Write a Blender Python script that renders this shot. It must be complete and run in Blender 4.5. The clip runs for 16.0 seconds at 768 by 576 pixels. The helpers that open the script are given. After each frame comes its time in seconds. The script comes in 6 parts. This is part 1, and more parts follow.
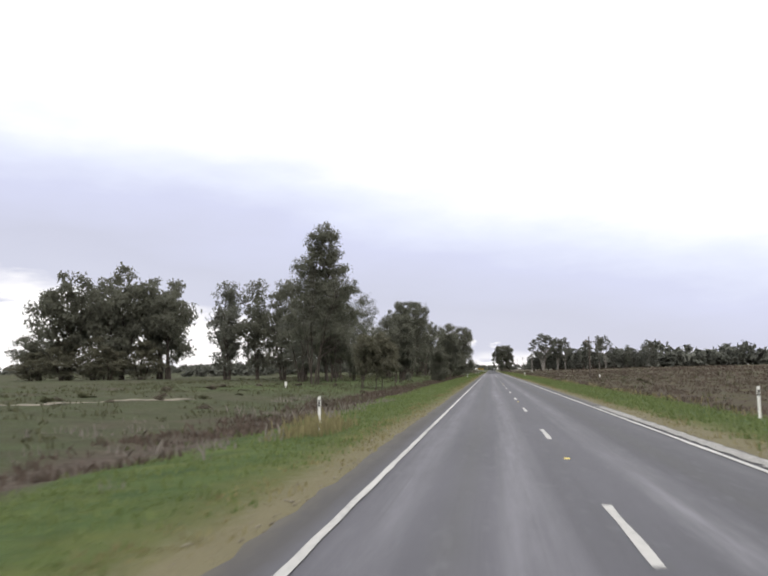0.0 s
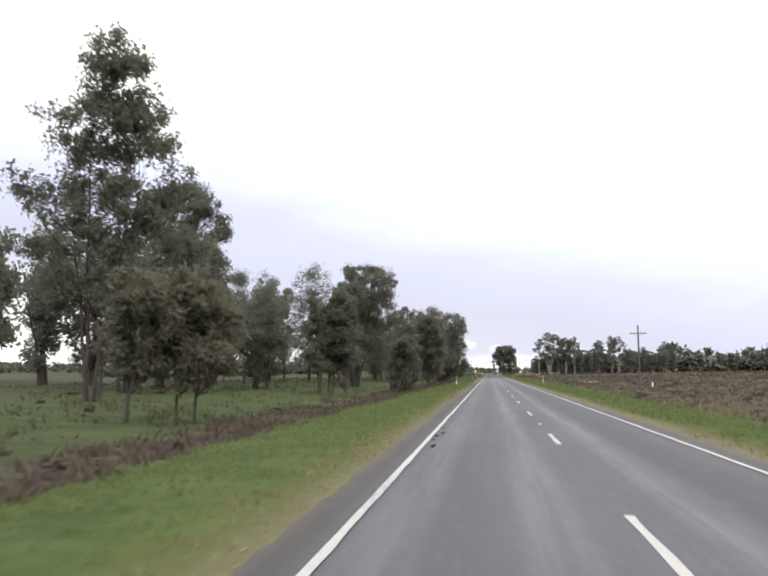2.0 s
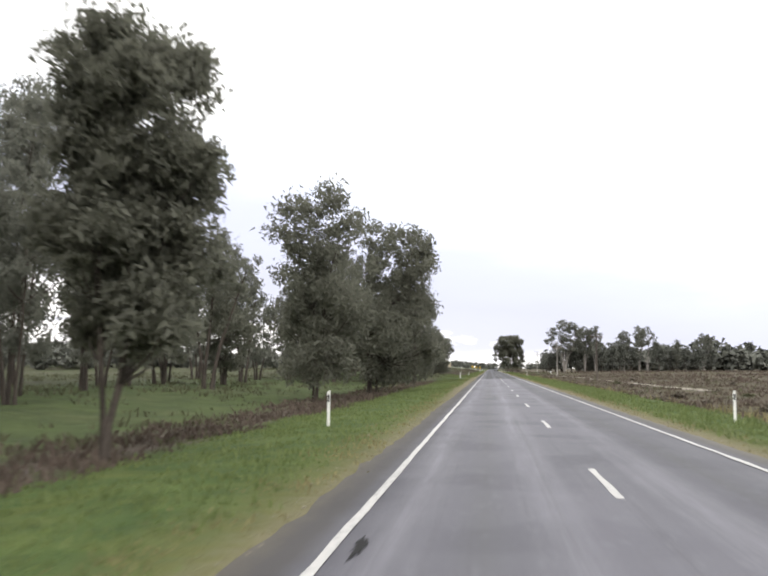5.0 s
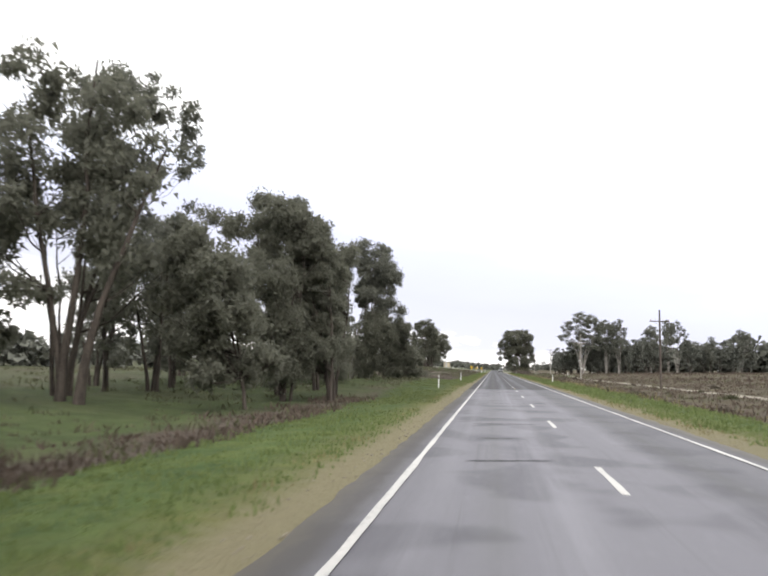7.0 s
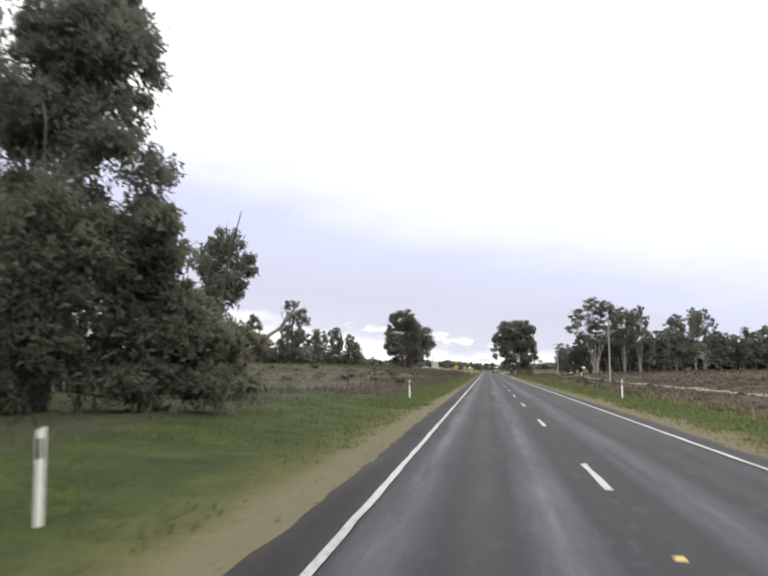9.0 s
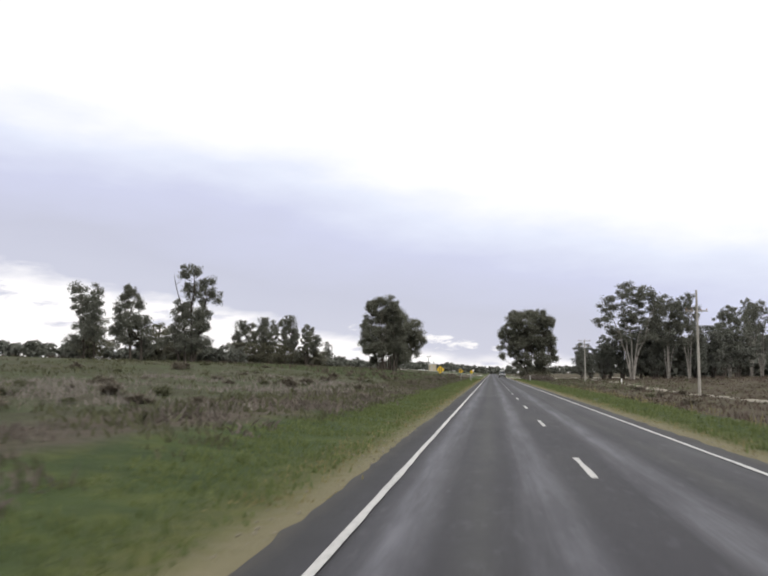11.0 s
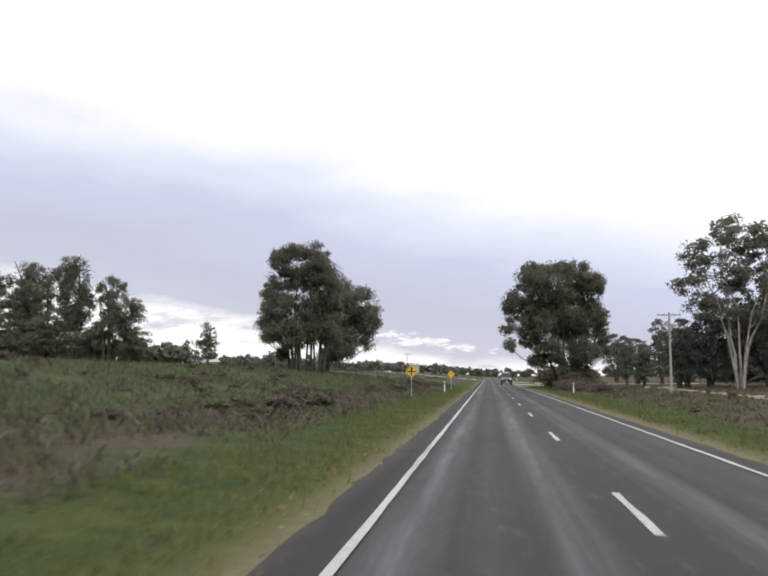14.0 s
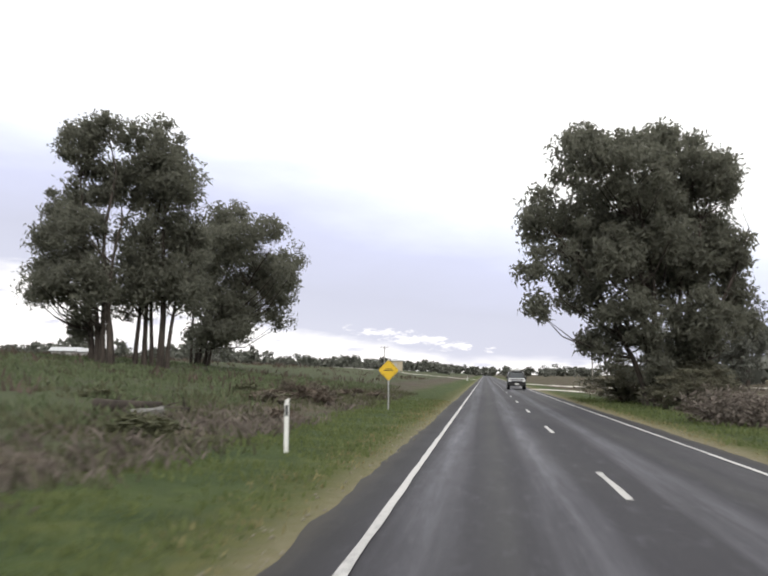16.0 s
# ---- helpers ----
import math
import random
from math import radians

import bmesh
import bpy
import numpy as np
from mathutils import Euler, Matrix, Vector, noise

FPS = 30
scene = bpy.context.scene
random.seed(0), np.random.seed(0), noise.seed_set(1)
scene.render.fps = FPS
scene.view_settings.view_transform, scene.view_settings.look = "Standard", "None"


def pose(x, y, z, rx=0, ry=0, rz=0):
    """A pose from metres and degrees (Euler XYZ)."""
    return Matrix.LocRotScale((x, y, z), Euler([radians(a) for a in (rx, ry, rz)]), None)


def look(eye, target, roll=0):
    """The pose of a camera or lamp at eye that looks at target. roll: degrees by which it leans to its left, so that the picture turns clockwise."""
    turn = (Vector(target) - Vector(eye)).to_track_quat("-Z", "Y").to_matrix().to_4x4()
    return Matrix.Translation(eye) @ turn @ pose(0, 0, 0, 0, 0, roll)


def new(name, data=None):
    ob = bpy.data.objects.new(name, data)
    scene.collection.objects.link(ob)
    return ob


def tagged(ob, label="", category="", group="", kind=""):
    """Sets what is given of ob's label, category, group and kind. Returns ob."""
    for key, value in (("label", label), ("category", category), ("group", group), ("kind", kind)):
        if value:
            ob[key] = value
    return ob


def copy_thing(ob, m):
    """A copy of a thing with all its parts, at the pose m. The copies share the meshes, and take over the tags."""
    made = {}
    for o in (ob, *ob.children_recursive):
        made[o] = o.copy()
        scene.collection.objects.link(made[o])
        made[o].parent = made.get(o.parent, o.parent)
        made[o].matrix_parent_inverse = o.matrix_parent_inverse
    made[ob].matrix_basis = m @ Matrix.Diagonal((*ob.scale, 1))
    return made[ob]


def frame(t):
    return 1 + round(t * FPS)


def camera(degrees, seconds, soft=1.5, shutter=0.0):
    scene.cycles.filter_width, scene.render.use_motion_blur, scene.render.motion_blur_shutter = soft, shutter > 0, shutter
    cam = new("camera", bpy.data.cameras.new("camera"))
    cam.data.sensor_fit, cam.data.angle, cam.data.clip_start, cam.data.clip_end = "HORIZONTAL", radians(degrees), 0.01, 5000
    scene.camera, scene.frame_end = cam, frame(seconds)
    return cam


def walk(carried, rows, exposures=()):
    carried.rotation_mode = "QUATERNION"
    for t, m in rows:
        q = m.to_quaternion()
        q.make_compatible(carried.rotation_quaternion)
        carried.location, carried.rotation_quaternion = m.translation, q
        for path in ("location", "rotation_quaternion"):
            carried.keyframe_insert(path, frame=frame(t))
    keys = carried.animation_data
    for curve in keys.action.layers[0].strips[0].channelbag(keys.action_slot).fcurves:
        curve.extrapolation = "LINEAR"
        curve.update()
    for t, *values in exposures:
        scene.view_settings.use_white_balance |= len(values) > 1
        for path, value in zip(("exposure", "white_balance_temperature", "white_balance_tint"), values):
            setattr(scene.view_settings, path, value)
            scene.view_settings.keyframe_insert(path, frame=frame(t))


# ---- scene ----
cam = camera(49.0, 16.0, soft=2.0, shutter=0.18)
PATH = [
    (0, pose(-1.24, -3.93, 1.54, 95.65, 1.16, 7.15)),
    (0.5, pose(-1.30, 11.46, 1.54, 95.66, 0.54, 7.16)),
    (1, pose(-1.34, 26.43, 1.54, 95.54, 0.17, 7.18)),
    (1.5, pose(-1.39, 41.65, 1.54, 95.51, 0.43, 7.22)),
    (2, pose(-1.44, 56.46, 1.54, 95.76, 0.47, 7.10)),
    (2.5, pose(-1.50, 72.66, 1.54, 95.64, 0.28, 6.95)),
    (3, pose(-1.47, 87.93, 1.54, 95.75, 0.49, 6.84)),
    (3.5, pose(-1.45, 102.88, 1.54, 95.67, 0.60, 6.87)),
    (4, pose(-1.43, 117.52, 1.54, 95.69, 0.31, 6.97)),
    (4.5, pose(-1.48, 133.05, 1.54, 95.41, -0.07, 6.98)),
    (7, pose(-1.63, 208.04, 1.54, 95.42, -0.48, 7.34)),
    (7.5, pose(-1.67, 222.94, 1.54, 95.70, 0.10, 7.10)),
    (8, pose(-1.60, 237.52, 1.54, 95.80, 0.30, 6.87)),
    (8.5, pose(-1.58, 252.88, 1.54, 95.70, 0.23, 6.86)),
    (9, pose(-1.51, 267.23, 1.54, 95.53, 0.41, 6.93)),
    (11.5, pose(-1.49, 340.24, 1.54, 95.76, -0.13, 7.26)),
    (12, pose(-1.51, 355.09, 1.54, 95.81, 0.30, 7.10)),
    (12.5, pose(-1.55, 370.44, 1.54, 95.67, -0.10, 7.08)),
    (13, pose(-1.55, 385.02, 1.54, 95.66, 0.08, 7.04)),
    (13.5, pose(-1.56, 399.64, 1.54, 95.65, 0.03, 7.01)),
    (14, pose(-1.64, 413.69, 1.54, 95.90, -0.17, 7.02)),
    (14.5, pose(-1.62, 428.42, 1.54, 95.63, -0.52, 6.88)),
    (15, pose(-1.67, 442.37, 1.54, 95.68, 0.15, 7.01)),
    (15.5, pose(-1.73, 457.15, 1.54, 95.66, -0.47, 6.99)),
    (16, pose(-1.79, 471.35, 1.54, 95.76, -0.60, 6.80)),
]
EXPOSURES = [(0.0, 0.08), (0.5, 0.2), (1.5, 0.25), (2.5, 0.42), (4.5, 0.5), (7.0, 0.55), (8.0, 0.4), (8.5, 0.22), (9.0, 0.24), (11.5, -0.05), (14.5, -0.05), (15.0, -0.12), (15.5, 0.02), (16.0, 0.18)]
walk(cam, PATH, EXPOSURES)

# ---- light: overcast sky, weak wide sun ----
def N(nt, kind, **sets):
    n = nt.nodes.new(kind)
    for k, v in sets.items():
        if k in n.inputs:
            n.inputs[k].default_value = v
    return n


def ramp(nt, fac, stops):
    n = nt.nodes.new("ShaderNodeValToRGB")
    els = n.color_ramp.elements
    while len(els) < len(stops):
        els.new(0.5)
    for e, (p, c) in zip(els, stops):
        e.position, e.color = p, (*c, 1)
    nt.links.new(fac, n.inputs["Fac"])
    return n.outputs["Color"]


def math_node(nt, op, a, b=0.0):
    n = nt.nodes.new("ShaderNodeMath")
    n.operation = op
    for k, v in enumerate((a, b)):
        if isinstance(v, (int, float)):
            n.inputs[k].default_value = v
        else:
            nt.links.new(v, n.inputs[k])
    return n.outputs[0]


def mix(nt, fac, a, b):
    n = nt.nodes.new("ShaderNodeMix")
    n.data_type = "RGBA"
    for sock, v in ((n.inputs[0], fac), (n.inputs[6], a), (n.inputs[7], b)):
        if isinstance(v, (int, float)):
            sock.default_value = v
        elif isinstance(v, tuple):
            sock.default_value = (*v, 1)
        else:
            nt.links.new(v, sock)
    return n.outputs[2]


def noise_tex(nt, vec, scale, detail=4.0, rough=0.55):
    n = N(nt, "ShaderNodeTexNoise", Scale=scale, Detail=detail, Roughness=rough)
    nt.links.new(vec, n.inputs["Vector"])
    return n.outputs["Fac"]


def scaled(nt, vec, s):
    n = nt.nodes.new("ShaderNodeVectorMath")
    n.operation = "MULTIPLY"
    nt.links.new(vec, n.inputs[0])
    n.inputs[1].default_value = s
    return n.outputs[0]


world = bpy.data.worlds.new("overcast_sky")
scene.world = world
world.use_nodes = True
nt = world.node_tree
nt.nodes.clear()
coord = nt.nodes.new("ShaderNodeTexCoord")
way = scaled(nt, coord.outputs["Generated"], (1.32, 1.0, 1.32))
sep = nt.nodes.new("ShaderNodeSeparateXYZ")
nt.links.new(way, sep.inputs[0])
cloud = noise_tex(nt, scaled(nt, way, (1.0, 1.0, 3.0)), 2.2, 5.0)
fine = noise_tex(nt, scaled(nt, way, (1.0, 1.0, 3.5)), 7.0, 6.0)
puff = noise_tex(nt, scaled(nt, way, (1.0, 1.0, 4.0)), 11.0, 5.0, 0.6)
level = math_node(nt, "ADD", sep.outputs["Z"], math_node(nt, "MULTIPLY", sep.outputs["X"], 0.19))
level = math_node(nt, "ADD", level, math_node(nt, "MULTIPLY", math_node(nt, "SUBTRACT", cloud, 0.5), 0.16))
level = math_node(nt, "ADD", level, math_node(nt, "MULTIPLY", math_node(nt, "SUBTRACT", fine, 0.5), 0.05))
deck = ramp(nt, level, [(0.0, (0.67, 0.68, 0.80)), (0.08, (0.63, 0.64, 0.77)), (0.17, (0.69, 0.71, 0.90)), (0.235, (0.86, 0.90, 1.04)), (0.30, (1.15, 1.14, 1.13)), (1.0, (1.55, 1.53, 1.48))])
# a brighter opening under the cloud's edge, and a thin strip over the horizon
under = math_node(nt, "SUBTRACT", math_node(nt, "MULTIPLY", sep.outputs["X"], -0.20), math_node(nt, "SUBTRACT", sep.outputs["Z"], 0.024))
under = math_node(nt, "ADD", under, math_node(nt, "MULTIPLY", math_node(nt, "SUBTRACT", fine, 0.5), 0.09))
under = ramp(nt, under, [(0.0, (0, 0, 0)), (0.03, (1, 1, 1))])
strip_low = math_node(nt, "ADD", sep.outputs["Z"], math_node(nt, "MULTIPLY", math_node(nt, "SUBTRACT", cloud, 0.5), 0.10))
strip_low = ramp(nt, strip_low, [(0.0, (1, 1, 1)), (0.020, (0, 0, 0))])
opening = math_node(nt, "MAXIMUM", under, strip_low)
# a long bright gap in the cloud just above the road's end
gx = math_node(nt, "ADD", sep.outputs["X"], 0.105)
gz = math_node(nt, "SUBTRACT", math_node(nt, "ADD", sep.outputs["Z"], math_node(nt, "MULTIPLY", gx, 0.14)), 0.052)
gap = math_node(nt, "ADD", math_node(nt, "MULTIPLY", math_node(nt, "MULTIPLY", gx, gx), 105.0), math_node(nt, "MULTIPLY", math_node(nt, "MULTIPLY", gz, gz), 9500.0))
gap = math_node(nt, "ADD", gap, math_node(nt, "MULTIPLY", math_node(nt, "SUBTRACT", noise_tex(nt, scaled(nt, way, (1.0, 1.0, 3.0)), 26.0, 6.0, 0.7), 0.5), 9.0))
gap = ramp(nt, gap, [(0.0, (0.85, 0.85, 0.85)), (1.0, (0, 0, 0))])
opening = math_node(nt, "MAXIMUM", opening, gap)
opening = math_node(nt, "MULTIPLY", opening, ramp(nt, puff, [(0.56, (1, 1, 1)), (0.68, (0.15, 0.15, 0.15))]))
deck = mix(nt, opening, deck, (1.14, 1.11, 1.11))
sky = nt.nodes.new("ShaderNodeTexSky")
sky.sky_type, sky.sun_disc, sky.sun_elevation, sky.sun_rotation = "NISHITA", False, radians(37), radians(166)
bg_deck, bg_sky = N(nt, "ShaderNodeBackground", Strength=1.0), N(nt, "ShaderNodeBackground", Strength=0.08)
nt.links.new(deck, bg_deck.inputs["Color"])
nt.links.new(sky.outputs["Color"], bg_sky.inputs["Color"])
mixed = N(nt, "ShaderNodeMixShader", Fac=0.06)
nt.links.new(bg_deck.outputs[0], mixed.inputs[1])
nt.links.new(bg_sky.outputs[0], mixed.inputs[2])
out = nt.nodes.new("ShaderNodeOutputWorld")
nt.links.new(mixed.outputs[0], out.inputs["Surface"])

sun = new("sun", bpy.data.lights.new("sun", "SUN"))
sun.data.energy, sun.data.angle, sun.data.color = 1.25, radians(25), (1.0, 0.97, 0.92)
sun.matrix_world = look((60, -60, 62), (40, 20, 0))


# ---- materials ----
def material(name, rough=0.8, metal=0.0, spec=0.5):
    m = bpy.data.materials.new(name)
    m.use_nodes = True
    t = m.node_tree
    b = t.nodes["Principled BSDF"]
    b.inputs["Roughness"].default_value, b.inputs["Metallic"].default_value = rough, metal
    b.inputs["Specular IOR Level"].default_value = spec
    return m, t, b


def world_pos(t):
    return t.nodes.new("ShaderNodeNewGeometry").outputs["Position"]


def bump(t, b, height, strength=0.4, distance=0.02):
    n = N(t, "ShaderNodeBump", Strength=strength, Distance=distance)
    t.links.new(height, n.inputs["Height"])
    t.links.new(n.outputs[0], b.inputs["Normal"])


def simple(name, color, rough=0.6, metal=0.0, vary=0.12, scale=3.0, spec=0.5):
    """A surface with stains at one scale and grain at another."""
    m, t, b = material(name, rough, metal, spec)
    p = t.nodes.new("ShaderNodeTexCoord").outputs["Object"]
    big, small = noise_tex(t, p, scale, 3), noise_tex(t, p, scale * 14, 4)
    f = math_node(t, "ADD", math_node(t, "MULTIPLY", big, 0.65), math_node(t, "MULTIPLY", small, 0.35))
    lo, hi = tuple(c * (1 - 2 * vary) for c in color), tuple(min(1, c * (1 + 2 * vary)) for c in color)
    t.links.new(ramp(t, f, [(0.3, lo), (0.7, hi)]), b.inputs["Base Color"])
    bump(t, b, small, 0.15, 0.005)
    return m


def asphalt():
    m, t, b = material("asphalt", 0.75, spec=0.25)
    p = world_pos(t)
    s = t.nodes.new("ShaderNodeSeparateXYZ")
    t.links.new(p, s.inputs[0])
    # old grey seal, then a newer darker one
    new_seal = math_node(t, "MINIMUM", math_node(t, "MULTIPLY", math_node(t, "MAXIMUM", math_node(t, "SUBTRACT", math_node(t, "ADD", s.outputs["Y"], math_node(t, "MULTIPLY", noise_tex(t, p, 0.6), 0.5)), 272.4), 0.0), 2.5), 1.0)
    along = noise_tex(t, scaled(t, p, (2.2, 0.035, 1.0)), 1.0, 4)
    patch = noise_tex(t, scaled(t, p, (0.7, 0.10, 1.0)), 1.0, 5)
    grain = noise_tex(t, p, 90.0, 3)
    blot = noise_tex(t, scaled(t, p, (1.0, 0.35, 1.0)), 1.3, 4)
    old = mix(t, ramp(t, patch, [(0.35, (0, 0, 0)), (0.65, (1, 1, 1))]), (0.070, 0.070, 0.087), (0.114, 0.113, 0.136))
    dark = mix(t, ramp(t, patch, [(0.35, (0, 0, 0)), (0.65, (1, 1, 1))]), (0.0145, 0.0143, 0.0210), (0.0225, 0.0221, 0.0310))
    # patched stretch before the new seal
    worn_out = math_node(t, "MINIMUM", math_node(t, "MULTIPLY", math_node(t, "MAXIMUM", math_node(t, "SUBTRACT", s.outputs["Y"], 130.0), 0.0), 0.012), 1.0)
    patches = noise_tex(t, scaled(t, p, (0.55, 0.42, 1.0)), 1.0, 2, 0.4)
    old = mix(t, math_node(t, "MULTIPLY", worn_out, ramp(t, patches, [(0.42, (0.15, 0.15, 0.15)), (0.50, (0.75, 0.75, 0.75))])), old, (0.175, 0.174, 0.202))
    old = mix(t, ramp(t, math_node(t, "ADD", math_node(t, "MULTIPLY", s.outputs["X"], 0.2), math_node(t, "MULTIPLY", math_node(t, "SUBTRACT", along, 0.5), 0.3)), [(0.06, (0, 0, 0)), (0.30, (0.55, 0.55, 0.55))]), old, (0.052, 0.052, 0.064))
    col = mix(t, new_seal, old, dark)
    # wheel paths worn paler, four of them
    lane = math_node(t, "ABSOLUTE", math_node(t, "SUBTRACT", math_node(t, "ABSOLUTE", math_node(t, "ADD", s.outputs["X"], math_node(t, "MULTIPLY", math_node(t, "SUBTRACT", along, 0.5), 0.4))), 1.62))
    wheel = ramp(t, math_node(t, "ABSOLUTE", math_node(t, "SUBTRACT", lane, 0.78)), [(0.0, (1, 1, 1)), (0.22, (0.55, 0.55, 0.55)), (0.42, (0, 0, 0))])
    worn = math_node(t, "MULTIPLY", wheel, ramp(t, along, [(0.35, (0.25, 0.25, 0.25)), (0.65, (1, 1, 1))]))
    worn = math_node(t, "MULTIPLY", worn, ramp(t, math_node(t, "MULTIPLY", s.outputs["X"], 0.3), [(0.40, (1, 1, 1)), (0.60, (0.2, 0.2, 0.2))]))
    pale = mix(t, new_seal, (0.23, 0.229, 0.262), (0.180, 0.180, 0.212))
    flake = ramp(t, noise_tex(t, scaled(t, p, (3.0, 0.25, 1.0)), 1.0, 6, 0.7), [(0.40, (0.45, 0.45, 0.45)), (0.62, (1, 1, 1))])
    col = mix(t, math_node(t, "MULTIPLY", math_node(t, "MULTIPLY", worn, flake), 0.85), col, pale)
    mid = ramp(t, math_node(t, "ABSOLUTE", lane), [(0.0, (1, 1, 1)), (0.3, (0, 0, 0))])
    col = mix(t, math_node(t, "MULTIPLY", math_node(t, "MULTIPLY", mid, blot), 0.5), col, (0.070, 0.072, 0.066))
    streak = noise_tex(t, scaled(t, p, (5.5, 0.05, 1.0)), 1.0, 5, 0.65)
    col = mix(t, math_node(t, "MULTIPLY", ramp(t, streak, [(0.54, (0, 0, 0)), (0.68, (1, 1, 1))]), math_node(t, "SUBTRACT", 0.22, math_node(t, "MULTIPLY", new_seal, 0.1))), col, (0.05, 0.05, 0.055))
    spots = noise_tex(t, scaled(t, p, (1.0, 0.3, 1.0)), 5.0, 4, 0.7)
    col = mix(t, math_node(t, "MULTIPLY", ramp(t, spots, [(0.55, (0, 0, 0)), (0.75, (1, 1, 1))]), 0.25), col, pale)
    col = mix(t, math_node(t, "MULTIPLY", ramp(t, grain, [(0.35, (0, 0, 0)), (0.75, (1, 1, 1))]), 0.12), col, (0.26, 0.25, 0.24))
    # rougher brown-grey seal outside the edge lines
    outer = math_node(t, "ADD", math_node(t, "ABSOLUTE", math_node(t, "ADD", s.outputs["X"], 0.10)), math_node(t, "MULTIPLY", math_node(t, "SUBTRACT", spots, 0.5), 0.25))
    outer = ramp(t, math_node(t, "SUBTRACT", outer, 2.36), [(0.50, (0, 0, 0)), (0.72, (1, 1, 1))])
    col = mix(t, math_node(t, "MULTIPLY", outer, 0.8), col, mix(t, new_seal, (0.074, 0.069, 0.066), (0.020, 0.0195, 0.022)))
    rim = math_node(t, "ADD", math_node(t, "ABSOLUTE", math_node(t, "ADD", s.outputs["X"], 0.16)), math_node(t, "MULTIPLY", math_node(t, "SUBTRACT", spots, 0.5), 0.5))
    rim = ramp(t, math_node(t, "SUBTRACT", rim, 2.86), [(0.25, (0, 0, 0)), (0.55, (1, 1, 1))])
    col = mix(t, math_node(t, "MULTIPLY", rim, 0.75), col, mix(t, new_seal, (0.135, 0.122, 0.098), (0.060, 0.054, 0.044)))
    col = scaled(t, col, (0.87, 0.87, 0.87))
    t.links.new(col, b.inputs["Base Color"])
    t.links.new(ramp(t, patch, [(0.3, (0.66, 0.66, 0.66)), (0.7, (0.80, 0.80, 0.80))]), b.inputs["Roughness"])
    bump(t, b, grain, 0.5, 0.006)
    return m


def paint_line():
    """White road paint, worn through to the stone in places."""
    m, t, b = material("line_paint", 0.6)
    p = world_pos(t)
    wear = math_node(t, "ADD", math_node(t, "MULTIPLY", noise_tex(t, p, 9.0, 5), 0.6), math_node(t, "MULTIPLY", noise_tex(t, scaled(t, p, (1, 0.12, 1)), 1.5, 3), 0.5))
    t.links.new(ramp(t, wear, [(0.40, (0.46, 0.45, 0.44)), (0.60, (0.37, 0.365, 0.36)), (0.70, (0.20, 0.20, 0.20))]), b.inputs["Base Color"])
    return m


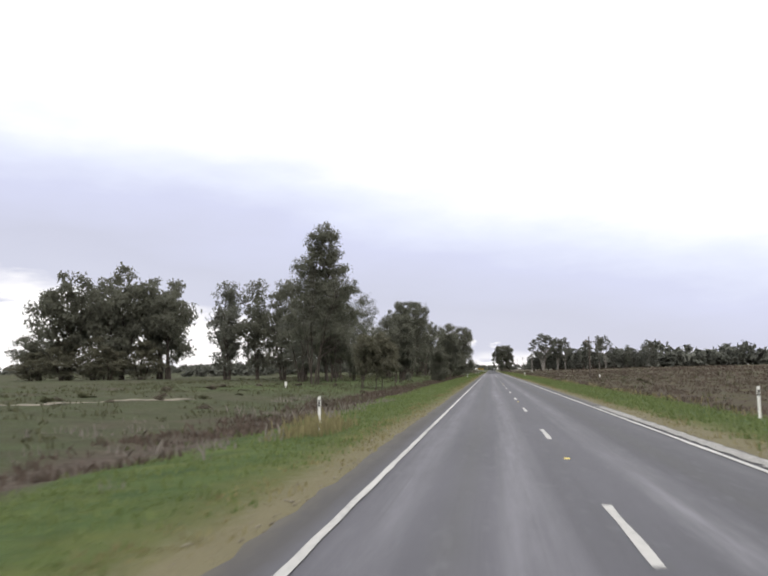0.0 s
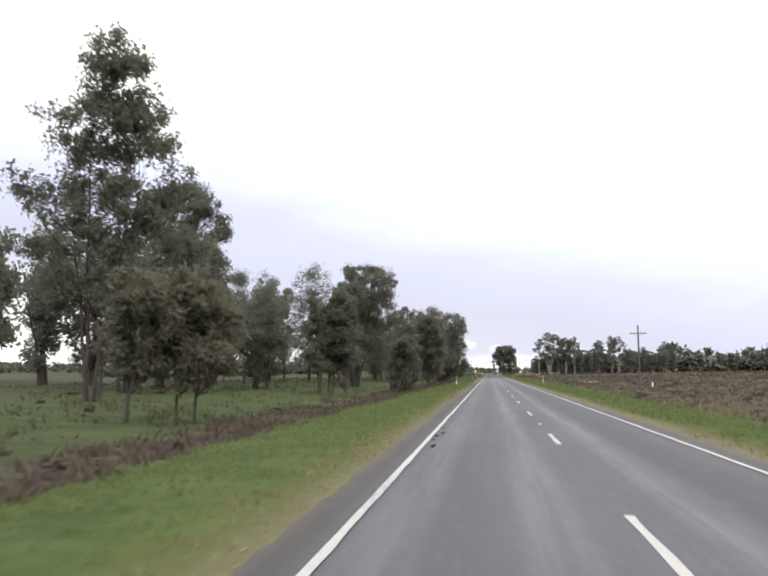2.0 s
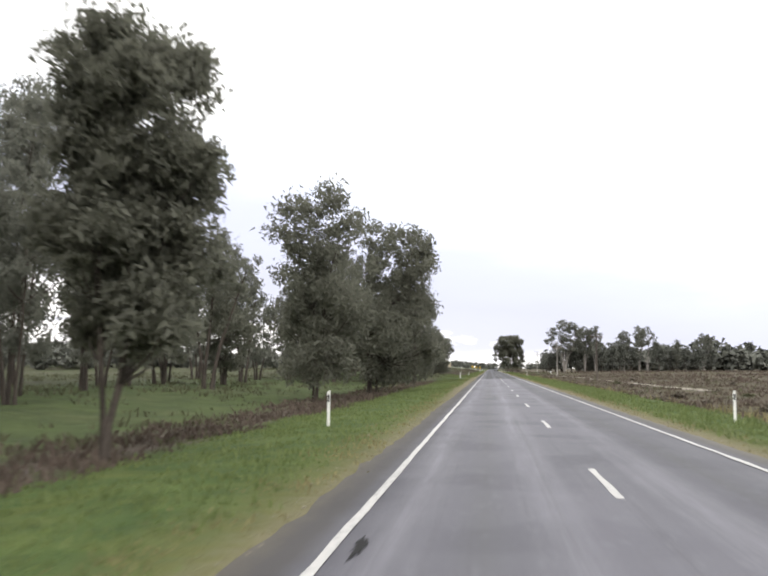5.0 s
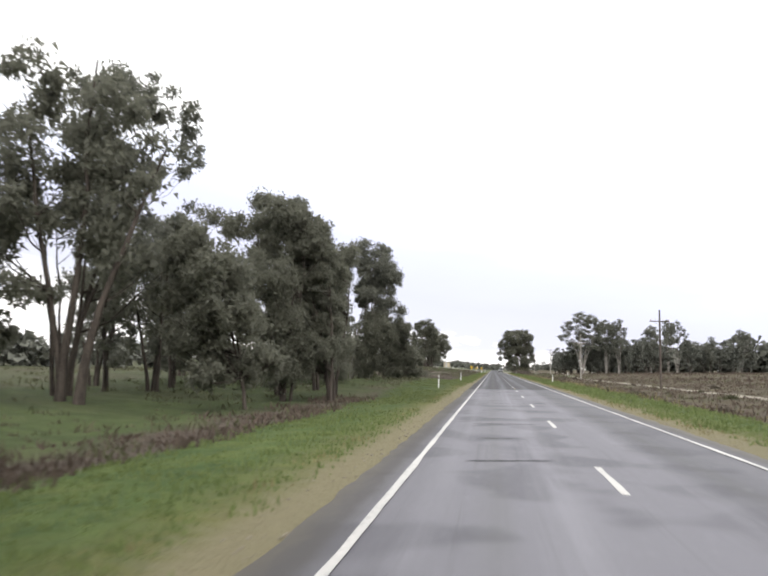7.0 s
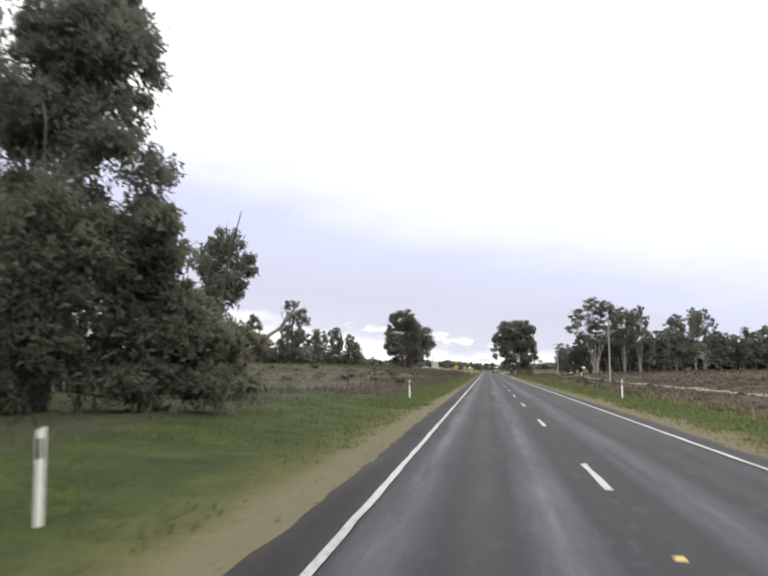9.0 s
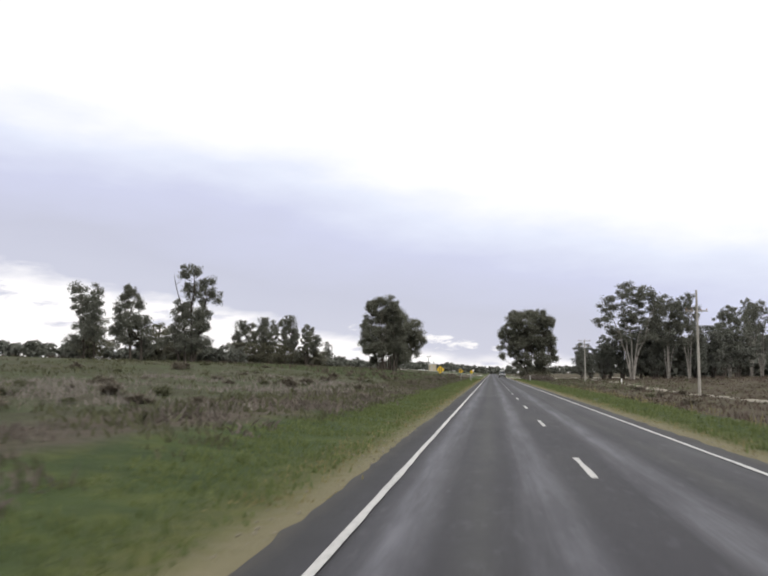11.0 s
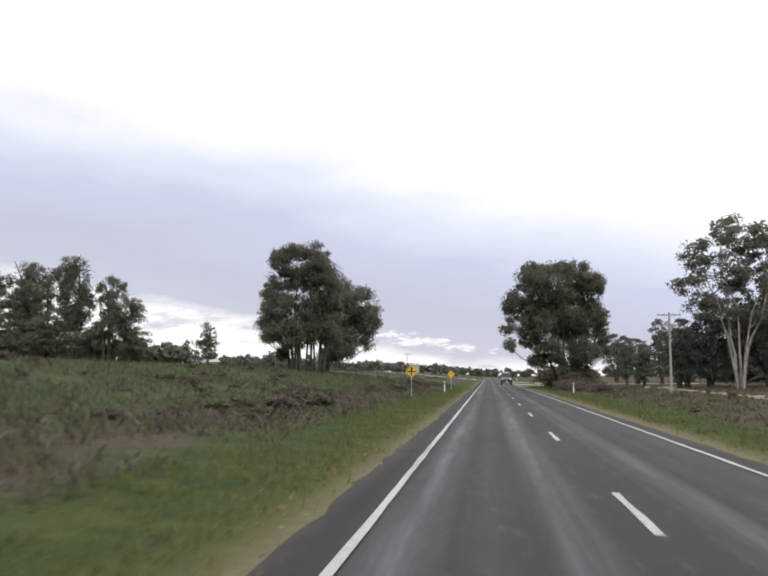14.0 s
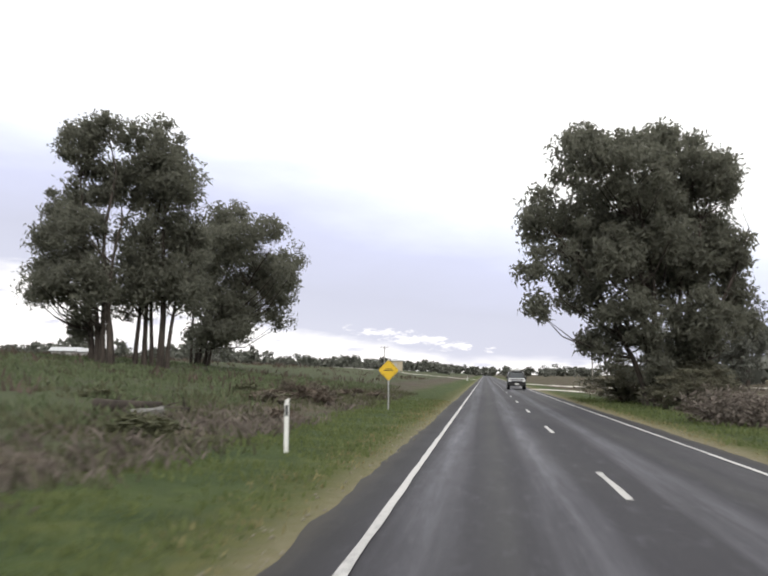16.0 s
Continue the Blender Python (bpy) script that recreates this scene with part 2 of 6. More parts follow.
def ground_cover():
    """Verge grass, dry swale growth and paddock, changing with the distance from the road."""
    m, t, b = material("ground_cover", 0.95, spec=0.15)
    p = world_pos(t)
    s = t.nodes.new("ShaderNodeSeparateXYZ")
    t.links.new(p, s.inputs[0])
    x, y = s.outputs["X"], s.outputs["Y"]
    w1, w2, w3 = noise_tex(t, p, 0.12, 4), noise_tex(t, p, 0.55, 5), noise_tex(t, p, 4.0, 4)
    fine_n = noise_tex(t, p, 22.0, 3)
    wob = math_node(t, "ADD", math_node(t, "MULTIPLY", math_node(t, "SUBTRACT", w1, 0.5), 7.0), math_node(t, "MULTIPLY", math_node(t, "SUBTRACT", w2, 0.5), 3.0))
    left = math_node(t, "MULTIPLY", x, -1.0)
    green = mix(t, ramp(t, w2, [(0.35, (0, 0, 0)), (0.65, (1, 1, 1))]), (0.058, 0.096, 0.030), (0.104, 0.144, 0.044))
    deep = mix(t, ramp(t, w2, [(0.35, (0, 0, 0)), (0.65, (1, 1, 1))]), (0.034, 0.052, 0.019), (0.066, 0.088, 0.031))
    olive = mix(t, ramp(t, w2, [(0.38, (0, 0, 0)), (0.62, (1, 1, 1))]), (0.070, 0.072, 0.042), (0.078, 0.096, 0.046))
    brown = mix(t, ramp(t, w3, [(0.35, (0, 0, 0)), (0.65, (1, 1, 1))]), (0.080, 0.062, 0.052), (0.124, 0.099, 0.083))
    red = mix(t, ramp(t, w3, [(0.35, (0, 0, 0)), (0.65, (1, 1, 1))]), (0.064, 0.048, 0.038), (0.108, 0.084, 0.066))
    straw = mix(t, ramp(t, w3, [(0.40, (0, 0, 0)), (0.60, (1, 1, 1))]), (0.165, 0.150, 0.072), (0.132, 0.136, 0.050))
    gravel = mix(t, fine_n, (0.168, 0.150, 0.092), (0.245, 0.220, 0.140))

    def zone(d, a, c):
        n = t.nodes.new("ShaderNodeMapRange")
        n.interpolation_type = "SMOOTHSTEP"
        t.links.new(d, n.inputs["Value"])
        n.inputs["From Min"].default_value, n.inputs["From Max"].default_value = a, c
        return n.outputs[0]

    dl = math_node(t, "ADD", left, math_node(t, "MULTIPLY", wob, 0.42))
    # left: green verge, brown swale, olive beyond with brown patches
    # greener swale beside the gums, their shade painted in with the deep green
    mown_shade = math_node(t, "MULTIPLY", zone(y, 240.0, 275.0), math_node(t, "SUBTRACT", 1.0, zone(y, 320.0, 350.0)))
    swale = mix(t, math_node(t, "MULTIPLY", mown_shade, ramp(t, noise_tex(t, p, 0.3, 5), [(0.42, (0.35, 0.35, 0.35)), (0.58, (0.9, 0.9, 0.9))])), brown, deep)
    # verge green darkened: the gums' shade as colour, then deeper grass farther on
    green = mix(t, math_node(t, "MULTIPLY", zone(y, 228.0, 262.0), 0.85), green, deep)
    late = math_node(t, "MULTIPLY", zone(y, 340.0, 380.0), ramp(t, noise_tex(t, p, 0.35, 5), [(0.36, (0.9, 0.9, 0.9)), (0.52, (0.05, 0.05, 0.05))]))
    swale = mix(t, late, swale, olive)
    dv = math_node(t, "ADD", dl, math_node(t, "MULTIPLY", zone(y, 322.0, 365.0), 1.9))
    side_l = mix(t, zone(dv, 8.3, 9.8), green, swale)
    far_l = mix(t, ramp(t, math_node(t, "ADD", math_node(t, "MULTIPLY", w1, 0.6), math_node(t, "MULTIPLY", w2, 0.4)), [(0.49, (0, 0, 0)), (0.62, (0.75, 0.75, 0.75))]), olive, brown)
    far_l = mix(t, math_node(t, "MULTIPLY", zone(y, 415.0, 445.0), 0.7), far_l, mix(t, w2, (0.060, 0.078, 0.038), (0.092, 0.112, 0.058)))
    grove = math_node(t, "MULTIPLY", zone(y, 55.0, 85.0), math_node(t, "SUBTRACT", 1.0, zone(y, 285.0, 318.0)))
    near_l = math_node(t, "SUBTRACT", 1.0, zone(dl, 25.0, 35.0))
    far_l = mix(t, math_node(t, "MULTIPLY", math_node(t, "MULTIPLY", grove, near_l), 0.55), far_l, green)
    side_l = mix(t, zone(dl, 10.6, 12.6), side_l, far_l)
    dr = math_node(t, "ADD", x, math_node(t, "MULTIPLY", wob, 0.3))
    far_r = mix(t, math_node(t, "MULTIPLY", ramp(t, w1, [(0.46, (0, 0, 0)), (0.60, (1, 1, 1))]), 0.36), red, olive)
    side_r = mix(t, zone(dr, 6.4, 7.8), green, far_r)
    col = mix(t, zone(x, -0.5, 0.5), side_l, side_r)
    straw = mix(t, math_node(t, "MULTIPLY", zone(y, 300.0, 360.0), 0.6), straw, (0.108, 0.110, 0.040))
    # dry straw between gravel and grass, gravel shoulder
    edge = math_node(t, "ADD", math_node(t, "ABSOLUTE", x), math_node(t, "MULTIPLY", math_node(t, "SUBTRACT", w2, 0.5), 1.6))
    bare = math_node(t, "MULTIPLY", zone(y, 185.0, 215.0), math_node(t, "SUBTRACT", 1.0, zone(y, 300.0, 360.0)))
    bare = math_node(t, "MAXIMUM", bare, math_node(t, "MULTIPLY", math_node(t, "SUBTRACT", 1.0, zone(y, 10.0, 45.0)), 0.7))
    edge2 = math_node(t, "SUBTRACT", edge, math_node(t, "MULTIPLY", bare, 0.75))
    clod = math_node(t, "ADD", 0.35, math_node(t, "MULTIPLY", ramp(t, w3, [(0.42, (0, 0, 0)), (0.58, (1, 1, 1))]), 0.5))
    col = mix(t, math_node(t, "MULTIPLY", math_node(t, "SUBTRACT", 1.0, zone(edge2, 3.9, 5.1)), clod), col, straw)
    edge3 = math_node(t, "ADD", math_node(t, "ABSOLUTE", x), math_node(t, "MULTIPLY", math_node(t, "SUBTRACT", w3, 0.5), 0.9))
    edge3 = math_node(t, "SUBTRACT", edge3, math_node(t, "MULTIPLY", bare, math_node(t, "ADD", 0.25, math_node(t, "MULTIPLY", w2, 0.7))))
    col = mix(t, math_node(t, "SUBTRACT", 1.0, zone(edge3, 3.35, 4.15)), col, gravel)
    tuft = noise_tex(t, p, 1.5, 6, 0.65)
    dark = math_node(t, "MULTIPLY", math_node(t, "MULTIPLY", ramp(t, tuft, [(0.48, (0, 0, 0)), (0.62, (1, 1, 1))]), zone(edge, 4.1, 5.3)), 0.28)
    col = mix(t, dark, col, (0.030, 0.044, 0.018))
    clump = math_node(t, "MULTIPLY", ramp(t, noise_tex(t, p, 0.42, 7, 0.72), [(0.49, (0, 0, 0)), (0.60, (1, 1, 1))]), math_node(t, "MULTIPLY", zone(y, 315.0, 345.0), zone(dl, 8.6, 10.0)))
    col = mix(t, math_node(t, "MULTIPLY", clump, 0.6), col, (0.062, 0.053, 0.038))
    verge = math_node(t, "MULTIPLY", zone(edge, 4.0, 4.8), math_node(t, "SUBTRACT", 1.0, zone(dl, 7.6, 9.0)))
    lime = math_node(t, "MULTIPLY", math_node(t, "MULTIPLY", ramp(t, noise_tex(t, p, 0.8, 6, 0.68), [(0.50, (0, 0, 0)), (0.64, (1, 1, 1))]), verge), 0.36)
    col = mix(t, lime, col, (0.150, 0.158, 0.044))
    col = mix(t, math_node(t, "MULTIPLY", math_node(t, "SUBTRACT", fine_n, 0.4), 0.5), col, (0.03, 0.035, 0.015))
    col = scaled(t, col, (0.86, 0.86, 0.86))
    t.links.new(col, b.inputs["Base Color"])
    bump(t, b, math_node(t, "ADD", w3, math_node(t, "MULTIPLY", fine_n, 0.5)), 0.9, 0.15)
    return m


def leafy(name, lo, hi, rough=0.55, glow=0.62):
    """Foliage or grass: each island a little different, some light passing through."""
    m, t, b = material(name, rough, spec=0.3)
    g = t.nodes.new("ShaderNodeNewGeometry")
    p = g.outputs["Position"]
    f = math_node(t, "ADD", math_node(t, "MULTIPLY", g.outputs["Random Per Island"], 0.55), math_node(t, "MULTIPLY", noise_tex(t, p, 0.35, 3), 0.45))
    col = ramp(t, f, [(0.2, lo), (0.8, hi)])
    t.links.new(col, b.inputs["Base Color"])
    tr = t.nodes.new("ShaderNodeBsdfTranslucent")
    t.links.new(col, tr.inputs["Color"])
    mx = N(t, "ShaderNodeMixShader", Fac=glow)
    t.links.new(b.outputs[0], mx.inputs[1])
    t.links.new(tr.outputs[0], mx.inputs[2])
    t.links.new(mx.outputs[0], t.nodes["Material Output"].inputs["Surface"])
    return m


def bark(name, lo, hi, scale=2.5):
    m, t, b = material(name, 0.9, spec=0.2)
    p = t.nodes.new("ShaderNodeTexCoord").outputs["Object"]
    strip = noise_tex(t, scaled(t, p, (1, 1, 0.18)), scale * 2, 5)
    spot = noise_tex(t, p, scale * 6, 3)
    f = math_node(t, "ADD", math_node(t, "MULTIPLY", strip, 0.7), math_node(t, "MULTIPLY", spot, 0.3))
    t.links.new(ramp(t, f, [(0.35, lo), (0.62, hi)]), b.inputs["Base Color"])
    bump(t, b, strip, 0.6, 0.03)
    return m


M_ASPHALT, M_PAINT, M_GROUND = asphalt(), paint_line(), ground_cover()
M_TAR = simple("crack_tar", (0.012, 0.012, 0.013), 0.85, spec=0.2)
M_TRACK = simple("track_gravel", (0.19, 0.170, 0.135), 0.95, vary=0.2, scale=0.6)
M_LEAF_DARK = leafy("leaf_dark", (0.138, 0.141, 0.112), (0.186, 0.188, 0.148))
M_LEAF_GREY = leafy("leaf_grey", (0.144, 0.148, 0.126), (0.2, 0.204, 0.168))
M_LEAF_OLIVE = leafy("leaf_olive", (0.14, 0.138, 0.102), (0.192, 0.184, 0.134))
M_LEAF_FAR = leafy("leaf_far", (0.080, 0.084, 0.072), (0.128, 0.132, 0.110), glow=0.1)
M_BARK_DARK = bark("bark_dark", (0.026, 0.022, 0.019), (0.085, 0.070, 0.060))
M_BARK_PALE = bark("bark_pale", (0.08, 0.070, 0.060), (0.34, 0.318, 0.292))
M_BARK_DEAD = bark("bark_dead", (0.09, 0.075, 0.065), (0.30, 0.27, 0.25))
M_GRASS = leafy("grass_green", (0.096, 0.129, 0.045), (0.163, 0.200, 0.076), 0.6, 0.45)
M_GRASS_DRY = leafy("grass_dry", (0.135, 0.118, 0.058), (0.250, 0.222, 0.112), 0.8, 0.2)
M_WEED = leafy("weed_brown", (0.057, 0.043, 0.034), (0.115, 0.089, 0.072), 0.9, 0.15)
M_WEED_GREEN = leafy("weed_green", (0.074, 0.096, 0.048), (0.135, 0.160, 0.088), 0.9, 0.3)
M_WEED_PALE = leafy("weed_pale", (0.150, 0.134, 0.118), (0.240, 0.216, 0.192), 0.9, 0.25)
M_WEED_OLIVE = leafy("weed_olive", (0.057, 0.060, 0.033), (0.110, 0.112, 0.064), 0.9, 0.2)
# deeper late verge grass, and grass under the gums with shade in its colour
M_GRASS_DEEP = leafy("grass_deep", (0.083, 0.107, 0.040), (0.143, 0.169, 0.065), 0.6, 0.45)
M_WEED_MAUVE = leafy("weed_mauve", (0.086, 0.072, 0.062), (0.163, 0.139, 0.119), 0.9, 0.15)
M_WEED_DARK = leafy("weed_dark", (0.090, 0.077, 0.060), (0.163, 0.142, 0.112), 0.9, 0.35)
M_WEED_RED = leafy("weed_red", (0.071, 0.055, 0.043), (0.138, 0.110, 0.086), 0.9, 0.15)
M_LOG = bark("log_dark", (0.020, 0.017, 0.015), (0.060, 0.050, 0.042), 5)
M_STONE = simple("grey_stone", (0.125, 0.122, 0.115), 0.9, vary=0.2)
M_WHITE = simple("post_white", (0.72, 0.72, 0.70), 0.55, vary=0.06)
M_BLACK = simple("black_plastic", (0.02, 0.02, 0.02), 0.5)
M_POLE_DARK = bark("pole_timber_dark", (0.05, 0.042, 0.036), (0.12, 0.10, 0.088), 4)
M_POLE_PALE = bark("pole_timber_pale", (0.20, 0.185, 0.165), (0.38, 0.36, 0.33), 4)
M_STEEL = simple("galvanised_steel", (0.42, 0.42, 0.41), 0.45, 0.8)
M_YELLOW = simple("sign_yellow", (0.66, 0.43, 0.022), 0.45, vary=0.05)
M_PORCELAIN = simple("insulator", (0.30, 0.18, 0.12), 0.3)
M_MARKER = simple("marker_yellow", (0.55, 0.45, 0.12), 0.4)

# ---- terrain ----
L_EARLY = ([-3000, -230, -114, -57, -38, -20.5, -15.2, -10.2, -8.4, -6.2, -4.6, -3.5, 0], [1.45, 1.45, 1.2, 0.84, 0.46, 0.04, -0.34, -0.46, -0.3, -0.08, -0.03, -0.03, -0.1])
L_LATE = ([-3000, -230, -76, -38, -28, -20.5, -15.2, -10.6, -7.6, -6, -4.6, -3.5, 0], [6.4, 4.9, 3.8, 2.74, 2.13, 1.22, 0.84, 0.46, 0.2, 0.12, 0.03, -0.02, -0.1])
L_MID = ([-3000, -230, -114, -57, -38, -20.5, -15.2, -10.6, -8.4, -6.8, -5.4, -4.4, -3.5, 0], [2.6, 2.6, 2.1, 1.45, 1.07, 0.69, 0.5, 0.42, 0.34, 0.16, 0.02, -0.02, -0.03, -0.1])
R_EARLY = ([0, 3.2, 4.2, 5.6, 7.2, 8.6, 10.6, 19, 45, 114, 304, 3000], [-0.1, -0.03, -0.04, -0.06, -0.14, -0.42, -0.68, -0.84, -0.68, 0.08, 1.45, 2.6])
R_LATE = ([0, 3.2, 4.2, 5.6, 7.2, 8.6, 10.6, 19, 45, 114, 304, 3000], [-0.1, -0.03, -0.03, -0.05, -0.1, -0.2, -0.26, -0.3, 0.1, 0.46, 1.45, 2.6])


def blend(y, a, b):
    f = np.clip((y - a) / (b - a), 0, 1)
    return f * f * (3 - 2 * f)


def height(x, y):
    """The ground's height at a place."""
    x, y = np.asarray(x, float), np.asarray(y, float)
    fm, fl, fr = blend(y, 258.0, 284.0), blend(y, 330.0, 430.0), blend(y, 430.0, 500.0)
    zl = (1 - fm) * np.interp(x, *L_EARLY) + (fm - fl * fm) * np.interp(x, *L_MID) + fl * fm * np.interp(x, *L_LATE)
    zr = (1 - fr) * np.interp(x, *R_EARLY) + fr * np.interp(x, *R_LATE)
    z = np.where(x < 0, zl, zr)
    rough = np.clip((np.abs(x) - 4.5) / 6.0, 0, 1) * (0.07 * np.sin(x * 0.83 + np.sin(y * 0.31) * 2) * np.sin(y * 0.57 + x * 0.2) + 0.05 * np.sin(x * 2.1 + y * 1.3) * np.sin(y * 1.9 - x * 0.7))
    return z + rough


def mesh_from(name, verts, faces, mats, smooth=False):
    me = bpy.data.meshes.new(name)
    verts = np.asarray(verts, np.float32).reshape(-1, 3)
    me.vertices.add(len(verts))
    me.vertices.foreach_set("co", verts.ravel())
    faces = np.asarray(faces, np.int32)
    k = faces.shape[1]
    me.loops.add(faces.size)
    me.loops.foreach_set("vertex_index", faces.ravel())
    me.polygons.add(len(faces))
    me.polygons.foreach_set("loop_start", np.arange(0, faces.size, k, dtype=np.int32))
    me.polygons.foreach_set("loop_total", np.full(len(faces), k, np.int32))
    if smooth:
        me.polygons.foreach_set("use_smooth", np.ones(len(faces), bool))
    for m in mats if isinstance(mats, (list, tuple)) else [mats]:
        me.materials.append(m)
    me.update()
    me.validate()
    return me


def grid_mesh(name, xs, ys, zf, mat):
    X, Y = np.meshgrid(xs, ys)
    V = np.stack([X, Y, zf(X, Y)], -1).reshape(-1, 3)
    a = (np.arange(len(ys) - 1)[:, None] * len(xs) + np.arange(len(xs) - 1)[None]).ravel()
    return mesh_from(name, V, np.stack([a, a + 1, a + 1 + len(xs), a + len(xs)], 1), mat, True)


xs_side = np.r_[np.arange(3.6, 16, 0.45), np.arange(16, 40, 1.2), np.arange(40, 120, 5), np.geomspace(120, 3000, 18)]
xs = np.r_[-xs_side[::-1], -1.5, 1.5, xs_side]
ys = np.r_[np.geomspace(600, 30, 8) * -1, np.arange(-20, 620, 2.0), np.arange(620, 900, 12), np.geomspace(910, 4200, 16)]
ground = new("ground", grid_mesh("ground", xs, ys, height, M_GROUND))
tagged(ground, "overgrown verge and paddock of green and brown grass", "ground", kind="structure")

# road slab with a ragged edge
RL, RR = -3.53, 3.2
ry = np.r_[np.arange(-40, 620, 0.6), np.arange(620, 1500, 20)]
rng = np.random.default_rng(3)
jl = RL + 0.03 * np.sin(ry * 0.23) + rng.normal(0, 0.03, len(ry))
jr = RR + 0.03 * np.sin(ry * 0.19 + 1) + rng.normal(0, 0.03, len(ry))
V = []
for yy, a, c in zip(ry, jl, jr):
    V += [(a - 0.05, yy, -0.12), (a, yy, -0.012), (-1.5, yy, 0.0), (0, yy, 0.004), (1.5, yy, 0.0), (c, yy, -0.012), (c + 0.05, yy, -0.12)]
n = len(ry)
F = [(7 * i + k, 7 * i + k + 1, 7 * i + 8 + k, 7 * i + 7 + k) for i in range(n - 1) for k in range(6)]
road = new("road", mesh_from("road", V, F, M_ASPHALT))
tagged(road, "straight two-lane country road of worn grey asphalt", "road", kind="structure")


def strip(name, x0, x1, y0, y1, z, mat, step=1.2, jag=0.0, seed=0):
    """A thin flat strip along the road, slightly uneven at its sides."""
    r = np.random.default_rng(seed)
    yy = np.linspace(y0, y1, max(2, int((y1 - y0) / step) + 1))
    a, c = x0 + r.normal(0, jag, len(yy)), x1 + r.normal(0, jag, len(yy))
    V = np.concatenate([np.stack([a, yy, 0 * yy + z], 1), np.stack([c, yy, 0 * yy + z], 1)])
    k = len(yy)
    i = np.arange(k - 1)
    return mesh_from(name, V, np.stack([i, i + k, i + k + 1, i + 1], 1), mat)


tagged(new("edge_line", strip("edge_line", -2.94, -2.84, -40, 900, 0.0035, M_PAINT, 0.8, 0.006, 1)), "continuous white painted edge line on asphalt", "road marking", kind="structure")
tagged(new("edge_line", strip("edge_line", 2.60, 2.70, -40, 900, 0.0035, M_PAINT, 0.8, 0.008, 2)), "continuous white painted edge line on asphalt", "road marking", kind="structure")

tagged(new("gravel_spill", strip("gravel_spill", 2.80, 3.1, -6, 30, 0.005, simple("spill_gravel", (0.25, 0.245, 0.24), 0.95, vary=0.3, scale=9), 0.25, 0.03, 9)), "pale loose gravel washed along the seal edge", "gravel", kind="structure")
# centre dashes, 3 m long, 12 m apart
dash_me = strip("centre_dash", -0.05, 0.05, -3.0, 0.0, 0.0, M_PAINT, 0.5, 0.006, 5)
for k in range(-3, 62):
    y0 = 5.9 + 12 * k if k < 21 else 5.3 + 12 * k
    d = new("centre_dash", dash_me)
    d.location = (0.0, y0, 0.0085)
    tagged(d, "short white painted centre dash on asphalt", "road marking", "centre dashes", "structure")


def blob(name, cx, cy, w, l, z, mat, seed, turn=0.0):
    """An irregular flat patch of poured tar."""
    r = np.random.default_rng(seed)
    k = 18
    a = np.linspace(0, 2 * math.pi, k, endpoint=False)
    rad = 1 + r.normal(0, 0.28, k)
    px, py = w / 2 * np.cos(a) * rad, l / 2 * np.sin(a) * rad
    V = np.concatenate([[(cx, cy, z)], np.stack([cx + px * math.cos(turn) - py * math.sin(turn), cy + px * math.sin(turn) + py * math.cos(turn), 0 * px + z], 1)])
    F = np.stack([np.zeros(k, int), 1 + np.arange(k), 1 + (np.arange(k) + 1) % k], 1)
    return new(name, mesh_from(name, V, F, mat))


seed = 0
for y0 in (74.5, 76.2, 77.4, 78.3, 80.1, 100.4, 102.9, 103.4, 109.1, 112.1, 118.2, 119.6, 121.0, 124.6, 125.6, 144.3, 155.9):
    seed += 1
    tagged(blob("tar_patch", -2.72 + 0.07 * math.sin(seed * 1.9), y0, 0.085 + 0.03 * math.sin(seed * 3.1), 0.6 + 0.3 * math.sin(seed * 2.3), 0.0065, M_TAR, seed), "black poured tar patch beside the edge line", "tar patch", "tar patches", "structure")
def crack(xa, xb, y0, width, seed):
    """A wandering ribbon of tar poured along a crack across the lane."""
    r = np.random.default_rng(seed)
    xs = np.linspace(xa, xb, int((xb - xa) * 9) + 3)
    mid = y0 + np.cumsum(r.normal(0, 0.022, len(xs)))
    half = width / 2 * (0.55 + 0.9 * r.random(len(xs))) * np.clip(np.minimum(xs - xa, xb - xs) * 6, 0.15, 1)
    V = np.concatenate([np.stack([xs, mid - half, 0 * xs + 0.0075], 1), np.stack([xs, mid + half, 0 * xs + 0.0075], 1)])
    i, k = np.arange(len(xs) - 1), len(xs)
    o = new("crack_seal", mesh_from("crack_seal", V, np.stack([i, i + 1, i + 1 + k, i + k], 1), M_TAR))
    return tagged(o, "dark sealed crack running across the asphalt", "crack seal", "sealed cracks", "structure")


for y0, xa, xb, w in ((222.5, -2.1, -0.6, 0.10), (227.1, -2.0, -0.9, 0.08), (232.1, -2.2, -0.3, 0.12), (234.7, -2.0, -1.2, 0.08), (239.7, -2.1, -1.1, 0.11), (239.9, -0.5, 0.15, 0.11), (246.2, -2.2, 0.0, 0.13), (246.9, 0.0, 0.7, 0.16), (260.1, -2.8, 2.7, 0.05),
        (262.2, -2.8, -2.1, 0.13), (262.4, -2.0, -1.84, 0.08), (262.85, -1.62, 0.6, 0.12), (263.3, 0.75, 2.3, 0.12), (268.7, -2.5, 0.85, 0.12)):
    seed += 1
    crack(xa, xb, y0, w, seed)

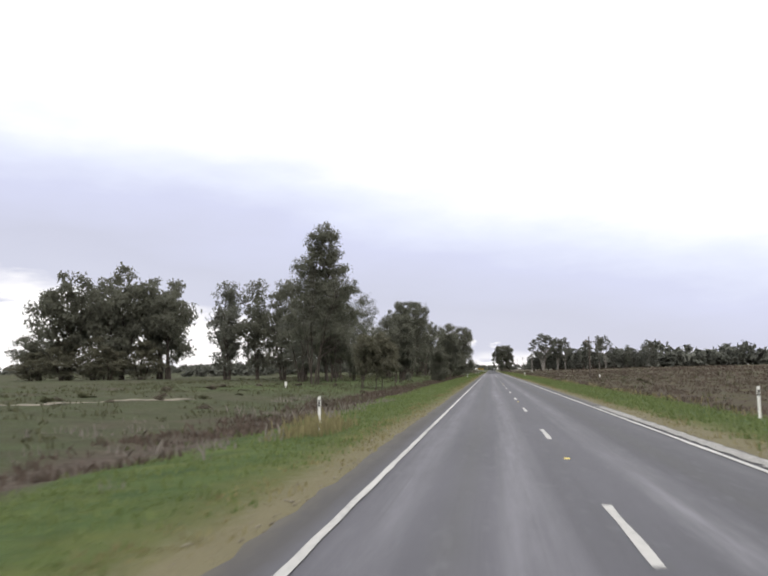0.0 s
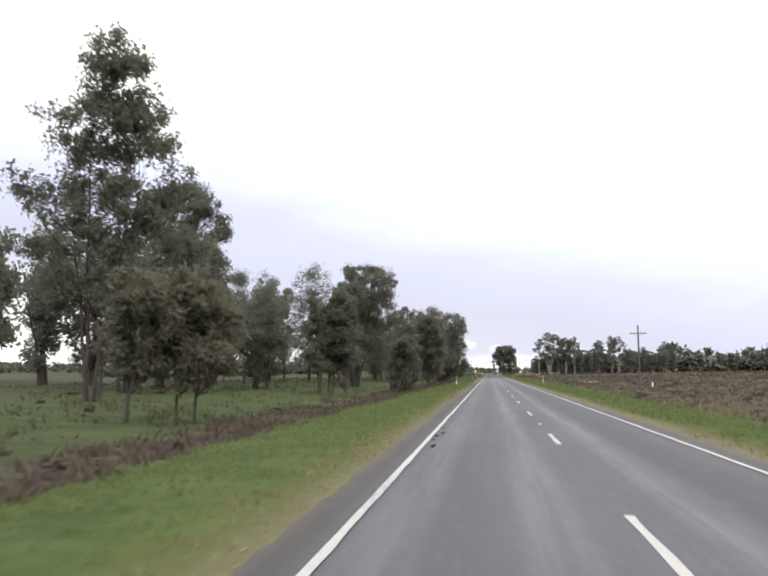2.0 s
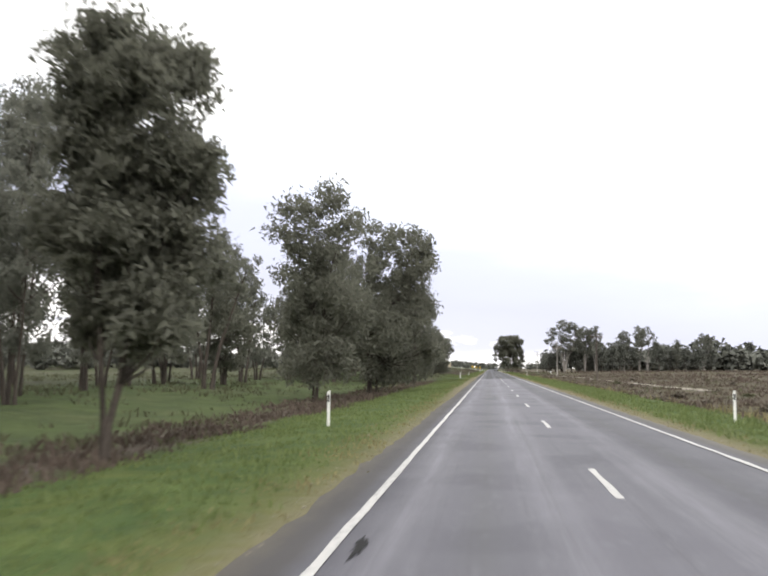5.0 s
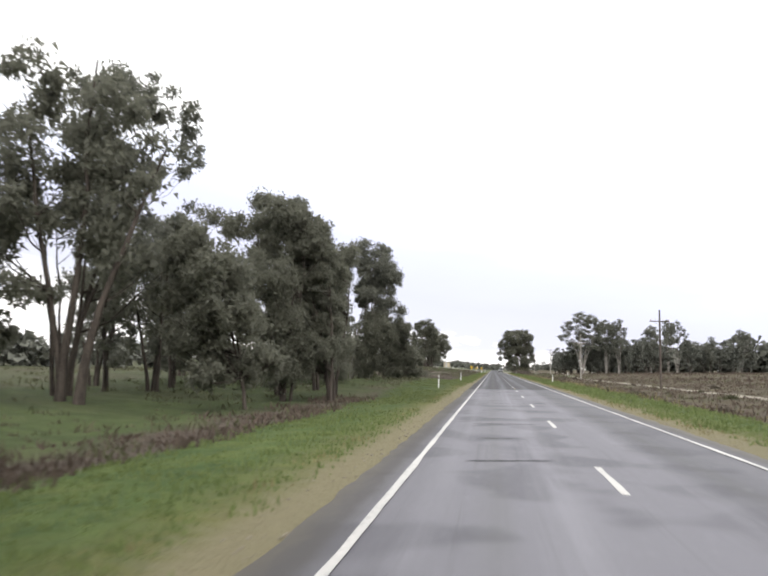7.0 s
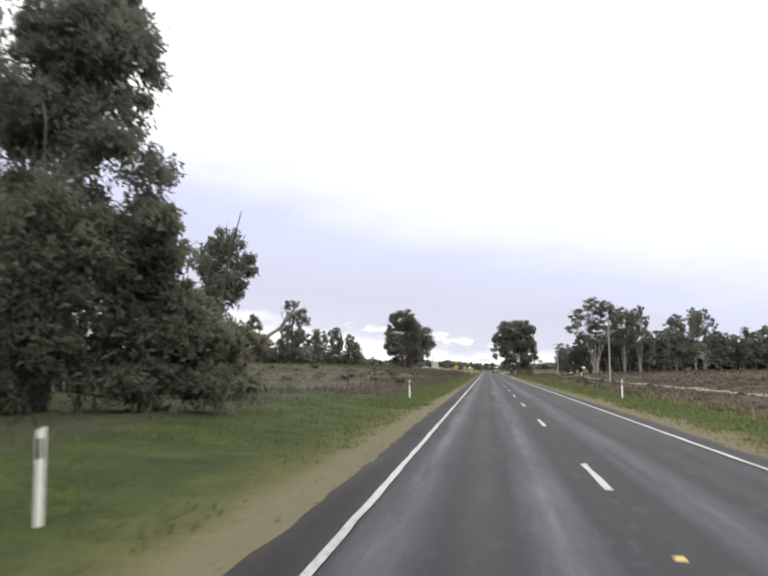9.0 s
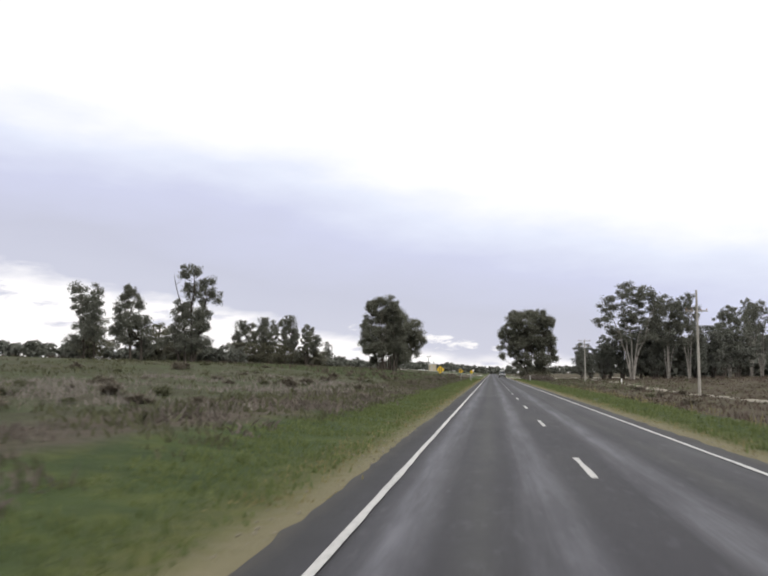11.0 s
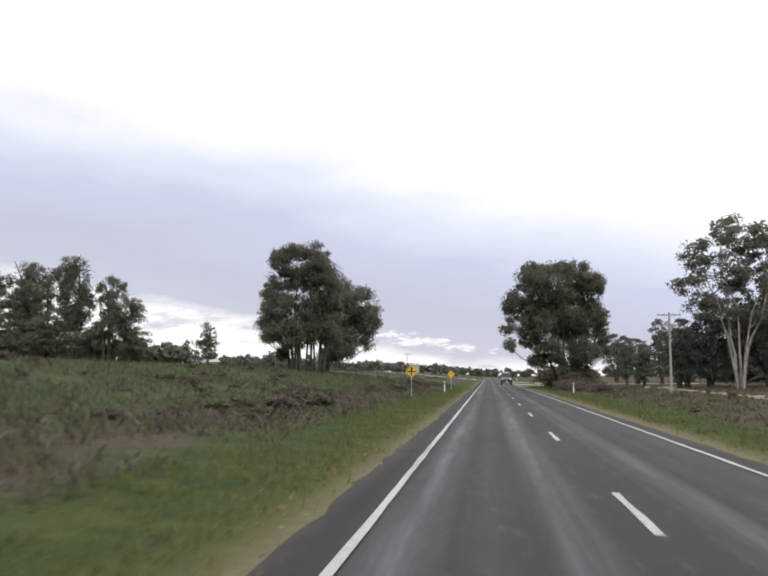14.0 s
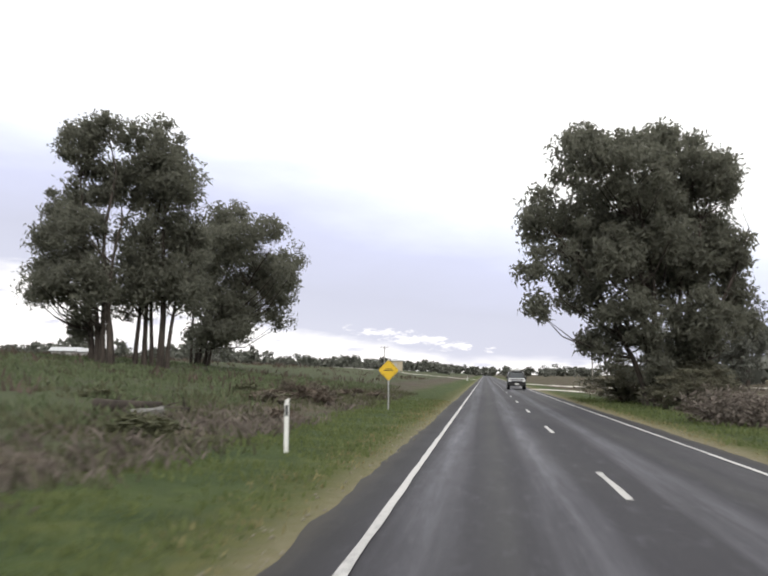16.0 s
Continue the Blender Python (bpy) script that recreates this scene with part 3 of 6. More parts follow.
# faint scars of an older centre line, and small yellow road studs
V, F = [], []
for y0 in np.arange(2, 118, 0.42):
    if math.sin(y0 * 0.52 + 0.6) > -0.25:
        k, w = len(V), 0.075 + 0.02 * math.sin(y0 * 7)
        for dx, dy in ((-w, 0), (w, 0.02), (w, 0.12), (-w, 0.1)):
            V.append((0.02 + dx, y0 + dy, 0.0062))
        F.append((k, k + 1, k + 2, k + 3))
tagged(new("line_scar", mesh_from("line_scar", V, F, simple("scar_dark", (0.078, 0.078, 0.088), 0.8))), "dark scars of a removed centre line", "road marking", kind="stuff")
stud = None
for y0 in (10.8, 36.2, 81.9, 106.6, 274.4):
    if stud is None:
        bm = bmesh.new()
        bmesh.ops.create_cube(bm, size=1.0, matrix=Matrix.Diagonal((0.10, 0.10, 0.022, 1)))
        for v in bm.verts:
            if v.co.z > 0:
                v.co.x *= 0.75
                v.co.y *= 0.6
        stud_me = bpy.data.meshes.new("road_stud")
        bm.to_mesh(stud_me)
        bm.free()
        stud_me.materials.append(M_MARKER)
        stud = True
    o = new("road_stud", stud_me)
    o.location = (0.0, y0, 0.015)
    tagged(o, "small yellow raised road stud on asphalt", "road stud", "road studs")

# pale gravel tracks
def track(name, pts, width, label, mat=None):
    V, k = [], 0
    P = [Vector((x, y, 0)) for x, y in pts]
    dense = [P[i].lerp(P[i + 1], f / 24) for i in range(len(P) - 1) for f in range(24)] + [P[-1]]
    for i, q in enumerate(dense):
        d = (dense[min(i + 1, len(dense) - 1)] - dense[max(i - 1, 0)]).normalized()
        side = Vector((d.y, -d.x, 0)) * width / 2 * (1 + 0.15 * math.sin(i * 1.7))
        for s in (-1, -0.4, 0.4, 1):
            w = q + side * s
            V.append((w.x, w.y, float(height(w.x, w.y)) + 0.06 - 0.05 * (abs(s) == 1)))
    F = [(4 * i + j, 4 * i + j + 1, 4 * i + 5 + j, 4 * i + 4 + j) for i in range(len(dense) - 1) for j in range(3)]
    return tagged(new(name, mesh_from(name, V, F, mat or M_TRACK)), label, "track", kind="structure")


track("gravel_track", [(21.6, 241), (21.2, 331), (20.9, 420), (21.6, 489), (24.0, 556)], 2.1, "pale gravel farm track through brown paddock")
track("farm_track", [(-45.9, 18), (-33.7, 29), (-25.4, 37), (-20.1, 48)], 0.9, "pale dirt farm track in rough grass")
M_SIDE = simple("pale_gravel", (0.46, 0.43, 0.39), 0.95, vary=0.15, scale=0.6)
track("side_road", [(-81.7, 733), (-30.0, 704), (-4.0, 700)], 7.2, "pale gravel side road joining the highway", M_SIDE)
track("side_road", [(3.6, 562), (9.9, 553), (26.2, 544)], 2.9, "pale gravel side road joining the highway", M_SIDE)
track("side_road", [(3.6, 612), (14.4, 601), (44.0, 591)], 4.0, "pale gravel side road joining the highway", M_SIDE)


# ---- trees ----
def tube(path, radii, sides=6):
    """Verts and quads of a tapered tube along a path."""
    path = np.asarray(path, float)
    V, F = [], []
    up = np.gradient(path, axis=0)
    up /= np.linalg.norm(up, axis=1, keepdims=True) + 1e-9
    for p, d, r in zip(path, up, radii):
        a = np.cross(d, (0.3, 0.9, 0.1))
        a /= np.linalg.norm(a) + 1e-9
        b = np.cross(d, a)
        for k in range(sides):
            ang = 2 * math.pi * k / sides
            V.append(p + r * (math.cos(ang) * a + math.sin(ang) * b))
    for i in range(len(path) - 1):
        for k in range(sides):
            F.append((i * sides + k, i * sides + (k + 1) % sides, (i + 1) * sides + (k + 1) % sides, (i + 1) * sides + k))
    return np.array(V), np.array(F)


def bundle(parts):
    V, F, off = [], [], 0
    for v, f in parts:
        V.append(v)
        F.append(f + off)
        off += len(v)
    return np.concatenate(V), np.concatenate(F)


def leaves(rng, centers, radii, per, length, width, droop=0.6):
    """Narrow pointed leaves in clumps, one triangle each."""
    K = len(centers)
    n = K * per
    c = np.repeat(np.asarray(centers), per, 0)
    r = np.repeat(np.asarray(radii), per, 0)
    d = rng.normal(size=(n, 3))
    d /= np.linalg.norm(d, axis=1, keepdims=True)
    rad = rng.random(n) ** 0.45 * (0.65 + 0.7 * rng.random(n))
    pos = c + d * rad[:, None] * r
    ax = rng.normal(size=(n, 3)) * 0.8 + d * 0.4
    ax[:, 2] -= droop
    ax /= np.linalg.norm(ax, axis=1, keepdims=True)
    side = np.cross(ax, rng.normal(size=(n, 3)))
    side /= np.linalg.norm(side, axis=1, keepdims=True) + 1e-9
    L = length * (0.6 + 0.8 * rng.random(n))[:, None]
    W = width * (0.6 + 0.8 * rng.random(n))[:, None]
    bend = np.cross(ax, side) * L * 0.12
    V = np.stack([pos - ax * L / 2 - side * W / 2, pos - ax * L / 2 + side * W / 2 + bend, pos + ax * L / 2], 1).reshape(-1, 3)
    i = np.arange(n) * 3
    return V, np.stack([i, i + 1, i + 2], 1)


def grow(few, seed, H, lobes, stems, clumps, per, leaf=(0.42, 0.15), clump_r=(0.8, 1.5), trunk_r=0.28, bare=False, squat=0.76):
    """Trunk and crown meshes. lobes: (x, y, z, rx, ry, rz) ellipsoids that the clumps fill; stems: (x, y, lean_x, lean_y, top)."""
    rng = np.random.default_rng(seed)
    per, leaf = int(per * 1.08), (leaf[0] * 0.98, leaf[1] * 1.0)
    if few:
        per, leaf = int(per * 0.56), (leaf[0] * 1.14, leaf[1] * 1.3)
    wood, ends = [], []
    paths = []
    for sx, sy, lx, ly, top in stems:
        f = np.linspace(0, 1, 9)
        wig = np.cumsum(rng.normal(0, 0.018 * top, (9, 2)), 0) * f[:, None]
        p = np.stack([sx + lx * f ** 1.3 + wig[:, 0], sy + ly * f ** 1.3 + wig[:, 1], top * f], 1)
        p[0, 2] = -0.35
        r = trunk_r * (1 - 0.82 * f) * (0.75 + 0.5 * rng.random())
        r[0] *= 1.25
        wood.append(tube(p, r, 7))
        paths.append((p, r))
    vol = np.array([l[3] * l[4] * l[5] for l in lobes]) ** 0.75
    for k in rng.choice(len(lobes), clumps, p=vol / vol.sum()):
        x, y, z, rx, ry_, rz = lobes[k]
        d = rng.normal(size=3)
        d /= np.linalg.norm(d)
        q = np.array([x, y, z]) + d * (rng.random() ** 0.38) * np.array([rx, ry_, rz])
        q[2] = max(q[2], 0.5)
        ends.append(q)
    for q in ends[::2]:
        p, r = paths[int(np.argmin([np.hypot(*(pp[-1, :2] - q[:2])) + 0.3 * abs(pp[-1, 2] - q[2]) for pp, _ in paths]))]
        away = np.hypot(p[:, 0] - q[0], p[:, 1] - q[1])
        fit = np.argmin(np.abs(p[:, 2] - (q[2] - 0.6 * away - 0.4)) + 0.05 * away)
        k = int(np.clip(fit, 2, 8))
        a, f = p[k], np.linspace(0, 1, 4)[:, None]
        mid = a + (q - a) * f + np.array([0, 0, 1.0]) * (np.sin(f * math.pi) * -0.10 * np.linalg.norm(q - a)) + rng.normal(0, 0.06, (4, 3)) * np.linalg.norm(q - a) * 0.5 * np.sin(f * math.pi)
        r0 = min(r[k] * 0.6, 0.014 + 0.013 * np.linalg.norm(q - a))
        wood.append(tube(mid, r0 * (1 - 0.8 * f[:, 0]), 3))
    rr = rng.uniform(*clump_r, len(ends))
    R = np.stack([rr, rr, rr * squat], 1)
    tv, tf = bundle(wood)
    if bare:
        return tv, tf, None, None
    lv, lf = leaves(rng, ends, R, per, *leaf)
    lv[:, 2] = np.maximum(lv[:, 2], 0.03)
    return tv, tf, lv, lf


def tree_thing(name, shape, m_bark, m_leaf, label):
    tv, tf, lv, lf = shape
    t = new(name)
    trunk = new("trunk", mesh_from("trunk", tv, tf, m_bark, True))
    trunk.parent = t
    if lv is not None:
        crown = new("crown", mesh_from("crown", lv, lf, m_leaf))
        crown.parent = t
    return tagged(t, label, "tree")


LIB = {}
# nominal height, half width of the crown, shape, bark, leaf
LIB["round"] = (14.0, 5.6, lambda few: grow(few, 12, 14, [(0, 0, 9.4, 4.0, 4.0, 4.2), (-2.8, 0.5, 7.6, 2.8, 2.8, 3.2), (2.8, -0.4, 7.4, 2.8, 2.8, 3.2), (0.4, 0, 4.4, 3.4, 3.4, 2.0)],
    [(0, 0, 0.4, 0.2, 10), (0.3, 0.2, -2.2, 0.3, 8.5), (0.2, -0.3, 2.4, -0.3, 8)], 84, 115, (0.52, 0.23), (0.9, 1.5), 0.24), M_BARK_DARK, M_LEAF_DARK)
LIB["multi"] = (15.0, 4.4, lambda few: grow(few, 13, 15, [(0.2, 0, 12.0, 2.6, 2.6, 2.6), (-2.0, 0.4, 9.6, 2.2, 2.2, 2.4), (2.1, 0.2, 10.0, 2.2, 2.2, 2.6), (0.5, -0.4, 7.2, 2.8, 2.7, 2.2), (-0.8, 0.6, 5.0, 2.6, 2.6, 1.4), (1.3, 0, 3.5, 2.2, 2.2, 1.2)],
    [(0, 0, 0.3, 0.2, 12.5), (0.4, 0.3, 2.0, 0.3, 11), (-0.4, 0, -2.0, 0.2, 10.5), (0.1, -0.5, -0.6, -1.2, 9)], 64, 128, (0.36, 0.165), (0.65, 1.25), 0.15), M_BARK_DARK, M_LEAF_GREY)
# one or two leaning stems that fork high, with hanging foliage
LIB["twin"] = (15.0, 4.4, lambda few: grow(few, 27, 15, [(0.6, 0.3, 12.4, 2.4, 2.4, 2.4), (-1.7, 0.2, 10.8, 2.2, 2.2, 2.6), (2.4, -0.3, 8.8, 2.1, 2.1, 2.6), (-2.4, -0.2, 7.0, 1.9, 1.9, 1.8), (0.4, 0.5, 8.0, 2.4, 2.4, 2.4), (1.6, 0.2, 5.0, 2.0, 2.0, 1.4), (-1.4, 0.3, 3.6, 2.2, 2.2, 1.3)],
    [(0, 0, 0.9, 0.3, 13), (0.1, 0.1, -1.9, 0.2, 11), (0.8, -0.5, 2.3, -0.3, 9.5)], 66, 126, (0.36, 0.165), (0.6, 1.2), 0.18), M_BARK_DARK, M_LEAF_DARK)
LIB["wattle"] = (8.0, 2.9, lambda few: grow(few, 14, 8, [(0, 0, 5.6, 1.9, 1.9, 2.4), (-0.8, 0.3, 3.2, 1.9, 1.9, 2.2), (0.9, -0.2, 2.8, 1.9, 1.9, 2.0), (0, 0, 1.4, 1.8, 1.8, 1.1)],
    [(0, 0, 0.1, 0.1, 6.5), (0.3, 0.2, 1.0, 0.3, 5), (-0.3, 0, -1.0, 0.2, 5)], 64, 82, (0.34, 0.15), (0.6, 1.0), 0.12), M_BARK_DARK, M_LEAF_OLIVE)
LIB["slim"] = (18.0, 3.0, lambda few: grow(few, 15, 18, [(0.4, 0, 10.4, 1.7, 1.7, 6.4), (1.1, 0.2, 12.6, 1.3, 1.3, 3.2), (-0.9, -0.2, 8.6, 1.5, 1.5, 3.4), (0.9, -0.3, 6.2, 1.5, 1.5, 2.2), (-0.3, 0.2, 3.6, 1.4, 1.4, 1.4)],
    [(0, 0, 0.5, 0.2, 16), (0.2, 0.2, -1.2, 0.3, 11)], 118, 62, (0.40, 0.16), (0.5, 0.95), 0.2, squat=1.25), M_BARK_DARK, M_LEAF_GREY)
LIB["dense"] = (15.0, 4.2, lambda few: grow(few, 16, 15, [(0, 0, 11.4, 2.6, 2.6, 3.4), (-1.3, 0.2, 7.6, 2.5, 2.5, 3.2), (1.4, 0, 7.2, 2.5, 2.5, 3.2), (0, 0, 4.4, 2.6, 2.6, 2.2), (0.3, 0, 3.0, 2.0, 2.0, 0.9)],
    [(0, 0, 0.2, 0.2, 12.5), (0.3, 0.3, 1.4, 0.4, 9), (-0.3, 0, -1.4, 0, 9)], 96, 102, (0.41, 0.185), (0.8, 1.35), 0.17), M_BARK_DARK, M_LEAF_DARK)
LIB["pale"] = (30.0, 8.0, lambda few: grow(few, 17, 30, [(0.5, 0, 25.6, 4.0, 4.0, 3.2), (-4.6, 0.4, 22.4, 2.8, 2.8, 3.0), (4.4, 0.2, 22.6, 2.8, 2.8, 3.2), (-5.6, -0.3, 17.4, 2.2, 2.2, 2.6), (5.6, 0.4, 17.0, 2.2, 2.2, 2.8), (0.2, 0, 19.0, 3.6, 3.6, 3.0), (-2.6, 0.5, 13.2, 2.6, 2.6, 1.8), (3.4, -0.4, 12.6, 2.4, 2.4, 1.8)],
    [(0, 0, 0.9, 0.3, 26), (0.35, 0.1, 4.4, 0.3, 23), (-0.35, 0, -4.6, 0.2, 22), (0.1, -0.3, 2.2, -1.4, 20), (-0.1, 0.3, -1.8, 1.6, 23)], 128, 84, (0.56, 0.24), (0.75, 1.4), 0.2, squat=0.95), M_BARK_PALE, M_LEAF_GREY)
LIB["full"] = (26.0, 7.6, lambda few: grow(few, 18, 26, [(0, 0, 19.6, 4.6, 4.6, 5.6), (-3.2, 0.4, 13.0, 4.2, 4.2, 5.4), (3.4, 0.2, 13.0, 4.2, 4.2, 5.4), (0, 0, 6.4, 5.0, 5.0, 4.4)],
    [(0, 0, 0.6, 0.3, 22), (0.6, 0.3, 3.0, 0.3, 16), (-0.6, 0, -3.0, 0.2, 16)], 100, 110, (0.72, 0.29), (1.2, 2.0), 0.36), M_BARK_DARK, M_LEAF_FAR)

LABELS = {"twin": "dark gum with leaning forked stems and hanging foliage", "round": "broad round-crowned gum tree standing in grass", "multi": "slender several-stemmed gum tree with bare lower stems", "wattle": "low dense olive-green wattle with foliage near the ground",
    "slim": "slim open-crowned gum tree with sparse grey leaves", "dense": "dense dark green roadside gum with hanging foliage", "pale": "tall river gum with pale bare limbs and tufted crown", "full": "large gum tree with a full heavy dark crown"}
BASE = {}


def plant(*spots):
    """Trees of the library kinds at (kind, x, y, height over the ground, half width, turn)."""
    for kind, x, y, h, half, turn in spots:
        H, nominal, shape, mb, ml = LIB[kind]
        few = (abs(x) > 26 and y < 260) or y > 572 or (kind == "full" and y > 544) or (kind in ("multi", "twin") and x < -22) or (kind == "wattle" and x < -15) or (kind == "dense" and x < -20)
        s, w = h / H, half / nominal
        m = Matrix.Translation((x, y, float(height(x, y)))) @ Matrix.Rotation(radians(turn), 4, "Z") @ Matrix.Diagonal((w, w, s, 1))
        if (kind, few) not in BASE:
            o = BASE[kind, few] = tree_thing("gum_tree" if kind != "wattle" else "wattle_tree", shape(few), mb, ml, LABELS[kind])
            o["group"] = "roadside trees"
        else:
            o = copy_thing(BASE[kind, few], Matrix.Identity(4))
        o.matrix_basis = m


# far clump in the paddock
plant(("round", -69.5, 146.1, 22.1, 7.7, 20), ("round", -61.1, 148.5, 19.3, 6.5, 130), ("round", -78.8, 144.8, 21.0, 7.5, 250), ("round", -87.2, 148.5, 9.3, 6.5, 80), ("wattle", -78.8, 142.4, 7.6, 5.2, 80), ("wattle", -69.5, 141.1, 6.5, 4.7, 180), ("wattle", -85.4, 143.6, 5.7, 4.7, 20), ("round", -65.7, 155.9, 20.6, 7.1, 300))
plant(("wattle", -73.2, 143.6, 8.4, 5.2, 10), ("round", -75.1, 154.7, 19.6, 7.1, 200), ("wattle", -64.8, 144.8, 7.5, 4.7, 10))
# thin gums beside the big one
plant(("slim", -47.0, 138.5, 19.2, 3.8, 10), ("dense", -40.3, 135.7, 16.9, 4.7, 70), ("dense", -35.3, 133.5, 16.9, 4.5, 170), ("dense", -30.7, 129.1, 14.1, 4.2, 40), ("multi", -28.6, 117.0, 12.3, 3.3, 40), ("slim", -44.5, 133.5, 14.0, 2.8, 90))
plant(("dense", -21.6, 132.1, 9.5, 2.7, 60))
plant(("multi", -35.2, 180.6, 15.4, 4.6, 160), ("multi", -38.4, 161.4, 15.1, 3.3, 200), ("multi", -36.1, 186.6, 15.8, 3.5, 310), ("multi", -42.0, 174.6, 14.1, 3.6, 60), ("slim", -31.1, 163.8, 13.3, 2.4, 0), ("multi", -33.8, 153.0, 12.3, 3.1, 80), ("dense", -23.9, 136.1, 8.4, 2.3, 10))
plant(("multi", -20.9, 180.7, 11.0, 2.3, 80), ("twin", -23.9, 192.9, 11.0, 2.6, 130), ("multi", -29.2, 218.4, 10.6, 2.7, 10), ("multi", -27.7, 203.1, 10.7, 2.6, 210))
plant(("twin", -21.2, 205.1, 12.9, 3.2, 20), ("multi", -24.6, 225.5, 12.9, 3.3, 90), ("dense", -22.7, 214.3, 9.1, 2.9, 50), ("twin", -26.9, 212.2, 12.2, 3.2, 250), ("multi", -31.5, 232.6, 12.9, 3.5, 160))
plant(("twin", -19.8, 241.8, 16.9, 4.6, 20), ("twin", -23.1, 253.0, 9.8, 2.7, 140), ("multi", -20.9, 269.1, 10.5, 2.9, 250), ("twin", -20.1, 231.6, 11.2, 2.6, 10), ("multi", -23.9, 240.7, 11.5, 2.7, 60), ("multi", -27.7, 261.0, 9.9, 2.7, 40), ("multi", -21.2, 255.0, 11.4, 2.9, 60), ("multi", -27.7, 276.2, 11.2, 3.4, 10))
plant(("dense", -24.6, 267.1, 6.8, 2.7, 80), ("multi", -26.2, 236.7, 10.0, 2.7, 200))
plant(("twin", -19.7, 282.3, 9.5, 2.7, 200), ("multi", -20.1, 303.0, 9.1, 2.7, 130), ("dense", -24.6, 301.0, 8.4, 3.4, 10), ("wattle", -22.0, 290.2, 3.2, 3.0, 110), ("wattle", -25.4, 299.1, 3.7, 3.0, 160), ("wattle", -29.2, 308.9, 3.8, 3.3, 260), ("wattle", -26.2, 287.2, 3.0, 3.0, 30))
plant(("wattle", -17.8, 318.9, 4.1, 2.1, 60), ("wattle", -21.6, 330.8, 4.5, 2.3, 160), ("wattle", -25.4, 340.7, 4.5, 2.3, 200))
# open paddock
plant(("wattle", -46.0, 433.8, 5.3, 3.2, 10), ("wattle", -41.5, 432.5, 4.2, 2.8, 60), ("wattle", -55.5, 435.1, 5.9, 3.4, 60), ("wattle", -53.5, 460.4, 3.2, 3.0, 10))
plant(("slim", -68.4, 510.0, 8.0, 1.9, 320), ("slim", -52.7, 493.5, 10.1, 2.3, 20), ("twin", -49.9, 494.5, 9.6, 2.8, 80), ("slim", -47.2, 492.5, 10.9, 2.4, 120), ("twin", -44.1, 491.5, 10.6, 2.8, 180), ("slim", -41.0, 490.6, 11.4, 2.4, 220), ("twin", -38.1, 491.5, 9.4, 2.5, 280), ("slim", -37.0, 493.5, 7.3, 2.0, 60))
plant(("wattle", -53.0, 491.5, 4.6, 3.3, 60), ("wattle", -49.6, 490.6, 4.4, 3.3, 10), ("wattle", -46.1, 491.5, 4.8, 3.3, 110), ("wattle", -42.6, 488.6, 4.4, 3.1, 210), ("wattle", -39.6, 492.5, 4.2, 3.0, 10), ("wattle", -35.7, 492.5, 3.3, 2.3, 100))
# clump of gums near the crossing
plant(("dense", -41.6, 531.0, 6.2, 1.7, 30), ("multi", -137.6, 620.0, 17.3, 3.2, 30), ("multi", -111.5, 640.0, 12.3, 3.6, 70), ("multi", -121.0, 640.0, 10.0, 4.4, 170))
# clump across the road
plant(("wattle", 6.6, 523.7, 2.8, 2.7, 30), ("wattle", 9.9, 518.8, 2.7, 2.7, 110), ("wattle", 8.1, 514.9, 2.2, 2.1, 10))
# river gums in the paddock opposite
plant(("full", 33.0, 589.0, 13.6, 3.6, 40))
plant(("pale", 31.4, 530.5, 23.9, 9.2, 20), ("pale", 41.0, 537.3, 21.1, 5.6, 120), ("pale", 45.4, 535.4, 21.2, 4.9, 220), ("full", 35.8, 544.2, 15.7, 4.8, 60), ("full", 42.5, 548.1, 14.9, 5.2, 10), ("full", 31.4, 546.1, 14.6, 4.9, 200), ("full", 26.2, 542.2, 9.2, 3.3, 20), ("full", 28.8, 549.0, 11.0, 3.4, 120))
plant(("full", 49.1, 544.2, 13.1, 5.2, 90), ("full", 54.3, 548.1, 13.8, 5.2, 100), ("pale", 61.7, 561.7, 20.0, 5.9, 290), ("full", 38.8, 542.2, 13.5, 5.2, 170), ("full", 58.8, 555.9, 14.9, 5.9, 30))
plant(("pale", 71.3, 575.4, 23.0, 5.6, 60), ("pale", 76.5, 583.2, 23.2, 5.6, 180), ("full", 66.2, 570.5, 14.8, 5.9, 0), ("full", 82.4, 585.1, 14.8, 5.9, 40), ("slim", 91.3, 587.1, 17.8, 3.0, 0), ("full", 97.2, 594.9, 14.0, 5.9, 60), ("pale", 107.6, 600.7, 20.0, 5.9, 10), ("full", 112.0, 604.6, 13.4, 5.9, 100))
plant(("full", 89.8, 591.0, 12.6, 5.9, 10), ("full", 103.9, 598.8, 12.6, 5.9, 150))
plant(("full", 25.5, 585.1, 10.0, 3.1, 60), ("full", 29.2, 594.9, 9.8, 3.7, 160), ("full", 30.7, 633.9, 12.8, 4.4, 20), ("full", 26.2, 570.5, 7.6, 3.1, 100))


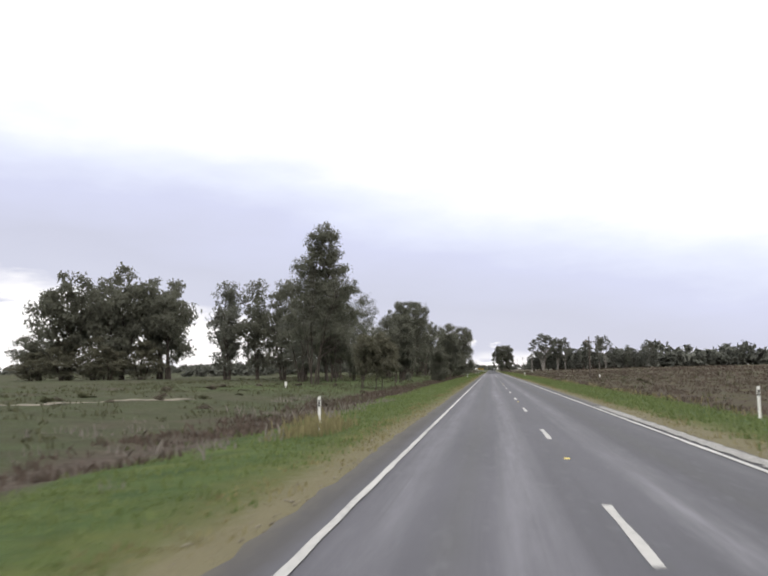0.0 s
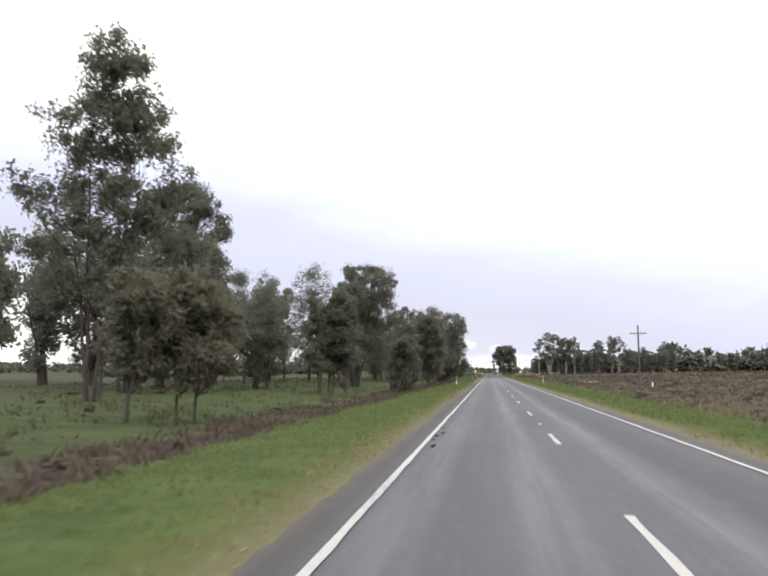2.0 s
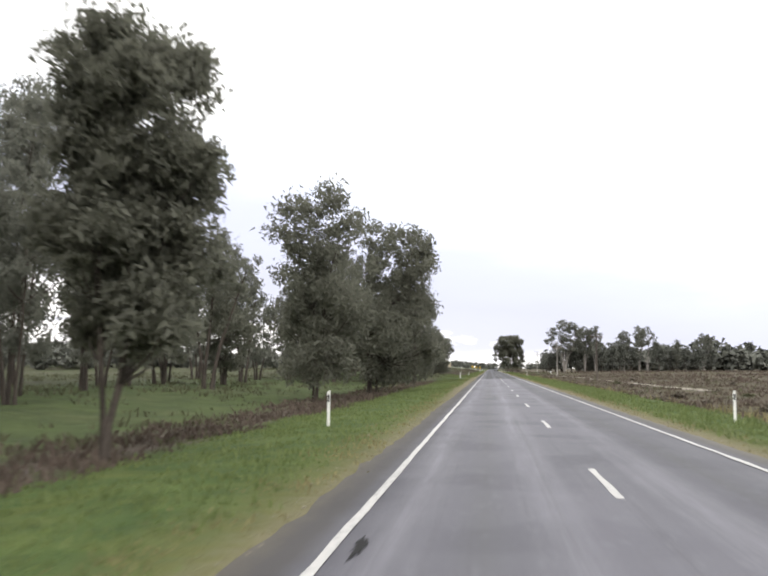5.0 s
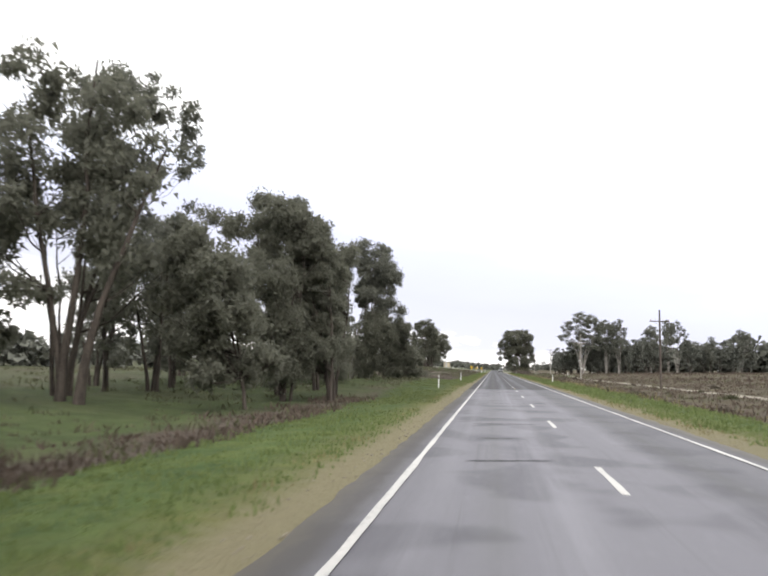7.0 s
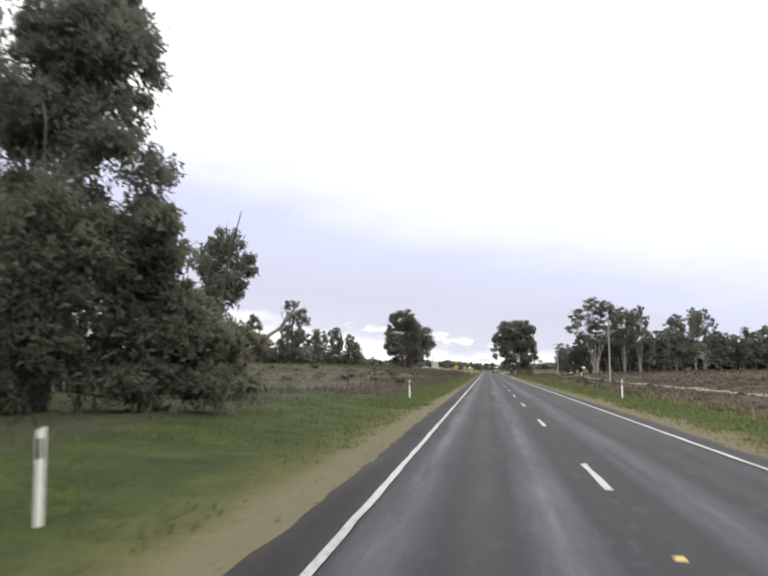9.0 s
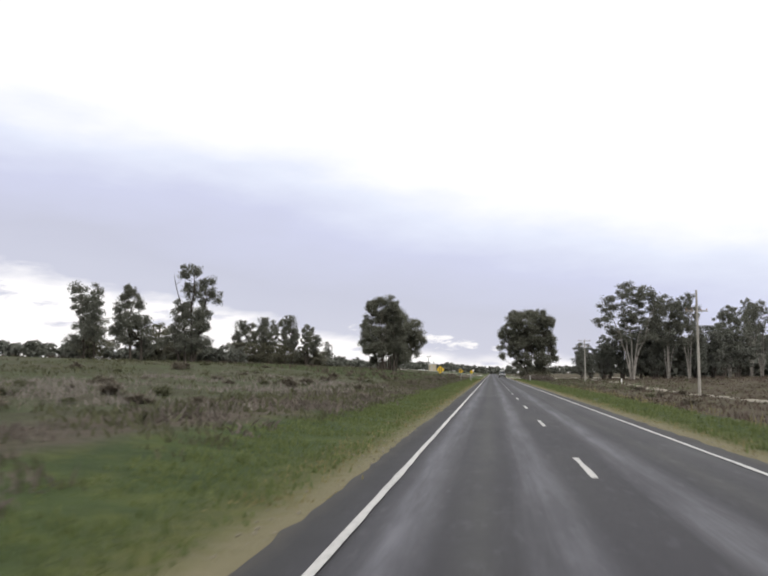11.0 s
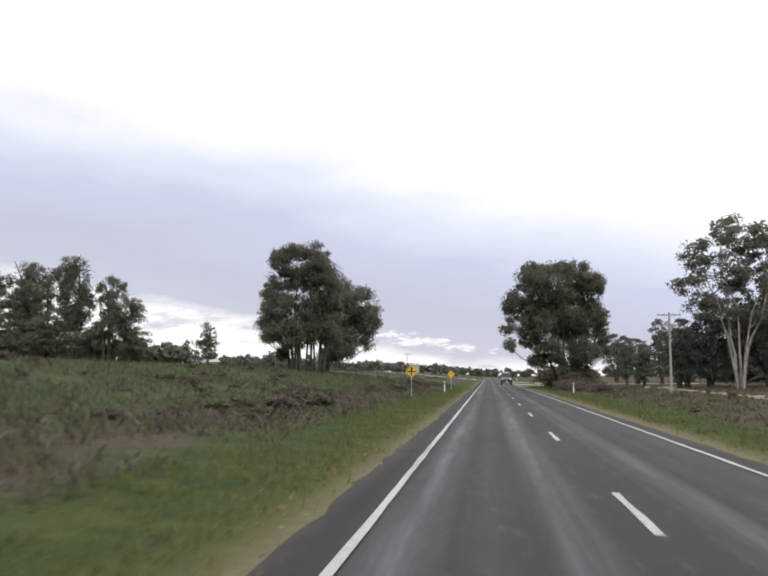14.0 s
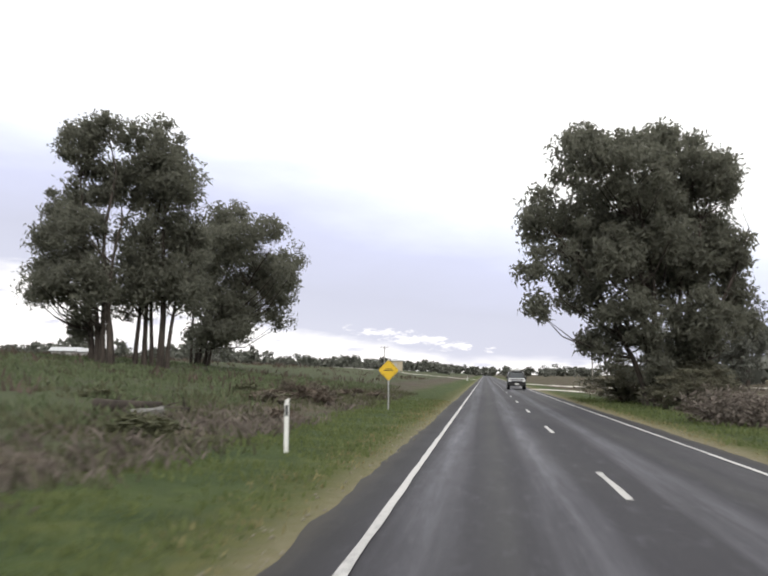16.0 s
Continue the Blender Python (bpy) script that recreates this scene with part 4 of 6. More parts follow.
def shaped_gum(seed, bark_mat, leaf_mat, label, x, y, stems, crown):
    """A gum with its own stems (foot, lean, top) and crown lobes (across, up, half width, half height), some nearer and some farther than the trunk."""
    r = np.random.default_rng(seed)
    wide = max(abs(c[0]) + c[2] for c in crown)
    top = max(s[2] for s in stems)
    legs = [(a, r.normal(0, 0.25), lean, r.normal(0, 0.12) * wide, up) for a, lean, up in stems]
    size = float(np.mean([math.sqrt(c[2] * c[3]) for c in crown]))
    clump = min(max(0.5 * size, 0.4), 1.3)
    lobes = [(a, r.normal(0, 0.2) * wide, up, max(0.8 * w, w - 0.25 * clump), 0.5 * (w + h) + 0.1 * wide, max(0.8 * h, h - 0.25 * clump)) for a, up, w, h in crown]
    count = int((7.8 if y > 500 else 4.8 if leaf_mat is M_LEAF_GREY else 6.5) * sum(c[2] * c[3] for c in crown) / clump ** 2)
    near = 250 < y < 305 or 158 < y < 166
    leaf = 0.27 + 0.16 * (clump - 0.4) if y > 320 else 0.22 if near else 0.25 + 0.08 * clump
    shape = grow(False, seed, top, lobes, legs, min(count, 470 if y > 500 else 250 if leaf_mat is M_LEAF_GREY else 430), 104 if near else 78 if y > 500 else 60, (leaf, leaf * 0.42), (0.55 * clump, 1.2 * clump), (0.0056 if y < 320 else 0.011) * top + 0.04, squat=0.9)
    t = tree_thing("gum_tree" if top > 6.5 else "wattle_tree", shape, bark_mat, leaf_mat, label)
    t["group"] = "roadside trees"
    t.location = (x, y, float(height(x, y)))


shaped_gum(200, M_BARK_DARK, M_LEAF_DARK, "tall dark gum tree with a ragged narrow head, in rough grass", -23.7, 101.0,
     [(0.0, 0.4, 14.4), (0.9, 1.4, 13.5), (0.1, -2.2, 11.1), (0.5, 2.9, 10.6)],
     [(1.3, 18.4, 1.4, 1.1), (2.9, 15.7, 1.7, 1.3), (2.4, 16.7, 1.6, 1.6), (0.2, 15.4, 1.4, 1.6), (0.2, 13.0, 2.0, 1.4), (3.4, 10.3, 1.7, 1.4), (-1.6, 12.5, 1.1, 1.1), (2.9, 18.7, 2.0, 1.2), (0.9, 17.2, 1.4, 1.7), (1.7, 15.0, 2.2, 1.4), (-1.1, 14.5, 1.1, 1.4), (4.2, 14.2, 1.1, 1.0), (4.7, 12.0, 1.7, 1.4), (2.0, 11.5, 2.0, 1.7), (-2.7, 11.8, 1.1, 1.4), (-0.9, 10.5, 1.7, 1.4), (-2.0, 8.5, 1.3, 1.1), (1.2, 8.7, 2.3, 1.4), (4.3, 8.7, 2.0, 1.6), (0.1, 6.6, 2.3, 1.3), (3.2, 6.5, 2.3, 1.1), (-2.0, 6.3, 1.1, 1.1)])
shaped_gum(201, M_BARK_DARK, M_LEAF_DARK, "tall dark gum tree with a ragged narrow head, in rough grass", -25.1, 122.0,
     [(0.0, -0.7, 14.3), (0.8, 0.5, 11.7), (-0.6, -2.0, 11.9)],
     [(0.2, 16.2, 1.3, 0.7), (-2.1, 15.9, 1.4, 0.9), (0.9, 14.9, 1.3, 1.3), (-3.4, 15.0, 0.6, 1.3), (-1.1, 14.3, 2.2, 1.3), (1.9, 13.0, 0.9, 1.6), (-3.0, 13.1, 1.3, 1.3), (-0.3, 11.8, 2.2, 1.6), (1.6, 10.8, 1.3, 1.6), (-0.3, 9.3, 2.5, 1.6), (-2.5, 8.7, 1.3, 1.6), (0.1, 6.9, 2.5, 1.6), (2.0, 6.8, 1.6, 1.9), (-1.8, 5.7, 1.9, 1.6), (0.8, 4.4, 2.2, 1.6), (2.7, 4.4, 1.3, 1.6)])
shaped_gum(202, M_BARK_DARK, M_LEAF_OLIVE, "low olive wattle on thin bare stems in the swale", -15.2, 87.0,
     [(0.0, 0.3, 4.2), (0.2, 0.9, 3.8)],
     [(0.7, 4.9, 1.1, 1.0), (-0.1, 3.8, 0.9, 1.2), (1.3, 3.8, 1.0, 1.2), (0.6, 2.5, 1.0, 1.0), (-0.1, 2.1, 0.6, 0.8)])
shaped_gum(203, M_BARK_DARK, M_LEAF_OLIVE, "low olive wattle on thin bare stems in the swale", -13.4, 89.0,
     [(-0.4, 0.2, 4.2), (0.2, 0.5, 4.4)],
     [(0.3, 5.2, 1.1, 1.1), (1.0, 4.0, 1.1, 1.2), (-0.2, 4.0, 0.8, 1.2), (0.1, 2.5, 1.1, 1.1), (1.4, 2.4, 0.8, 0.9)])
shaped_gum(204, M_BARK_DARK, M_LEAF_DARK, "dense dark green roadside gum with foliage hanging low", -15.5, 130.0,
     [(-0.1, 0.9, 7.1), (0.2, 1.3, 7.4), (0.0, 0.1, 6.3)],
     [(1.1, 8.8, 0.6, 0.5), (1.0, 7.9, 1.1, 0.9), (2.0, 7.9, 0.6, 0.9), (0.3, 7.4, 0.8, 0.8), (1.2, 6.7, 1.5, 1.1), (1.0, 5.2, 1.4, 1.1), (0.1, 5.6, 0.9, 0.9), (2.1, 5.5, 0.6, 0.9), (0.9, 3.9, 1.5, 1.0), (-0.2, 3.6, 0.9, 0.9), (1.6, 2.9, 1.1, 0.7), (0.2, 2.4, 0.9, 0.5), (1.4, 0.8, 0.5, 0.5)])
shaped_gum(205, M_BARK_DARK, M_LEAF_DARK, "dense dark green roadside gum with foliage hanging low", -17.0, 149.0,
     [(0.0, -0.1, 9.9), (0.1, 0.5, 10.2), (-0.1, -1.0, 8.5)],
     [(-0.2, 10.8, 1.1, 1.1), (0.9, 11.0, 1.1, 1.1), (-0.8, 8.5, 1.5, 1.4), (0.4, 6.3, 1.7, 1.4), (-1.1, 5.7, 1.1, 1.4), (0.1, 4.0, 1.4, 0.9)])
shaped_gum(206, M_BARK_DARK, M_LEAF_DARK, "dense dark green roadside gum with foliage hanging low", -17.8, 160.0,
     [(0.0, -0.4, 13.4), (0.1, 2.3, 13.0), (-0.1, 1.2, 12.7), (0.3, 3.6, 11.6)],
     [(-0.5, 14.3, 1.0, 1.0), (2.5, 14.4, 1.4, 0.9), (1.8, 13.0, 2.1, 1.6), (4.1, 13.1, 1.0, 1.6), (1.1, 10.6, 2.8, 1.7), (-1.1, 11.7, 2.1, 1.7), (3.5, 10.9, 1.4, 1.6), (1.8, 8.2, 2.4, 2.1), (4.6, 8.4, 0.8, 1.7), (-0.3, 7.2, 2.4, 2.1), (2.8, 5.8, 2.1, 1.7), (-0.3, 4.1, 2.1, 1.4)])
shaped_gum(207, M_BARK_DARK, M_LEAF_DARK, "low olive wattle on thin bare stems in the swale", -9.9, 140.0,
     [(0.0, -0.1, 4.7), (-0.9, 0.4, 4.2), (0.1, 0.7, 4.2)],
     [(0.3, 5.1, 0.8, 0.6), (-0.5, 4.2, 1.1, 0.8), (0.9, 4.2, 0.8, 0.8), (-0.9, 3.0, 0.8, 0.8), (0.2, 3.0, 1.1, 0.8), (1.2, 2.9, 0.5, 0.8), (-0.8, 1.7, 0.9, 0.8), (0.5, 1.7, 1.1, 0.8), (1.2, 1.7, 0.4, 0.6), (-0.9, 0.8, 0.6, 0.4), (0.2, 0.7, 0.8, 0.3)])
shaped_gum(208, M_BARK_DARK, M_LEAF_DARK, "dense dark green roadside gum with foliage hanging low", -9.3, 165.0,
     [(0.0, 0.1, 8.1), (0.1, 1.0, 6.3)],
     [(0.1, 8.6, 0.8, 0.6), (-0.5, 8.1, 0.8, 0.8), (1.1, 8.2, 0.8, 0.8), (0.3, 7.5, 1.5, 0.9), (-0.9, 7.3, 0.5, 0.8), (0.3, 6.1, 1.6, 1.0), (-0.8, 5.9, 0.6, 1.0), (1.5, 6.1, 0.8, 1.2), (0.1, 4.6, 1.6, 1.1), (-0.8, 4.4, 0.7, 1.0), (1.1, 4.4, 1.2, 1.2), (0.2, 3.1, 1.4, 1.0), (1.1, 2.9, 1.0, 1.0)])
shaped_gum(209, M_BARK_DARK, M_LEAF_DARK, "dense dark green roadside gum with foliage hanging low", -11.7, 197.0,
     [(0.0, 0.5, 10.6), (0.2, 1.3, 9.1)],
     [(0.3, 11.8, 1.7, 1.0), (-0.8, 9.9, 1.5, 1.9), (1.5, 9.9, 1.9, 1.9), (-0.0, 7.2, 2.3, 2.3), (-0.8, 4.6, 1.9, 2.3), (1.5, 5.3, 2.3, 2.3), (0.7, 2.3, 1.9, 1.5), (-1.1, 2.0, 1.5, 1.3)])
shaped_gum(210, M_BARK_DARK, M_LEAF_DARK, "dense dark green roadside gum with foliage hanging low", -10.3, 211.0,
     [(0.0, 0.7, 11.6), (0.3, 2.5, 10.6), (-0.2, -0.3, 11.6)],
     [(-0.5, 13.0, 1.3, 1.1), (2.3, 12.0, 1.8, 1.1), (0.9, 10.7, 1.8, 1.8), (3.2, 10.6, 1.6, 1.8), (4.3, 9.2, 0.7, 0.9), (2.7, 8.8, 1.8, 1.8), (-0.0, 7.9, 2.7, 2.7), (3.2, 6.5, 1.8, 1.8), (4.1, 7.0, 0.8, 1.4), (2.3, 4.3, 2.7, 2.3), (4.5, 3.3, 0.8, 1.4), (-0.0, 4.3, 2.7, 2.7), (1.4, 2.0, 3.2, 1.4)])
shaped_gum(211, M_BARK_DARK, M_LEAF_GREY, "open-crowned gum with leaning bare stems on the verge", -18.8, 163.0,
     [(0.0, -0.3, 12.1), (0.1, 2.2, 12.9), (-0.1, -0.9, 10.1), (0.0, 4.1, 12.1)],
     [(2.2, 14.9, 1.1, 0.9), (0.4, 14.8, 1.2, 0.9), (1.3, 12.6, 1.2, 1.0), (0.8, 10.3, 1.0, 0.8), (-0.9, 9.0, 1.0, 1.2), (1.2, 5.5, 1.0, 0.8), (-0.4, 14.2, 1.0, 1.0), (1.1, 13.8, 1.4, 1.0), (3.4, 14.4, 1.1, 0.7), (4.5, 13.8, 0.8, 0.8), (5.4, 13.0, 0.5, 0.7), (4.7, 11.9, 0.8, 0.7), (3.3, 12.9, 1.2, 1.0), (3.2, 11.4, 1.0, 0.8), (-0.3, 12.5, 1.2, 1.2), (0.6, 11.4, 1.2, 1.0), (1.8, 11.0, 1.0, 0.8), (-0.2, 10.1, 1.2, 1.0), (1.2, 9.5, 1.0, 0.8), (-0.1, 8.2, 1.2, 1.0), (0.8, 6.7, 1.0, 0.8), (-0.6, 6.3, 0.8, 0.8), (0.1, 4.8, 1.4, 1.0), (1.1, 3.5, 1.2, 0.6), (2.2, 4.4, 0.8, 0.8)])
shaped_gum(212, M_BARK_DARK, M_LEAF_GREY, "open-crowned gum with leaning bare stems on the verge", -23.6, 185.0,
     [(0.2, 0.1, 12.6), (0.5, 0.6, 11.9), (-0.5, -1.3, 9.4)],
     [(0.7, 14.5, 1.2, 1.0), (0.1, 12.9, 1.5, 1.3), (1.4, 12.9, 0.8, 1.2), (-0.5, 11.3, 1.6, 1.5), (1.2, 10.9, 1.2, 1.6), (-1.4, 8.7, 2.0, 1.6), (0.9, 8.1, 1.6, 2.0), (-1.0, 6.2, 2.0, 1.6), (-2.7, 7.5, 1.3, 2.0), (-2.3, 4.3, 1.6, 1.0), (0.4, 4.6, 1.3, 1.2)])
shaped_gum(213, M_BARK_DARK, M_LEAF_GREY, "open-crowned gum with leaning bare stems on the verge", -26.7, 205.0,
     [(-0.2, -0.1, 12.2), (0.2, 0.9, 11.3)],
     [(-0.6, 13.5, 2.0, 1.6), (1.3, 12.2, 0.9, 1.8), (-1.4, 10.4, 2.2, 2.2), (0.9, 9.5, 1.3, 2.2), (-0.4, 6.9, 2.2, 1.8), (3.1, 10.4, 1.6, 1.8), (2.7, 6.9, 1.8, 2.2)])
shaped_gum(214, M_BARK_DARK, M_LEAF_GREY, "open-crowned gum with leaning bare stems on the verge", -22.4, 247.0,
     [(0.0, 2.0, 13.4), (-0.3, -0.6, 10.4), (0.1, 3.7, 12.3), (0.3, 0.7, 13.6), (-0.6, -1.6, 9.5)],
     [(2.1, 15.9, 1.1, 0.8), (0.9, 14.9, 1.1, 1.0), (4.2, 15.3, 0.6, 0.8), (3.5, 14.6, 1.3, 1.0), (2.2, 14.1, 1.8, 1.3), (5.3, 14.0, 0.6, 1.0), (4.8, 12.5, 1.1, 1.3), (-0.1, 13.4, 1.3, 1.0), (1.2, 12.4, 2.0, 1.3), (-1.8, 11.7, 1.3, 0.9), (-0.5, 10.9, 1.5, 1.3), (2.6, 10.6, 1.8, 1.3), (4.6, 10.8, 1.3, 0.8), (-2.2, 9.2, 1.5, 1.0), (0.4, 9.2, 1.8, 1.0), (2.9, 8.7, 1.8, 1.0), (5.7, 9.3, 0.8, 0.5), (4.0, 6.9, 1.5, 1.0), (2.3, 6.0, 1.5, 0.8)])
shaped_gum(215, M_BARK_DARK, M_LEAF_DARK, "dense dark green roadside gum with foliage hanging low", -12.8, 245.0,
     [(0.1, -0.6, 6.1), (0.2, -1.6, 6.6)],
     [(-1.7, 7.5, 1.1, 0.9), (-0.7, 6.1, 1.4, 1.1), (-1.9, 5.7, 0.9, 1.1), (-0.4, 4.1, 1.6, 1.4), (-1.6, 3.5, 0.9, 1.1), (0.1, 2.1, 1.4, 1.1), (-1.3, 1.7, 1.1, 0.9), (-3.1, 7.1, 1.1, 0.9), (-3.5, 5.2, 1.1, 1.1), (-2.9, 3.2, 1.1, 1.1)])
shaped_gum(216, M_BARK_DARK, M_LEAF_DARK, "dense dark green roadside gum with foliage hanging low", -13.4, 255.0,
     [(0.0, -0.5, 9.9), (0.3, 0.7, 9.5), (-0.1, -1.8, 9.0)],
     [(-0.5, 11.1, 1.1, 0.6), (-1.7, 10.4, 1.3, 1.0), (0.4, 10.7, 1.0, 1.0), (1.8, 9.8, 0.7, 0.9), (-0.7, 9.0, 2.0, 1.1), (1.6, 9.0, 1.0, 0.9), (-3.1, 9.9, 1.1, 1.0), (-0.7, 7.0, 2.0, 1.4), (-0.4, 4.8, 2.0, 1.7), (0.5, 2.8, 1.7, 1.7), (-0.6, 1.7, 1.4, 1.1)])
shaped_gum(217, M_BARK_PALE, M_LEAF_GREY, "tall gum with pale bare limbs over dark undergrowth", -15.8, 289.0,
     [(0.0, 1.0, 11.7), (-0.3, -0.6, 10.8), (0.3, 3.2, 11.0), (-0.1, 2.1, 8.6), (0.6, 3.5, 9.1)],
     [(1.3, 12.8, 1.4, 0.9), (3.2, 12.8, 1.1, 0.9), (0.0, 11.4, 1.4, 1.1), (2.3, 11.4, 1.9, 1.3), (4.2, 10.7, 1.1, 1.4), (-1.6, 11.8, 1.3, 0.9), (-2.5, 10.6, 1.1, 0.9), (1.0, 9.8, 1.9, 1.1), (3.5, 8.8, 1.6, 1.1), (4.8, 9.8, 0.6, 0.9), (2.0, 8.0, 1.6, 0.9), (3.9, 7.0, 1.3, 0.8), (5.2, 6.3, 0.6, 0.8), (-1.5, 9.3, 1.6, 1.3)])
shaped_gum(218, M_BARK_DARK, M_LEAF_DARK, "dense dark green roadside gum with foliage hanging low", -13.2, 288.0,
     [(0.0, -0.0, 4.8), (-1.2, -0.3, 4.8), (1.2, -0.0, 4.7)],
     [(0.3, 5.4, 1.4, 1.4), (0.6, 4.4, 1.8, 1.8), (-0.0, 2.4, 2.1, 1.8), (-0.5, 1.0, 1.2, 1.1), (1.5, 1.8, 1.2, 1.5), (2.1, 3.2, 0.6, 1.2)])
shaped_gum(219, M_BARK_DARK, M_LEAF_GREY, "open-crowned gum with leaning bare stems on the verge", -16.8, 310.6,
     [(0.0, 1.2, 7.1), (0.1, 1.9, 6.6), (-0.1, 0.9, 6.1)],
     [(1.5, 7.7, 1.2, 0.7), (0.7, 6.6, 1.1, 1.1), (2.3, 6.6, 0.7, 1.2), (1.3, 5.3, 1.1, 1.1), (2.3, 5.3, 0.5, 0.8), (0.7, 4.3, 0.8, 0.8)])
shaped_gum(220, M_BARK_DARK, M_LEAF_DARK, "heavy dark gum in a clump beside the road", -27.5, 526.0,
     [(0.0, -0.8, 15.2), (-0.4, -2.4, 12.8), (0.4, -1.8, 8.9), (-0.9, -2.3, 9.0), (0.8, -0.6, 10.8)],
     [(-0.9, 16.6, 1.5, 1.2), (-2.3, 15.2, 1.5, 1.9), (-3.7, 11.8, 1.5, 1.9), (-4.2, 9.5, 1.2, 1.9), (-4.6, 6.6, 1.0, 1.2), (-1.3, 12.8, 1.9, 1.9), (-2.2, 8.9, 2.4, 2.4), (-3.1, 5.1, 1.5, 1.5), (-1.1, 5.1, 2.4, 2.4), (-2.3, 2.3, 1.0, 1.2)])
shaped_gum(221, M_BARK_DARK, M_LEAF_DARK, "heavy dark gum in a clump beside the road", -25.7, 530.0,
     [(-0.6, -0.3, 16.1), (0.7, 0.2, 14.5), (-0.1, -0.3, 13.5), (-1.3, -0.1, 12.5), (1.3, 0.9, 9.5)],
     [(-0.2, 17.8, 1.0, 0.8), (-1.4, 16.6, 2.0, 1.5), (1.1, 15.5, 1.5, 2.0), (-0.4, 13.5, 3.0, 2.5), (2.2, 13.0, 1.5, 2.0), (2.7, 9.5, 1.5, 2.0), (2.6, 5.5, 1.5, 2.0), (-0.3, 9.5, 3.5, 3.0), (-1.2, 5.6, 3.0, 2.5), (1.8, 6.5, 2.0, 3.0)])
shaped_gum(222, M_BARK_DARK, M_LEAF_DARK, "heavy dark gum in a clump beside the road", -27.8, 546.0,
     [(0.0, 3.1, 11.1), (0.4, 5.7, 9.9), (-0.3, 1.7, 7.6), (1.0, 2.2, 6.4), (-0.6, 0.4, 11.2)],
     [(1.3, 11.2, 2.4, 2.4), (1.7, 6.5, 2.4, 2.4), (-0.2, 8.8, 1.7, 2.7), (3.1, 13.5, 2.4, 1.3), (6.1, 12.0, 2.4, 1.5), (3.7, 10.5, 3.0, 2.4), (7.3, 10.5, 1.5, 2.1), (5.5, 8.2, 3.6, 2.4), (8.8, 7.8, 1.3, 1.3), (3.2, 5.3, 3.0, 2.4), (6.7, 5.2, 2.1, 1.8), (2.0, 2.9, 2.4, 1.8), (4.4, 2.9, 1.8, 1.2)])
shaped_gum(223, M_BARK_DARK, M_LEAF_DARK, "heavy dark gum in a clump beside the road", 7.3, 519.0,
     [(0.0, -1.5, 13.5), (-0.3, -4.5, 10.6), (0.3, -0.5, 13.0)],
     [(-2.2, 14.5, 1.4, 1.0), (0.6, 14.3, 1.6, 1.4), (-2.7, 11.0, 2.4, 2.0), (0.8, 9.7, 2.0, 2.0), (-5.1, 12.3, 1.2, 1.2), (-3.2, 8.1, 2.4, 2.0), (-0.6, 15.1, 1.6, 1.0), (-3.5, 14.8, 1.2, 0.8), (-3.9, 13.1, 1.6, 1.6), (-1.1, 12.6, 2.2, 2.0), (-6.4, 10.7, 1.0, 1.2), (-4.8, 9.8, 2.4, 1.6), (-1.2, 8.9, 2.6, 2.4), (-6.4, 7.4, 1.1, 1.2), (-6.1, 5.3, 1.2, 1.0), (-4.0, 6.5, 1.6, 1.6), (-1.3, 4.9, 2.2, 2.0), (-2.9, 3.3, 1.4, 0.8), (0.1, 2.4, 1.2, 1.6)])
shaped_gum(224, M_BARK_DARK, M_LEAF_DARK, "heavy dark gum in a clump beside the road", 9.4, 521.0,
     [(0.0, 0.8, 14.2), (0.4, 2.3, 10.0), (-0.4, -0.0, 13.8)],
     [(-0.4, 15.5, 1.2, 0.7), (1.6, 13.4, 1.6, 1.6), (1.9, 10.4, 1.2, 1.6), (1.2, 15.5, 0.8, 0.6), (-0.0, 14.7, 1.6, 1.2), (0.7, 12.1, 2.0, 2.0), (0.6, 8.3, 2.4, 2.0), (2.7, 8.7, 1.2, 1.6), (0.5, 4.6, 2.0, 2.0), (3.0, 6.6, 1.2, 1.2), (2.8, 12.9, 1.0, 1.6), (3.3, 5.0, 1.0, 1.0), (-0.7, 2.1, 1.6, 1.6), (1.0, 1.7, 1.6, 1.2), (-1.3, 11.7, 1.6, 1.6), (-1.2, 7.5, 1.6, 2.0)])
shaped_gum(225, M_BARK_DARK, M_LEAF_DARK, "dense dark green roadside gum with foliage hanging low", -16.2, 281.0,
     [(0.1, -0.4, 6.3), (-0.1, -1.2, 7.4), (0.3, 0.3, 5.3)],
     [(-1.6, 8.0, 1.3, 1.2), (-3.6, 7.5, 1.3, 1.2), (0.0, 6.3, 1.1, 1.6), (-1.6, 4.8, 2.2, 1.6), (-3.5, 4.3, 1.6, 1.6), (0.1, 3.2, 1.3, 1.6), (-1.8, 2.1, 2.2, 1.3), (-3.7, 1.6, 1.6, 1.3), (0.4, 1.1, 1.1, 1.1), (-1.2, 0.1, 1.6, 0.8)])
